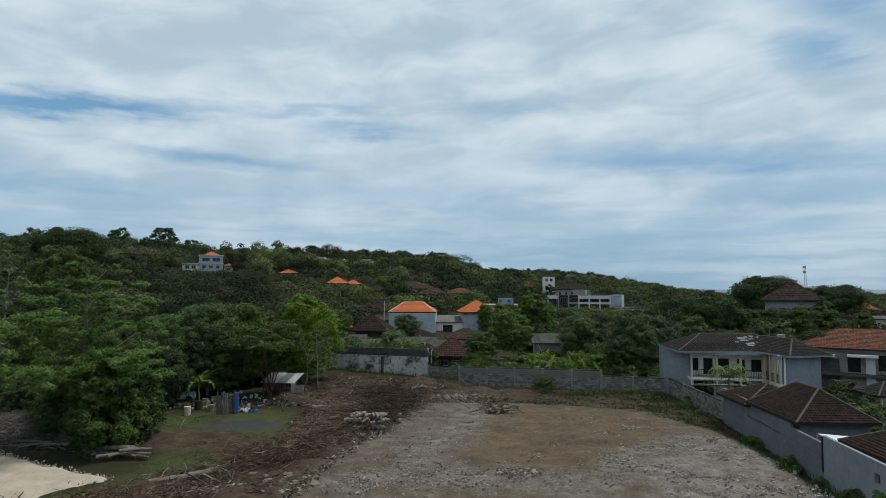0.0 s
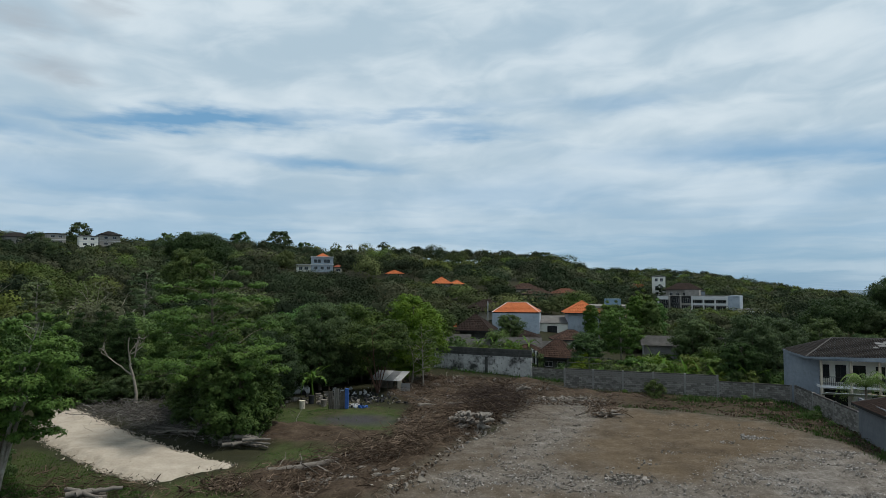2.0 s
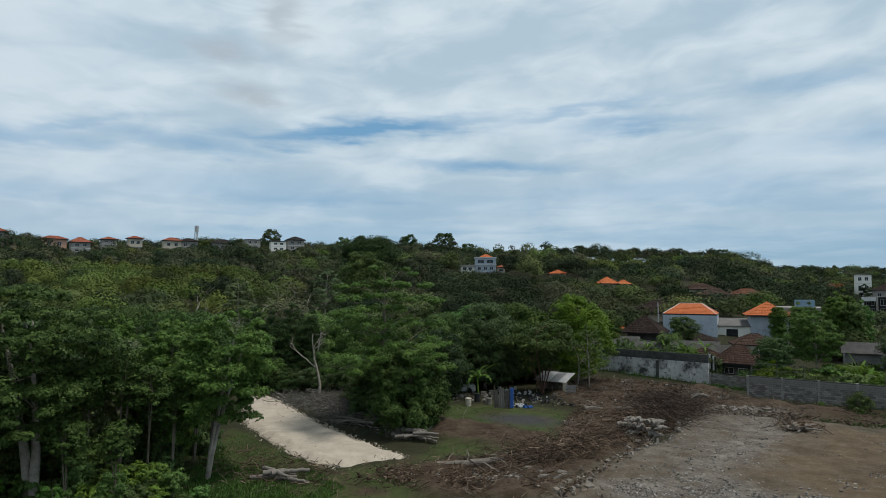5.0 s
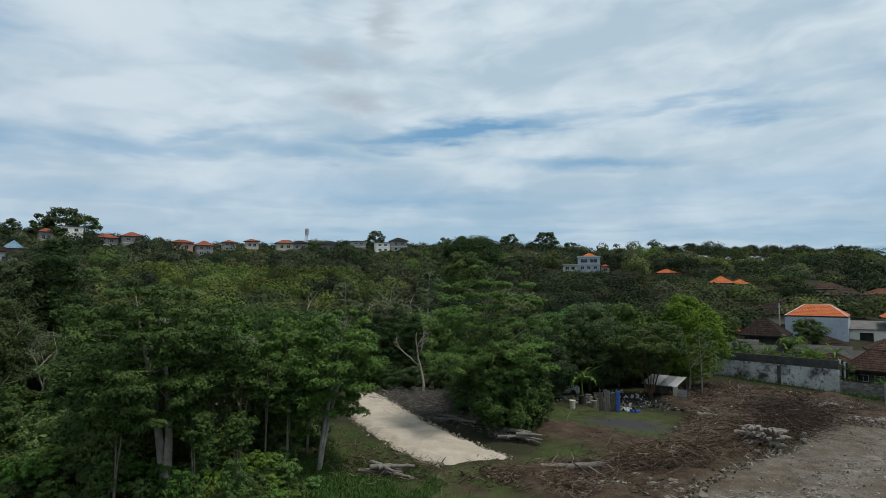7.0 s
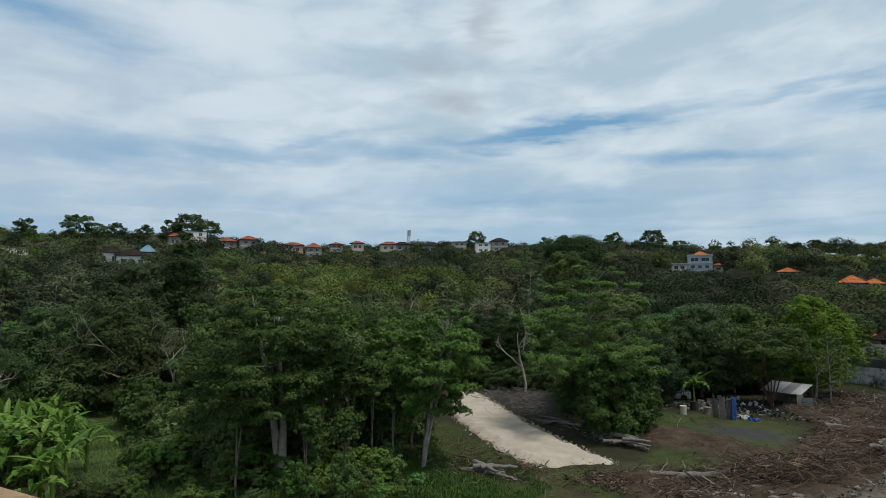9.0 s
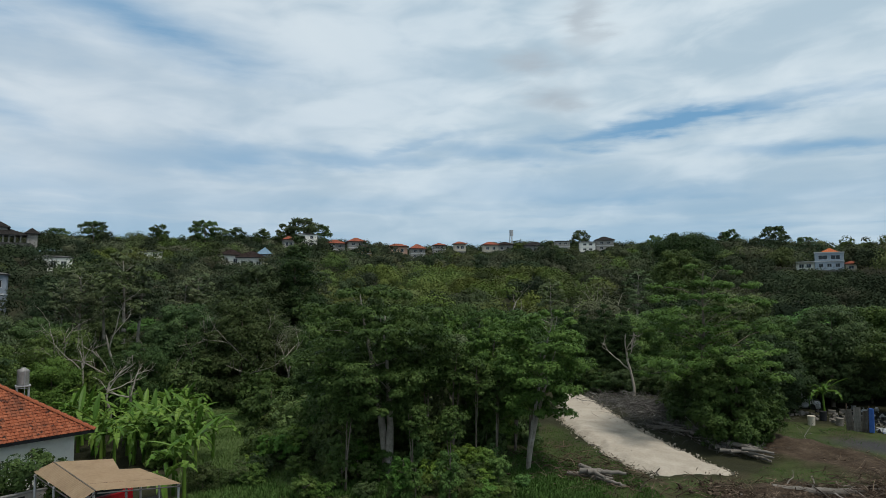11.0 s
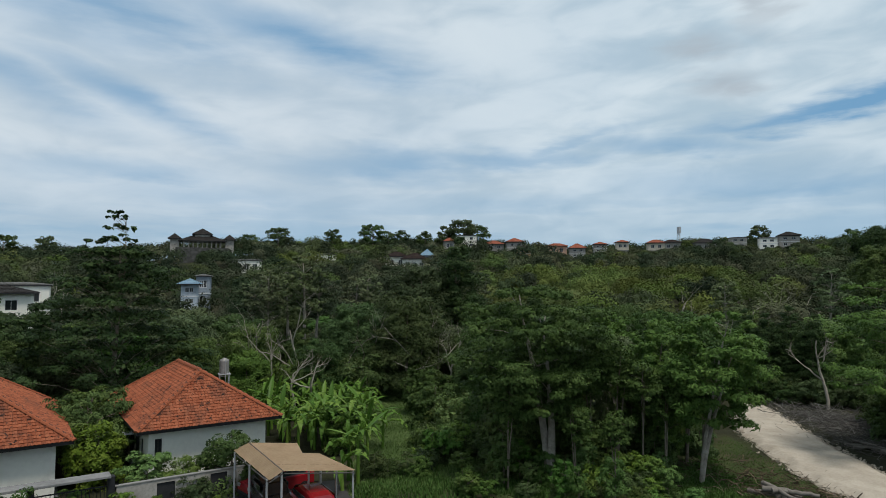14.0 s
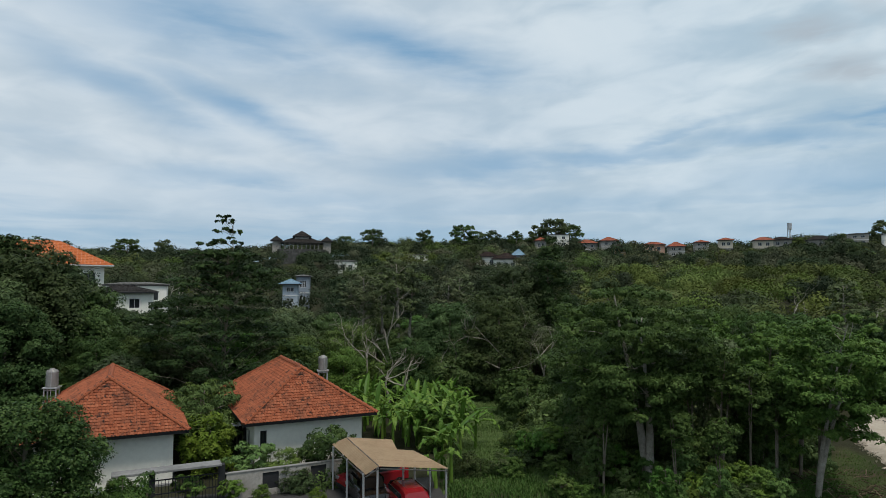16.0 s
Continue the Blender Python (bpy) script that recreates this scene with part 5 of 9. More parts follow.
def tiled(slopes, tw, th, lift=0.03, seed=0):
    """Separate curved tiles over the slopes, as one vertex and quad list; each tile is an island."""
    rng = np.random.RandomState(seed)
    vs, fs = [], []
    for e0, e1, t1, t0 in slopes:
        ux = (e1 - e0).normalized()
        n = ux.cross(t0 - e0).normalized()
        if n.z < 0:
            n = -n
        up = n.cross(ux).normalized()
        if up.z < 0:
            up = -up
        length = (e1 - e0).length
        run = (t0 - e0).dot(up)
        l0, l1 = (t0 - e0).dot(ux), (t1 - e0).dot(ux)
        rows_n = max(1, int(run / th))
        for i in range(rows_n + 1):
            v0, v1 = i * th, min((i + 1.12) * th, run)
            if v1 - v0 < 0.05:
                continue
            k = min(1.0, (v0 + v1) / 2 / run)
            a, b = l0 * k, length + (l1 - length) * k
            cnt = max(1, int(round((b - a) / tw)))
            w = (b - a) / cnt
            for j in range(cnt):
                u0, u1 = a + j * w, a + (j + 0.97) * w
                um = (u0 + u1) / 2
                dz = rng.normal(0, 0.004)
                o = len(vs)
                for (uu, vv, hh) in ((u0, v0, lift + 0.018), (um, v0, lift + 0.055), (u1, v0, lift + 0.012), (u0, v1, lift - 0.022), (um, v1, lift + 0.012), (u1, v1, lift - 0.026), (u0, v0, lift - 0.02), (um, v0, lift + 0.015), (u1, v0, lift - 0.02)):
                    vs.append(tuple(e0 + ux * uu + up * vv + n * (hh + dz)))
                fs += [(o, o + 1, o + 4, o + 3), (o + 1, o + 2, o + 5, o + 4), (o + 6, o + 7, o + 1, o), (o + 7, o + 8, o + 2, o + 1)]
    return vs, fs


def ridge_caps(parent, a, b, mat, size=0.16, pitch=0.42, single=True, lift=0.06):
    """Rounded cap tiles along a hip or ridge; each a part, or one joined run."""
    a, b = Vector(a), Vector(b)
    ln = (b - a).length
    q = (b - a).to_track_quat("Y", "Z").to_matrix().to_4x4()
    n = max(1, int(ln / pitch))

    def cap(bm, y0, y1):
        ring = []
        for yy, s in ((y0, 1.12), (y1, 0.95)):
            ring.append([bm.verts.new((math.cos(t) * size * s, yy, math.sin(t) * size * 0.75 * s + lift - 0.03)) for t in (0, 0.8, 1.57, 2.34, 3.14)])
        for i in range(4):
            bm.faces.new((ring[0][i], ring[0][i + 1], ring[1][i + 1], ring[1][i]))
        bm.faces.new(ring[0])
        bm.faces.new(ring[1][::-1])

    if single:
        bm = bmesh.new()
        cap(bm, 0, ln / n * 1.03)
        me = bpy.data.meshes.new("ridge_tile")
        bm.to_mesh(me)
        bm.free()
        me.materials.append(mat)
        for i in range(n):
            o = new("ridge_tile", me)
            o.parent = parent
            o.matrix_local = Matrix.Translation(a + (b - a) * (i / n)) @ q
    else:
        bm = bmesh.new()
        last = None
        for i in range(2 * n):
            yy, sc = (i // 2 + i % 2) * ln / n, 1.1 if i % 2 == 0 else 0.95
            ring = [bm.verts.new((math.cos(t) * size * sc, yy, math.sin(t) * size * 0.75 * sc + lift - 0.03)) for t in (0, 0.8, 1.57, 2.34, 3.14)]
            if last:
                for k in range(4):
                    bm.faces.new((last[k], last[k + 1], ring[k + 1], ring[k]))
            else:
                bm.faces.new(ring)
            last = ring
        bm.faces.new(last[::-1])
        o = part("ridge", bm, mat, parent)
        o.matrix_local = Matrix.Translation(a) @ q


def hip_roof(parent, L, W, ridge, rise, z, mat, cap_mat, tile=(0.24, 0.30), caps="single", fascia=None, m=None, seed=0, finial=False):
    """A hip roof with decking, separate tiles and ridge caps. The roof is a part; tiles and caps hang under it."""
    slopes, corners, ends = slope_polys(L, W, ridge, rise)
    bm = bmesh.new()
    top = [bm.verts.new(c) for c in corners]
    r = [bm.verts.new(e) for e in ends] if ridge > 0.05 else [bm.verts.new(ends[0])] * 2
    for f in ((top[0], top[1], r[1], r[0]), (top[1], top[2], r[1]), (top[2], top[3], r[0], r[1]), (top[3], top[0], r[0])):
        bm.faces.new(list(dict.fromkeys(f)))
    low = [bm.verts.new(c - Vector((0, 0, 0.16))) for c in corners]
    for i in range(4):
        bm.faces.new((top[i], low[i], low[(i + 1) % 4], top[(i + 1) % 4]))
    bm.faces.new(low)
    roof = part("roof", bm, fascia or DARK_PAINT, parent)
    roof.matrix_local = (m or Matrix()) @ Matrix.Translation((0, 0, z))
    v, f = tiled(slopes, *tile, seed=seed)
    t = hang("roof_tiles", sheet("roof_tiles", v, f), mat, roof)
    t["kind"] = "stuff"
    hips = [(corners[0], ends[0]), (corners[3], ends[0]), (corners[1], ends[1]), (corners[2], ends[1])]
    if ridge > 0.05:
        hips.append((ends[0], ends[1]))
    for a, b in hips:
        if caps == "single":
            ridge_caps(roof, a, b, cap_mat)
        else:
            ridge_caps(roof, a, b, cap_mat, single=False, size=0.075, pitch=0.4, lift=0.05)
    if finial:
        part("finial", rod((ends[0].x, 0, rise), (ends[0].x, 0, rise + 0.18), 0.11, 8, 0.05), cap_mat, roof)
    return roof


def body(parent, L, W, h, mat, t=0.2, holes=None, z=0.0, m=None, frame_mat=None, bars=1, pane_mat=None):
    """Four walls round a rectangle L x W; holes: {side: [(x0, x1, z0, z1), ...]} with side 0 at -y, 1 at +x, 2 at +y, 3 at -x."""
    holes = holes or {}
    mm = m or Matrix()
    spots = [(Matrix.Translation((-L / 2, -W / 2, z)), L), (Matrix.Translation((L / 2, -W / 2, z)) @ Matrix.Rotation(math.pi / 2, 4, "Z"), W),
             (Matrix.Translation((L / 2, W / 2, z)) @ Matrix.Rotation(math.pi, 4, "Z"), L), (Matrix.Translation((-L / 2, W / 2, z)) @ Matrix.Rotation(-math.pi / 2, 4, "Z"), W)]
    for i, (p, ln) in enumerate(spots):
        hs = holes.get(i, [])
        trim = t + 0.001 if i % 2 else 0.0
        q = p @ Matrix.Translation((trim, 0, 0))
        w = part("wall", wall_mesh(ln - 2 * trim, h, t, [(a - trim, b - trim, c, d) for a, b, c, d in hs]), mat, parent)
        w.matrix_local = mm @ q
        for a, b, c, d in hs:
            window(parent, mm @ p, a, b, c, d, frame_mat or TRIM_WHITE, bars, pane_mat, "door" if c < 0.05 else "window")


def slab(name, lo, hi, mat, parent, m=None, label="", bevel=0.0):
    o = part(name, box(lo, hi, None, bevel), mat, parent, label)
    if m is not None:
        o.matrix_local = m
    return o


def windows_row(L, n, w, z0, z1, margin=0.6):
    """n openings of width w spread over a wall of length L."""
    gap = (L - 2 * margin) / n
    return [(margin + gap * (i + 0.5) - w / 2, margin + gap * (i + 0.5) + w / 2, z0, z1) for i in range(n)]


def simple_house(x, y, turn, L, W, h, rise, wall_mat, roof_mat, cap_mat, label, over=0.7, ridge=None, storeys=1, wins=3, sides=(0, 1, 3), tile=(0.5, 0.5), base=None, category="house", trim=None, name="house", fascia=None):
    """A plain house with a hipped tile roof and rows of windows on the sides that show."""
    z = ground_z(x, y) if base is None else base
    e = thing(name, Matrix.Translation((x, y, z)) @ Matrix.Rotation(radians(turn), 4, "Z"), label, category)
    holes = {}
    fl = h / storeys
    for s in sides:
        ln = L if s % 2 == 0 else W
        n = wins if s % 2 == 0 else max(1, int(wins * W / L))
        holes[s] = [q for k in range(storeys) for q in windows_row(ln, n, min(1.3, ln / n * 0.5), k * fl + fl * 0.33, k * fl + fl * 0.75)]
    body(e, L, W, h, wall_mat, holes=holes)
    slab("floor_slab", (-L / 2 - 0.1, -W / 2 - 0.1, -1.5), (L / 2 + 0.1, W / 2 + 0.1, 0.0), CONCRETE, e)
    for k in range(1, storeys):
        slab("storey_band", (-L / 2 - 0.06, -W / 2 - 0.06, k * fl - 0.12), (L / 2 + 0.06, W / 2 + 0.06, k * fl + 0.06), trim or TRIM_WHITE, e)
    hip_roof(e, L + 2 * over, W + 2 * over, max(0.0, L - W) if ridge is None else ridge, rise, h + 0.1, roof_mat, cap_mat, tile, "run", fascia, seed=int(abs(x * 7 + y)))
    CLEAR.append((x, y, max(L, W) * 0.62))
    return e


# the two orange-roofed bungalows with their garden wall, gate and carport
BUNGALOW_TURN = 11.5


def bungalow(cx, cy, label):
    e = thing("bungalow", Matrix.Translation((cx, cy, 0)) @ Matrix.Rotation(radians(BUNGALOW_TURN), 4, "Z"), label, "house", "orange-roofed bungalows")
    L, W = 12.0, 7.0
    body(e, L, W, 3.15, WHITE_WALL, holes={1: [(0.35, 0.75, 0.3, 2.5)], 0: [(2.0, 3.2, 0.8, 2.2), (6.0, 7.2, 0.8, 2.2), (9.2, 10.2, 0.02, 2.2)], 2: [(2.0, 3.2, 0.8, 2.2), (7.0, 8.0, 0.9, 2.1)]}, frame_mat=DARK_PAINT)
    slab("plinth", (-L / 2 - 0.25, -W / 2 - 0.25, -0.3), (L / 2 + 0.25, W / 2 + 0.25, 0.06), CONCRETE, e)
    hip_roof(e, 13.6, 8.6, 6.4, 2.85, 3.15, ORANGE_TILE, ORANGE_TILE, (0.20, 0.225), "single", DARK_PAINT, seed=3, finial=True)
    for i in range(4):
        slab("canopy", (2.2 - i * 2.1, -W / 2 - 0.9, 2.32), (3.1 - i * 2.1, -W / 2 - 0.25, 2.40), TRIM_WHITE, e, label="small white concrete window canopy")
        slab("shutter", (2.35 - i * 2.1, -W / 2 - 0.10, 0.3), (2.95 - i * 2.1, -W / 2 - 0.02, 2.3), DARK_PAINT, e, label="dark timber shutter")
    slab("rain_gutter", (L / 2 + 0.72, -W / 2 - 0.75, 3.0), (L / 2 + 0.80, W / 2 + 0.75, 3.12), DARK_PAINT, e)
    CLEAR.append((cx, cy, 9.5))
    return e


def local_pose(x, y, turn, z=0.0):
    return Matrix.Translation((x, y, z)) @ Matrix.Rotation(radians(turn), 4, "Z")


def water_tank(x, y, top, label):
    """A ribbed steel tank on a braced stand."""
    e = thing("water_tank", Matrix.Translation((x, y, 0)) @ Matrix.Diagonal((0.74, 0.74, 1, 1)), label, "water tank", "steel water tanks")
    leg = top - 1.35
    for i, (a, b) in enumerate(((-0.5, -0.5), (0.5, -0.5), (0.5, 0.5), (-0.5, 0.5))):
        part("leg", box((a - 0.05, b - 0.05, -0.05), (a + 0.05, b + 0.05, leg)), GALV, e)
    for k in (0.35, 0.7, 0.97):
        for (a, b), (c, d) in (((-0.5, -0.5), (0.5, -0.5)), ((0.5, -0.5), (0.5, 0.5)), ((0.5, 0.5), (-0.5, 0.5)), ((-0.5, 0.5), (-0.5, -0.5))):
            part("brace", rod((a, b, leg * k), (c, d, leg * k), 0.03, 5), GALV, e)
    slab("platform", (-0.65, -0.65, leg), (0.65, 0.65, leg + 0.08), GALV, e)
    bm = bmesh.new()
    prof = [(0.02, 0.0), (0.5, 0.0)]
    for i in range(9):
        prof += [(0.56, 0.05 + i * 0.12), (0.50, 0.10 + i * 0.12)]
    prof += [(0.48, 1.14), (0.22, 1.22), (0.20, 1.27), (0.02, 1.28)]
    rings = [[bm.verts.new((math.cos(j * math.pi / 9) * r, math.sin(j * math.pi / 9) * r, leg + 0.08 + z)) for j in range(18)] for r, z in prof]
    for a, b in zip(rings, rings[1:]):
        for j in range(18):
            bm.faces.new((a[j], a[(j + 1) % 18], b[(j + 1) % 18], b[j]))
    part("tank", bm, STEEL, e, "ribbed stainless tank", True)
    part("pipe", rod((0.62, 0.1, 0), (0.62, 0.1, top), 0.03, 6), GALV, e)
    return e


def car(m, paint, label, L=3.9, W=1.68, Hc=1.5):
    e = thing("car", m, label, "car", "parked cars")

    def hull(prof, width, tuck):
        bm = bmesh.new()
        rows_v = []
        for s, k in ((-1, 0.93), (-0.75, 1.0), (0.75, 1.0), (1, 0.93)):
            rows_v.append([bm.verts.new((x * (1 if abs(s) < 0.9 else 0.985), s * width / 2 * (1 - tuck * max(0, (z - 0.75) / 0.7)), 0.25 + (z - 0.25) * k)) for x, z in prof])
        n = len(prof)
        for a, b in zip(rows_v, rows_v[1:]):
            for j in range(n):
                bm.faces.new((a[j], a[(j + 1) % n], b[(j + 1) % n], b[j]))
        bm.faces.new(rows_v[0][::-1])
        bm.faces.new(rows_v[-1])
        return bm

    h = L / 2
    part("body", hull([(-h, 0.35), (-h, 0.7), (-h + 0.1, 0.88), (-h + 0.85, 0.98), (h - 0.55, 1.0), (h - 0.05, 0.9), (h, 0.6), (h - 0.05, 0.3), (-h + 0.1, 0.25)], W, 0.05), paint, e, smooth=False)
    part("cabin", hull([(-h + 0.75, 0.96), (-h + 1.45, Hc - 0.06), (-h + 1.8, Hc), (h - 0.75, Hc), (h - 0.35, Hc - 0.1), (h - 0.12, 0.96)], W * 0.93, 0.28), paint, e)
    part("windscreen", box((-0.02, -W * 0.36, 0), (0.02, W * 0.36, 0.62), Matrix.Translation((-h + 0.79, 0, 1.0)) @ Matrix.Rotation(radians(50), 4, "Y")), GLASS, e)
    for s in (-1, 1):
        part("side_window", box((-h + 1.35, s * W * 0.437 - 0.012, 1.04), (h - 0.55, s * W * 0.437 + 0.012, Hc - 0.18)), GLASS, e)
        part("headlight", box((-h - 0.012, s * W * 0.36 - 0.17, 0.66), (-h + 0.25, s * W * 0.36 + 0.17, 0.84), None, 0.03), STEEL, e, "clear headlight")
        part("tail_light", box((h - 0.2, s * W * 0.40 - 0.1, 0.72), (h + 0.012, s * W * 0.40 + 0.1, 0.98), None, 0.02), RED_PAINT, e)
        for x in (-h + 0.72, h - 0.68):
            w = part("wheel", rod((x, s * (W / 2 - 0.2), 0.3), (x, s * (W / 2 + 0.01), 0.3), 0.3, 18), RUBBER, e)
            part("rim", rod((x, s * (W / 2 + 0.005), 0.3), (x, s * (W / 2 + 0.02), 0.3), 0.19, 14), STEEL, w)
    part("bumper", box((-h - 0.04, -W * 0.42, 0.3), (-h + 0.1, W * 0.42, 0.5), None, 0.03), RUBBER, e)
    return e


def carport():
    e = thing("carport", Matrix.Identity(4), "open carport with tan corrugated sheet roof on steel posts", "carport")
    ridge_a, ridge_b = Vector((-36.5, 4.0, 2.9)), Vector((-30.85, 4.97, 2.75))
    left_a, left_b = Vector((-36.8, 3.2, 2.5)), Vector((-31.0, 4.35, 2.35))
    right_a, right_b = Vector((-34.6, 7.5, 2.42)), Vector((-31.15, 8.6, 2.3))
    far_a, far_b = Vector((-36.8, 6.7, 2.55)), Vector((-34.6, 6.6, 2.5))

    def corrugated(a, b, c, d, cols, name):
        bm = bmesh.new()
        rows_v = []
        for i in range(cols + 1):
            k = i / cols
            p, q = a.lerp(b, k), d.lerp(c, k)
            w = 0.022 if i % 2 else -0.004
            rows_v.append([bm.verts.new(p.lerp(q, s) + Vector((0, 0, w))) for s in (0, 0.5, 1)])
        for r, s in zip(rows_v, rows_v[1:]):
            for j in range(2):
                bm.faces.new((r[j], s[j], s[j + 1], r[j + 1]))
        g = bmesh.ops.solidify(bm, geom=bm.faces[:], thickness=0.012)
        o = part(name, bm, TAN_SHEET, e, "tan corrugated roofing sheet")
        return o

    split = ridge_a.lerp(ridge_b, 0.38)
    for i in range(5):
        up = Vector((0, 0, 0.006 * (i % 2)))
        if i < 2:
            a, b, c, d = ridge_a.lerp(split, i / 2), ridge_a.lerp(split, (i + 0.99) / 2), far_a.lerp(far_b, (i + 0.99) / 2), far_a.lerp(far_b, i / 2)
        else:
            k0, k1 = (i - 2) / 3, (i - 1.01) / 3
            a, b, c, d = split.lerp(ridge_b, k0), split.lerp(ridge_b, k1), right_a.lerp(right_b, k1), right_a.lerp(right_b, k0)
        corrugated(a + up, b + up, c + up, d + up, 14, "roof_sheet")
    corrugated(ridge_a, ridge_b, left_b, left_a, 60, "roof_sheet")
    part("ridge_strip", rod(ridge_a + Vector((0, 0, 0.01)), ridge_b + Vector((0, 0, 0.01)), 0.03, 6), BARK, e)
    for p in (left_a.lerp(left_b, 0.06), left_a.lerp(left_b, 0.5), left_a.lerp(left_b, 0.95), ridge_a.lerp(ridge_b, 0.97), right_a.lerp(right_b, 0.05), right_a.lerp(right_b, 0.5), right_a.lerp(right_b, 0.94), ridge_a.lerp(ridge_b, 0.5) * 0.5 + right_a.lerp(right_b, 0.96) * 0.5):
        part("post", rod((p.x, p.y, -0.05), (p.x, p.y, p.z - 0.03), 0.055, 8), GALV, e)
    for a, b in ((left_a, left_b), (ridge_a, ridge_b), (right_a, right_b), (ridge_b, right_b), (ridge_a, right_a), (ridge_b, left_b)):
        part("beam", rod(a.lerp(b, 0.02) - Vector((0, 0, 0.12)), a.lerp(b, 0.98) - Vector((0, 0, 0.12)), 0.03, 6), RIDGE_GREY, e)


def compound():
    bungalow(-47.7, 1.05, "white bungalow with orange clay tile roof beside the carport")
    bungalow(-45.3, -10.35, "white bungalow with orange clay tile roof behind the gate")
    d = Vector((math.sin(radians(BUNGALOW_TURN)), -math.cos(radians(BUNGALOW_TURN)), 0))
    start = Vector((-37.5, 3.8, 0))
    turn = math.degrees(math.atan2(d.y, d.x))
    m = local_pose(start.x, start.y, turn)
    e = thing("garden_wall", m, "low weathered grey garden wall with white coping", "wall")
    part("wall", wall_mesh(6.4, 1.42, 0.16, [(3.6, 4.5, 0.35, 1.25), (0.9, 1.8, 0.05, 1.3)]), CREAM_GREY, e)
    slab("coping", (-0.06, -0.04, 1.42), (6.46, 0.20, 1.48), PILASTER, e, bevel=0.01)
    for x0 in (3.6, 0.9):
        p = slab("lattice_panel", (x0, 0.05, 0.34 if x0 > 2 else 0.05), (x0 + 0.9, 0.09, 1.3), DARK_PAINT, e, label="dark carved panel")
        q = part("diamond", box((-0.17, -0.02, -0.17), (0.17, 0.0, 0.17), Matrix.Translation((x0 + 0.45, 0.045, 0.82)) @ Matrix.Rotation(radians(45), 4, "Y")), STEEL, p)
    g = thing("gate", local_pose(*(start + d * 6.5).xy, turn), "dark barred metal gate under a pale concrete lintel", "gate")
    slab("gate_post", (0.0, -0.1, -0.05), (0.32, 0.35, 2.0), DARK_PAINT, g)
    slab("gate_post", (3.4, -0.1, -0.05), (3.7, 0.35, 1.9), DARK_PAINT, g)
    slab("lintel", (0.2, -0.3, 2.0), (5.4, 0.6, 2.13), CONCRETE, g, label="pale concrete gate lintel", bevel=0.02)
    for i in range(18):
        part("bar", box((0.42 + i * 0.165, 0.1, 0.08), (0.45 + i * 0.165, 0.13, 1.55)), DARK_PAINT, g)
    for z in (0.1, 0.8, 1.5):
        slab("rail", (0.33, 0.09, z), (3.39, 0.14, z + 0.06), DARK_PAINT, g)
    slab("lamp", (-0.22, -0.1, 1.2), (-0.02, 0.08, 1.5), DARK_PAINT, g, bevel=0.03)
    w = thing("garden_wall", local_pose(*(start + d * 10.3).xy, turn), "low white garden wall beside the gate", "wall")
    part("wall", wall_mesh(7.0, 1.3, 0.16), WHITE_WALL, w)
    slab("coping", (-0.06, -0.06, 1.3), (7.06, 0.22, 1.38), TRIM_WHITE, w)
    part("parking", box((-37.4, -16, -0.3), (-28.5, 9.2, 0.035)), ASPHALT)
    tagged(bpy.data.objects["parking"], "dark asphalt forecourt of the bungalows", "forecourt", kind="structure")
    carport()
    car(local_pose(-32.2, 6.6, 8, 0.03), RED_PAINT, "red hatchback parked under the tan carport")
    car(local_pose(-34.2, 4.9, 8 + 180, 0.03), MAROON_PAINT, "black hatchback parked under the tan carport")
    car(local_pose(-36.3, 5.5, 180 - 70, 0.03), RED_PAINT, "small red car parked by the garden wall")
    water_tank(*polar(85.9, 56), 5.55, "ribbed steel water tank on a metal stand")
    water_tank(*polar(106.9, 52), 5.75, "ribbed steel water tank on a metal stand")


CREAM_GREY = material("weathered_render", ((0.20, 0.19, 0.17), (0.30, 0.285, 0.26), (0.38, 0.365, 0.34)), 0.7, 0.9, 0.3, 9.0, spots=[((0.09, 0.085, 0.08), 0.9, 0.56, 0.78)])
compound()


# ---- walls round the lot ----
def block_run(name, a, b, h, label, pilasters=0, bw=0.40, bh=0.20, z=0.0, cap=None):
    """A wall of separate blocks on mortar between two points of the plan."""
    a, b = Vector((*a, 0)), Vector((*b, 0))
    ln = (b - a).length
    e = thing(name, local_pose(a.x, a.y, math.degrees(math.atan2((b - a).y, (b - a).x)), z), label, "wall", kind="structure")
    slab("mortar", (0, 0.012, -0.4), (ln, 0.188, h - 0.01), MORTAR, e)
    WALL_RUNS.append((e, ln, h, bw, bh))
    for i in range(pilasters + 1):
        x = ln * i / max(1, pilasters)
        slab("pilaster", (x - 0.10, -0.03, -0.4), (x + 0.10, 0.23, h + 0.02), PILASTER, e, bevel=0.01)
    if cap:
        slab("coping", (-0.1, -0.05, h), (ln + 0.1, 0.25, h + cap), CONCRETE, e)
    return e


WALL_RUNS = []


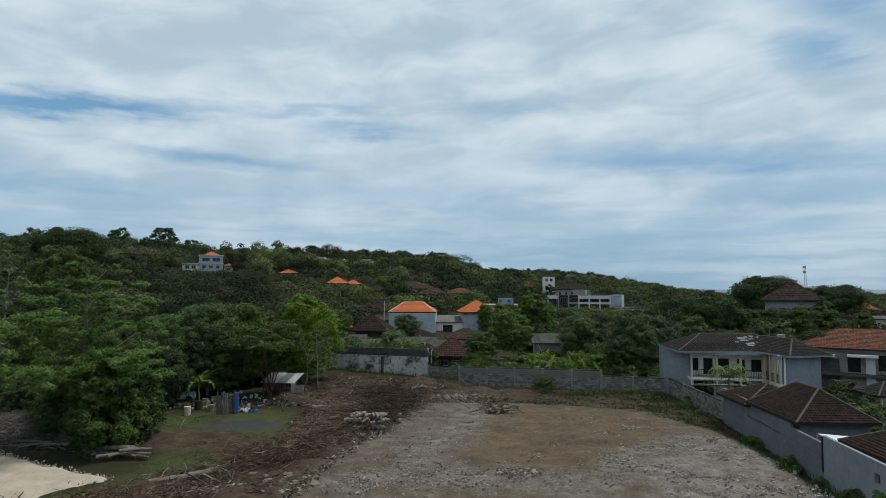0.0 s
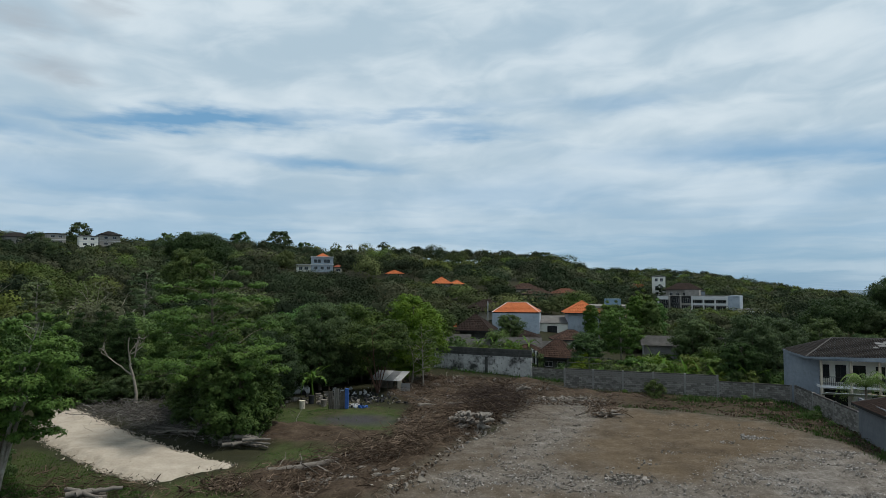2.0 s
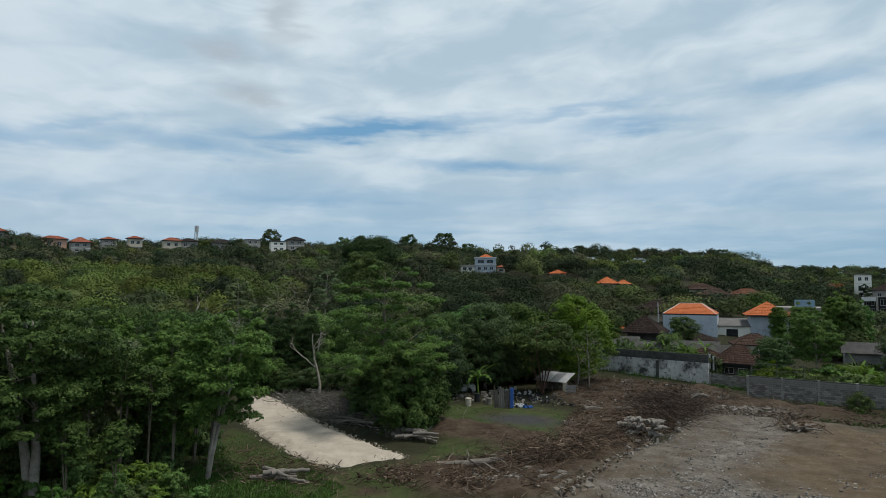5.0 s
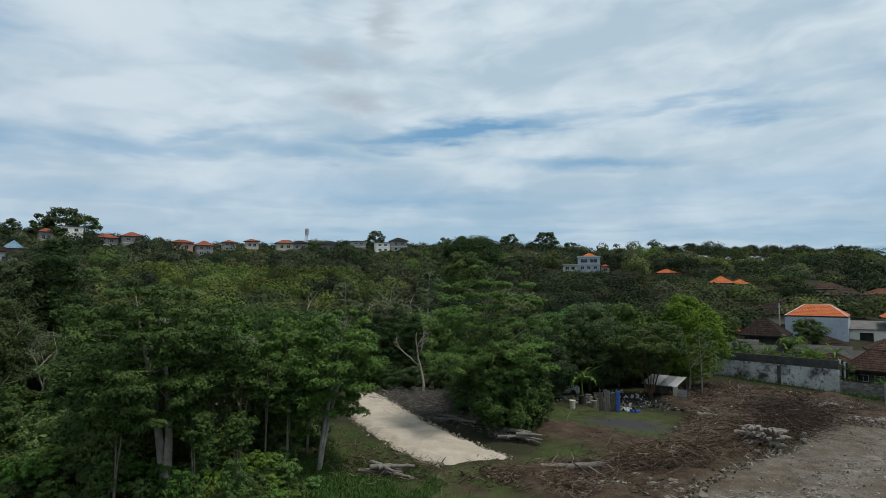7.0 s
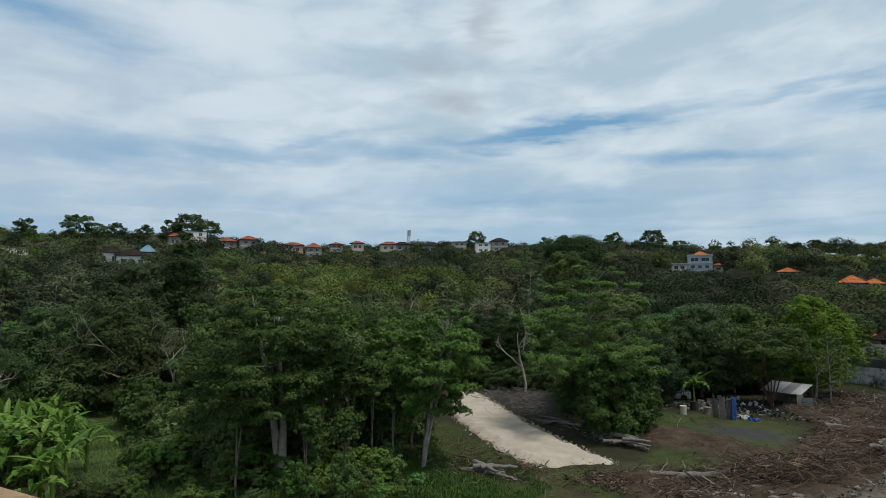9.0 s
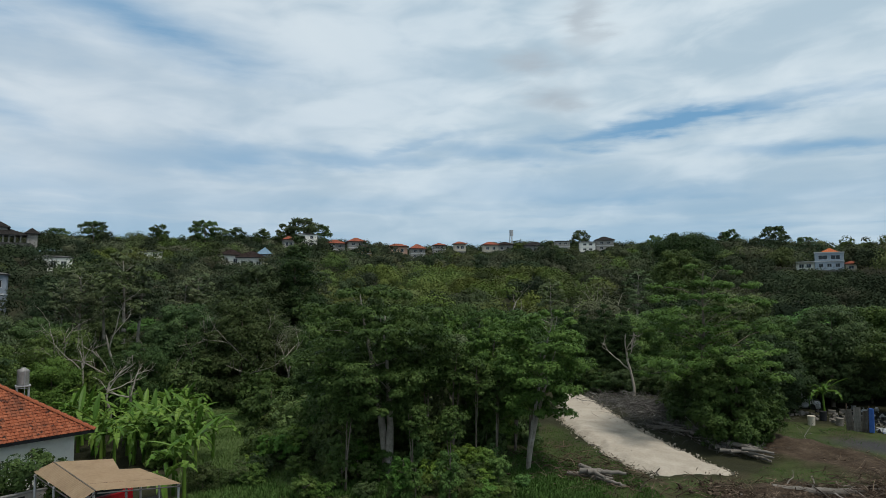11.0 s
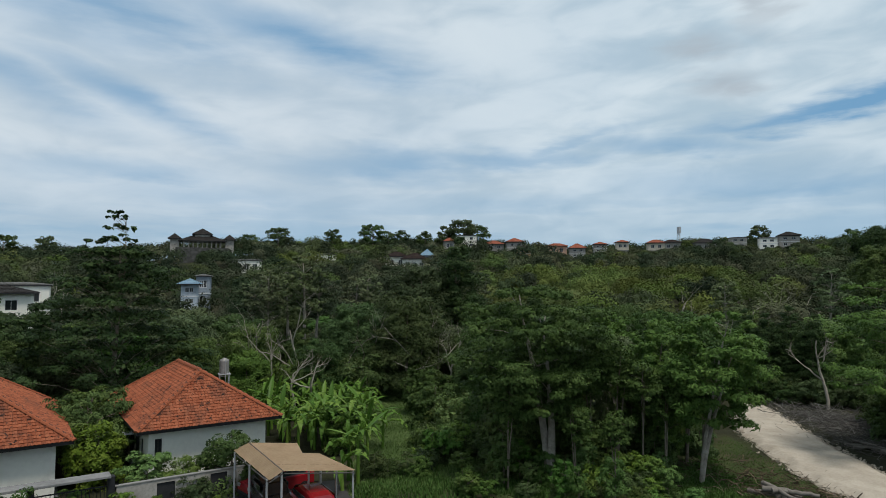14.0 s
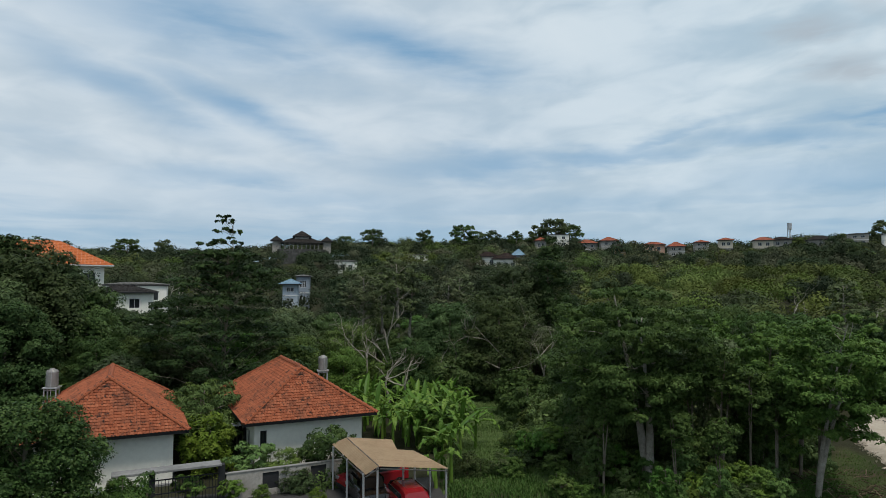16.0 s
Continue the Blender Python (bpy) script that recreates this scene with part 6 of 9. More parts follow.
def lot_walls():
    block_run("block_wall", (1.9, 73.2), (17.6, 70.1), 2.30, "grey concrete block wall with thin pilasters", 5)
    block_run("block_wall", (17.65, 70.05), (24.1, 68.3), 1.72, "lower grey concrete block wall joining the house", 2)
    block_run("block_wall", (24.4, 68.2), (24.15, 54.6), 1.75, "weathered block wall beside the grey house", 3)
    e = thing("concrete_wall", local_pose(-15.4, 84.9, math.degrees(math.atan2(-4.2, 13.4))), "tall stained concrete wall with a blackened panel joint", "wall", kind="structure")
    ln = 14.0
    for i in range(9):
        slab("panel", (i * ln / 9 + 0.008, 0, -0.4), ((i + 1) * ln / 9 - 0.008, 0.22, 2.55), PANEL, e)
    slab("band", (0, 0.02, 2.56), (ln, 0.24, 2.95), DARK_CONCRETE, e)
    slab("band", (0, 0.10, 2.96), (ln, 0.30, 3.50), DARK_CONCRETE, e, label="blackened upper concrete band")
    slab("joint", (7.6, -0.02, -0.3), (8.0, 0.1, 2.4), DARK_CONCRETE, e, label="soot-black vertical joint")
    block_run("low_wall", (-1.9, 80.6), (2.0, 78.4), 1.45, "low dark stone wall between the taller walls", 1)
    # grey rendered wall along the row of brown-roofed houses
    m = local_pose(24.0, 54.2, math.degrees(math.atan2(30.6 - 54.2, 21.3 - 24.0)), -0.05)
    g = thing("boundary_wall", m, "smooth grey rendered boundary wall with weed growth", "wall", kind="structure")
    part("wall", wall_mesh(5.8, 2.95, 0.2), GREY_WALL, g)
    part("wall", box((5.8, 0.0, 0.0), (17.6, 0.22, 1.75)), GREY_WALL, g)
    part("wall", box((5.8, 0.05, 1.75), (13.2, 0.25, 2.75)), GREY_WALL, g)
    slab("ledge", (5.85, -0.04, 1.72), (10.2, 0.05, 1.80), RIDGE_GREY, g)
    slab("ledge", (10.6, -0.04, 1.72), (11.4, 0.05, 1.80), RIDGE_GREY, g)
    part("wall", box((13.2, 0.05, 1.75), (17.6, 0.25, 2.5)), GREY_WALL, g)
    part("wall", wall_mesh(12.5, 3.0, 0.2, [(5.2, 5.7, 1.9, 2.4)]), PALE_BLUE, g, "pale blue-grey wall section").matrix_local = Matrix.Translation((17.6, 0.0, 0.0))
    slab("drainpipe", (17.5, -0.06, 0.9), (17.62, 0.0, 2.9), DARK_PAINT, g)


PALE_BLUE = material("pale_blue_render", ((0.16, 0.18, 0.20), (0.22, 0.24, 0.265), (0.28, 0.30, 0.32)), 0.3, 0.9, 0.15, 9.0, spots=[((0.11, 0.12, 0.13), 0.6, 0.55, 0.8)])
DARK_CONCRETE = material("sooty_concrete", ((0.035, 0.035, 0.034), (0.065, 0.065, 0.062), (0.12, 0.12, 0.115)), 0.8, 0.95, 0.3, 9.0)
lot_walls()


def brown_houses():
    for cx, cy, L, W, ridge, rise, ez, lab in ((25.35, 43.9, 7.5, 5.3, 2.9, 1.80, 2.85, "low house with dark brown tile roof and mortared ridges"), (25.95, 50.6, 5.6, 5.8, 0.4, 1.2, 2.55, "small dark brown tiled roof beside the boundary wall"),
                                               (26.2, 28.4, 13.6, 9.0, 4.6, 2.4, 2.95, "low house with dark brown tile roof at the lot's edge")):
        e = thing("house", Matrix.Translation((cx, cy, -0.8)) @ Matrix.Rotation(radians(87), 4, "Z"), lab, "house", "brown-roofed houses")
        body(e, L - 0.9, W - 0.9, ez + 0.8, GREY_WALL, holes={1: [(1.5, 2.7, 1.0, 2.2)], 0: [(1.5, 2.6, 1.0, 2.2)]})
        hip_roof(e, L, W, ridge, rise, ez + 0.85, BROWN_TILE, RIDGE_GREY, (0.20, 0.20), "run", DARK_PAINT, seed=int(cx * 3))
        CLEAR.append((cx, cy, 6))
    s = thing("awning", local_pose(22.9, 37.3, -6), "white sheet awning between the brown roofs", "awning")
    part("sheet", box((-0.5, -1.0, 2.62), (1.4, 1.0, 2.66), Matrix.Rotation(radians(4), 4, "Y")), TRIM_WHITE, s)
    for a, b in ((-0.4, -0.9), (1.3, -0.9), (-0.4, 0.9), (1.3, 0.9)):
        part("post", rod((a, b, -0.8), (a, b, 2.62), 0.04, 6), GALV, s)


brown_houses()


def grey_house():
    """The two-storey grey house with a balcony over the end of the block wall."""
    b = -0.85
    e = thing("grey_house", Matrix.Translation((0, 0, b)), "two-storey blue-grey house with dark tile roof and long balcony", "house")
    top = 5.85
    # left blank wall, upper rooms behind the balcony, right blank wing
    for x0, y0, x1, y1, mat, hs in ((24.6, 71.5, 26.1, 66.6, BLUE_WALL, []), (26.1, 68.2, 34.2, 66.6, WHITE_WALL, [(0.5, 1.5, 3.4, 4.75), (2.0, 2.95, 3.05, 4.75), (3.5, 4.6, 3.4, 4.75), (5.4, 6.2, 3.1, 4.7), (6.8, 7.8, 3.4, 4.7), (1.0, 3.0, 0.2, 2.3), (5.0, 6.5, 0.2, 2.3)]),
                                     (34.2, 66.6, 33.0, 61.0, WHITE_WALL, [(0.8, 1.7, 3.1, 4.75), (2.4, 3.3, 3.1, 4.75), (4.0, 5.0, 3.3, 4.7)]), (33.0, 61.0, 37.0, 61.6, BLUE_WALL, []), (37.0, 61.6, 38.5, 70.5, BLUE_WALL, [(1.5, 2.6, 3.4, 4.7)]), (38.5, 70.5, 24.6, 71.5, BLUE_WALL, [])):
        d = Vector((x1 - x0, y1 - y0, 0))
        m = local_pose(x0, y0, math.degrees(math.atan2(d.y, d.x)))
        w = part("wall", wall_mesh(d.length - 0.02, top, 0.2, hs), mat, e)
        w.matrix_local = m
        for q in hs:
            window(e, m, *q, DARK_PAINT, 1, None, "door" if q[2] < 3.2 and q[3] > 4 else "window")
    floor_pts = [(25.9, 66.0), (33.2, 64.6), (32.6, 60.9), (33.2, 60.9), (34.3, 66.7), (26.1, 68.2)]
    bm = bmesh.new()
    lo = [bm.verts.new((x, y, 2.75)) for x, y in floor_pts]
    hi = [bm.verts.new((x, y, 2.98)) for x, y in floor_pts]
    bm.faces.new(lo[::-1])
    bm.faces.new(hi)
    for i in range(len(lo)):
        j = (i + 1) % len(lo)
        bm.faces.new((lo[i], lo[j], hi[j], hi[i]))
    part("balcony_floor", bm, TRIM_WHITE, e)
    line = [Vector((25.95, 66.1, 0)), Vector((33.1, 64.7, 0)), Vector((32.75, 61.0, 0))]
    for a, c in zip(line, line[1:]):
        n = int((c - a).length / 0.16)
        rail = part("railing", rod(a + Vector((0, 0, 3.8)), c + Vector((0, 0, 3.8)), 0.03, 6), DARK_PAINT, e)
        for i in range(n + 1):
            p = a.lerp(c, i / n)
            part("baluster", box((p.x - 0.012, p.y - 0.012, 2.98), (p.x + 0.012, p.y + 0.012, 3.8)), DARK_PAINT, rail)
        for k in (0.02, 0.36, 0.68, 0.98):
            p = a.lerp(c, k)
            part("column", box((p.x - 0.10, p.y - 0.10, -0.2), (p.x + 0.10, p.y + 0.10, 5.6), None, 0.02), CREAM_WALL, e)
    fas = [((25.2, 65.6), (33.4, 64.0)), ((33.4, 64.0), (32.4, 60.6))]
    for (x0, y0), (x1, y1) in fas:
        d = Vector((x1 - x0, y1 - y0, 0))
        f = part("eave_band", box((0, -0.1, 0), (d.length, 0.15, 0.34)), BLUE_WALL, e)
        f.matrix_local = local_pose(x0, y0, math.degrees(math.atan2(d.y, d.x)), 5.42)
    s = part("lower_awning", box((-2.4, -1.4, 0), (2.4, 1.2, 0.06), Matrix.Rotation(radians(-12), 4, "X")), TRIM_WHITE, e, "white sloping sheet awning")
    s.matrix_local = local_pose(28.3, 65.0, -10, 2.25)
    t = part("lower_awning", box((-2.2, -1.5, 0), (2.2, 1.0, 0.06), Matrix.Rotation(radians(-12), 4, "X")), TAN_SHEET, e, "tan sheet awning under the balcony")
    t.matrix_local = local_pose(31.6, 62.9, -60, 2.25)
    hip_roof(e, 12.6, 7.4, 5.6, 1.55, 5.78, GREY_TILE, RIDGE_GREY, (0.24, 0.24), "run", BLUE_WALL, m=local_pose(30.9, 68.3, -4), seed=8)
    hip_roof(e, 9.2, 4.8, 4.4, 1.40, 5.80, GREY_TILE, RIDGE_GREY, (0.24, 0.24), "run", BLUE_WALL, m=local_pose(34.5, 65.0, -78), seed=9)
    rng = random.Random(5)
    for k in range(26):
        px, py = 1.5 + rng.gauss(0, 0.62), -1.7 + rng.uniform(-1.0, 1.0)
        patch = part("mortared_tile", box((-0.17, -0.12, 0), (rng.uniform(0.1, 0.3), 0.14, 0.03)), CONCRETE, e, "tile smeared with pale grey mortar")
        patch.matrix_local = local_pose(30.9, 68.3, -4) @ Matrix.Translation((px, py, 5.88 + 1.55 * (1 + py / 3.7))) @ Matrix.Rotation(radians(22.7), 4, "X")
    chim = slab("roof_tank", (-0.32, -0.32, 0.0), (0.32, 0.32, 0.62), CREAM_GREY, e, bevel=0.05)
    chim.matrix_local = local_pose(36.4, 67.6, 0, 6.7)
    CLEAR.append((31, 67, 9))


grey_house()


def rust_roof_house():
    b = -1.55
    x, y = 51.2, 77.0
    e = thing("villa", local_pose(x, y, -33, b), "two-storey villa with weathered rust-coloured tile roof", "house")
    L, W, h = 12.0, 8.0, 5.9
    body(e, L, W, h, CREAM_GREY, holes={0: [(1.2, 2.2, 3.2, 5.2), (4.6, 5.9, 3.1, 5.3), (7.6, 8.8, 3.4, 5.2), (9.8, 11.2, 3.4, 5.0), (1.5, 3.0, 0.2, 2.3), (7.6, 9.4, 0.2, 2.3)], 3: [(3, 4.2, 3.4, 4.8)]}, frame_mat=DARK_PAINT)
    slab("storey_slab", (-L / 2 - 0.3, -W / 2 - 1.6, 2.8), (L / 2 + 0.3, W / 2, 3.02), RIDGE_GREY, e)
    for i, (x0, x1, z) in enumerate(((-5.9, -2.6, 5.15), (-1.4, 1.6, 5.25), (2.6, 6.2, 5.35))):
        slab("canopy", (x0, -W / 2 - 1.5, z - 0.28), (x1, -W / 2 - 0.05, z), TRIM_WHITE, e, label="white flat canopy slab", bevel=0.02)
    slab("stone_panel", (-4.6, -W / 2 - 0.35, 0.0), (-2.2, -W / 2 - 0.02, 4.6), DARK_CONCRETE, e, label="dark stone feature panel")
    slab("white_pier", (0.4, -W / 2 - 0.5, 0.0), (1.3, -W / 2 - 0.02, 5.0), TRIM_WHITE, e)
    for i in range(22):
        part("baluster", box((1.5 + i * 0.2, -W / 2 - 1.5, 3.02), (1.53 + i * 0.2, -W / 2 - 1.47, 3.9)), DARK_PAINT, e)
    slab("handrail", (1.4, -W / 2 - 1.52, 3.9), (6.2, -W / 2 - 1.45, 3.96), DARK_PAINT, e)
    hip_roof(e, L + 1.8, W + 1.8, 4.6, 2.1, h, RUST_TILE, BROWN_TILE, (0.3, 0.34), "run", DARK_PAINT, seed=12)
    g = thing("gazebo", local_pose(40.3, 57.6, 0, -0.8), "small gazebo with pale-ridged tile roof on posts", "gazebo")
    for a in (-1.1, 1.1):
        for c in (-1.1, 1.1):
            part("post", box((a - 0.09, c - 0.09, 0), (a + 0.09, c + 0.09, 2.7)), TRIM_WHITE, g)
    hip_roof(g, 3.6, 3.6, 0.0, 1.0, 2.7, GREY_TILE, RIDGE_GREY, (0.3, 0.32), "run", DARK_PAINT, seed=4)
    slab("floor", (-1.4, -1.4, -0.3), (1.4, 1.4, 0.15), CONCRETE, g)
    CLEAR.append((x, y, 10))
    CLEAR.append((40.3, 57.6, 3))


rust_roof_house()


# ---- the quarter behind the walls ----
SHINGLE = material("brown_shingle", ((0.034, 0.020, 0.015), (0.058, 0.034, 0.025), (0.088, 0.054, 0.041)), 0.6, 0.9, 0.2, 20.0, island=0.4)
SKY_WALL = material("pale_blue_paint", ((0.28, 0.33, 0.39), (0.37, 0.425, 0.485), (0.45, 0.505, 0.56)), 0.4, 0.85, 0.1, 9.0, spots=[((0.15, 0.165, 0.18), 0.6, 0.56, 0.8)])


def town():
    # orange-roofed grey houses
    simple_house(-5.6, 118.5, -2, 8.6, 6.6, 6.85, 1.75, SKY_WALL, NEW_TILE, TRIM_WHITE, "pale blue-grey house with bright orange roof and white ridges", 0.05, 3.6, wins=3, sides=(1, 3), tile=(0.45, 0.45), base=0.0)
    simple_house(6.4, 120.0, 4, 5.6, 5.2, 6.75, 2.2, SKY_WALL, NEW_TILE, NEW_TILE, "blue-grey house with steep orange pyramid roof", 0.7, 0.0, wins=2, sides=(3,), tile=(0.45, 0.45), base=0.0)
    f = thing("flat_house", local_pose(1.4, 121, 0), "white house with grey sheet roof between orange roofs", "house")
    body(f, 7.6, 6.0, 5.0, WHITE_WALL, holes={0: [(2.4, 4.2, 3.0, 4.4)]}, frame_mat=DARK_PAINT)
    part("roof", box((-4.4, -3.4, 0), (4.4, 3.4, 0.12), Matrix.Translation((0, 0, 5.4)) @ Matrix.Rotation(radians(9), 4, "X")), SHEET, f)
    CLEAR.append((1.4, 121, 4))
    simple_house(-12.6, 132.0, 10, 8.0, 6.5, 6.5, 2.3, CREAM_WALL, BROWN_TILE, BROWN_TILE, "cream house with broad dark brown tile roof", 1.0, wins=4, sides=(0, 1), tile=(0.5, 0.5), base=0.0)
    simple_house(-11.8, 104.0, -6, 4.4, 4.4, 4.4, 2.5, DARK_CONCRETE, BROWN_TILE, BROWN_TILE, "pavilion with dark brown pyramid roof", 1.0, 0.4, wins=2, sides=(0,), tile=(0.45, 0.45), base=0.0)
    simple_house(-5.6, 108.0, 0, 8.0, 5.0, 3.0, 1.2, DARK_CONCRETE, BROWN_TILE, BROWN_TILE, "low house with dark crested tile roof", 0.5, wins=3, sides=(0,), tile=(0.45, 0.45), base=0.0)
    simple_house(1.4, 89.0, -14, 4.6, 3.6, 1.9, 2.2, DARK_CONCRETE, SHINGLE, BROWN_TILE, "small pavilion with brown shingle roof behind the wall", 0.7, wins=2, sides=(0, 3), tile=(0.36, 0.36), base=0.0)
    simple_house(-2.8, 91.5, 4, 4.0, 3.2, 2.2, 1.0, OCHRE_WALL, SHINGLE, BROWN_TILE, "little outbuilding with reddish brown roof behind the wall", 0.5, wins=1, sides=(0,), tile=(0.36, 0.36), base=0.0)
    simple_house(3.6, 100.0, 8, 5.0, 4.0, 3.4, 1.4, WHITE_WALL, SHINGLE, BROWN_TILE, "white-walled house with brown crested roof", 0.6, wins=2, sides=(0,), tile=(0.4, 0.4), base=0.0)
    # sheet-roofed sheds
    for cx, cy, turn, L, W, h, lab in ((-16.0, 96.0, 6, 8.0, 6.0, 3.0, "shed with faded grey sheet roof behind the wall"), (-11.0, 93.0, -8, 5.0, 4.5, 2.6, "small shed with pale grey sheet roof"), (-4.2, 97.0, 0, 6.0, 4.0, 2.6, "low shed with rusty sheet roof"),
                                        (16.1, 97.5, -6, 4.0, 5.0, 3.1, "long shed with grey corrugated roof among trees"), (26.2, 97.0, -6, 3.2, 5.0, 3.0, "shed with pale corrugated roof among trees"), (20.6, 100, -6, 3.4, 5, 2.7, "shed with grey corrugated roof behind the trees"), (-0.8, 96.0, 3, 4.0, 3.0, 2.2, "lean-to with grey flat roof behind the wall")):
        e = thing("shed", local_pose(cx, cy, turn), lab, "shed", "sheet-roofed sheds")
        body(e, L, W, h, CONCRETE, holes={0: [(L * 0.2, L * 0.35, 1.0, 2.0), (L * 0.6, L * 0.75, 1.0, 2.0)]})
        for s in (-1, 1):
            bm = bmesh.new()
            n = int(L / 0.35)
            rr = [[bm.verts.new((-L / 2 - 0.4 + (L + 0.8) * i / n, y_, z_ + (0.03 if i % 2 else 0))) for y_, z_ in ((0, h + 1.25), (s * (W / 2 + 0.5), h + 0.02))] for i in range(n + 1)]
            for a, b in zip(rr, rr[1:]):
                bm.faces.new((a[0], b[0], b[1], a[1]))
            bmesh.ops.solidify(bm, geom=bm.faces[:], thickness=0.03)
            part("roof_sheet", bm, SHEET, e)
        for s in (-1, 1):
            bm = bmesh.new()
            g = [bm.verts.new(p) for p in ((s * L / 2, -W / 2, h), (s * L / 2, W / 2, h), (s * L / 2, 0, h + 1.15))]
            r = bmesh.ops.extrude_face_region(bm, geom=[bm.faces.new(g)])
            bmesh.ops.translate(bm, vec=(-s * 0.15, 0, 0), verts=[v for v in r["geom"] if isinstance(v, bmesh.types.BMVert)])
            part("gable", bm, CREAM_GREY, e)
        CLEAR.append((cx, cy, max(L, W) * 0.55))
    # ochre flat-roofed building behind
    e = thing("flat_house", local_pose(12.4, 133, 0), "ochre flat-roofed building with grey roof parapet", "house")
    body(e, 8.5, 8.0, 7.4, OCHRE_WALL, holes={0: windows_row(8.5, 3, 1.2, 4.4, 5.8)})
    slab("parapet", (-4.5, -4.2, 7.4), (4.5, 4.2, 7.9), CREAM_GREY, e)
    slab("stair_head", (-0.6, -1.5, 7.9), (2.4, 1.5, 9.2), BLUE_ROOF, e)
    CLEAR.append((12.4, 133, 6))
    # three-storey terrace of white-framed bays
    e = thing("terrace_block", local_pose(42.2, 250.0, -20, -0.8), "three-storey dark terrace block with white framed bays", "apartment block")
    L, W, h = 24.0, 14.0, 9.0
    holes = [(i * 4.0 + 0.8, i * 4.0 + 3.2, k * 2.95 + 0.5, k * 2.95 + 2.5) for i in range(6) for k in range(3)]
    m = Matrix.Identity(4)
    body(e, L, W, h, DARK_PAINT, holes={0: holes}, frame_mat=TRIM_WHITE, bars=2, m=local_pose(L / 2, W / 2, 0))
    for i in range(7):
        slab("bay_fin", (i * 4.0 - 0.25, -1.0, 0), (i * 4.0 + 0.25, -0.02, h + 0.2), TRIM_WHITE if i in (0, 3, 4, 5, 6) else CREAM_GREY, e)
    for i in (0, 3, 4, 5):
        slab("bay_head", (i * 4.0 + 0.26, -1.0, h - 1.2), (i * 4.0 + 3.74, -0.02, h + 0.1), TRIM_WHITE, e)
    slab("end_wall", (L + 0.27, -0.8, 0), (L + 4.2, W, h + 0.3), SKY_WALL, e, label="pale blue-grey blank end wall")
    for i in (2, 3, 4, 5):
        for k in (1, 2):
            slab("balcony", (i * 4.0 + 0.26, -1.0, k * 2.95 - 0.15), (i * 4.0 + 3.74, -0.85, k * 2.95 + 0.65), TRIM_WHITE if i > 2 else CREAM_GREY, e, label="white balcony front")
    slab("roof_slab", (-0.2, -0.3, h), (L, W, h + 0.25), DARK_CONCRETE, e)
    slab("roof_room", (9.0, 4.0, h + 0.25), (14.0, 9.0, h + 2.4), CREAM_GREY, e)
    CLEAR.append((56, 247, 17))
    # buildings and roofs further in the town
    for az, d, L, W, h, rise, wall, roof, lab, st in ((-9.6, 330, 6, 7, 14.8, 0.4, WHITE_WALL, SHEET, "tall white building in the town", 4), (-11.6, 310, 15, 10, 9.6, 3.0, CREAM_GREY, BROWN_TILE, "large hall with dark brown roof", 2), (-12.6, 300, 7, 6, 9.5, 0.4, BLUE_WALL, SHEET, "pale block beside the large hall", 2),
                                                    (-7.6, 335, 9, 7, 4, 0.4, WHITE_WALL, SHEET, "long white building in the town", 2), (-29.2, 128, 8.6, 8.0, 9.4, 3.1, BLUE_WALL, BROWN_TILE, "villa with tall dark brown hipped roof among trees", 2), (-33.7, 200, 9, 7, 5.5, 2.0, CREAM_WALL, RED_TILE, "house with red tile roof by the sea", 2),
                                                    (-35.0, 140, 7, 7, 6.0, 0.4, CREAM_WALL, SHEET, "cream flat-roofed house among trees", 2), (2.0, 166, 7, 5, 3.4, 1.4, CREAM_WALL, SHINGLE, "low house with dark brown roof on the slope", 1), (-1.6, 170, 7, 5, 3, 1.3, PINK_WALL, RUST_TILE, "low house with faded rust roof on the slope", 1),
                                                    (9.6, 170, 4.6, 4.6, 3.4, 1.8, CREAM_WALL, NEW_TILE, "house with bright orange hipped roof among trees", 2), (13.9, 190, 4.5, 4.5, 3.0, 1.2, CREAM_WALL, NEW_TILE, "house with orange roof below the hillside", 1), (8.2, 172, 3, 3, 3.2, 1.2, CREAM_WALL, NEW_TILE, "outbuilding with orange roof among trees", 1),
                                                    (0.9, 152, 6, 5, 3.6, 1.5, PINK_WALL, SHINGLE, "house with dull brown roof among trees", 1), (-17.0, 210, 9, 7, 5, 0.3, WHITE_WALL, SHEET, "white sheet-roofed building among trees", 1)):
        x, y = polar(az, d)
        if d > 140:
            SCREENS.append((az, d, math.degrees(math.atan2(ground_z(x, y) + h * 0.8 - H, d))))
        simple_house(x, y, az + 3, L, W, h, rise, wall, roof, roof if roof is not SHEET else CONCRETE, lab, 0.7 if rise > 0.6 else 0.25, storeys=st, wins=max(2, int(L / 3)), sides=(0,), tile=(0.8, 0.7), base=ground_z(x, y) - 0.2)
    s = thing("cloth_screen", local_pose(-2.1, 84.6, -30), "black and white striped cloth hung at the wall's end", "cloth")
    part("pole", rod((0, 0, -0.1), (0, 0, 3.4), 0.05, 6), GALV, s)
    for i, mt in enumerate((TRIM_WHITE, DARK_PAINT, TRIM_WHITE, DARK_PAINT)):
        slab("stripe", (0.06 + i * 0.24, -0.02 - 0.03 * (i % 2), 1.0 - 0.15 * i), (0.29 + i * 0.24, 0.03, 3.3 - 0.1 * i), mt, s, bevel=0.01)
    w = thing("wire_frame", local_pose(2.3, 73.8, -11), "thin rusty pipe frame standing behind the block wall", "frame")
    for a in (0, 2.4, 4.8):
        part("upright", rod((a, 0, -0.1), (a, 0, 3.6), 0.035, 6), RIDGE_GREY, w)
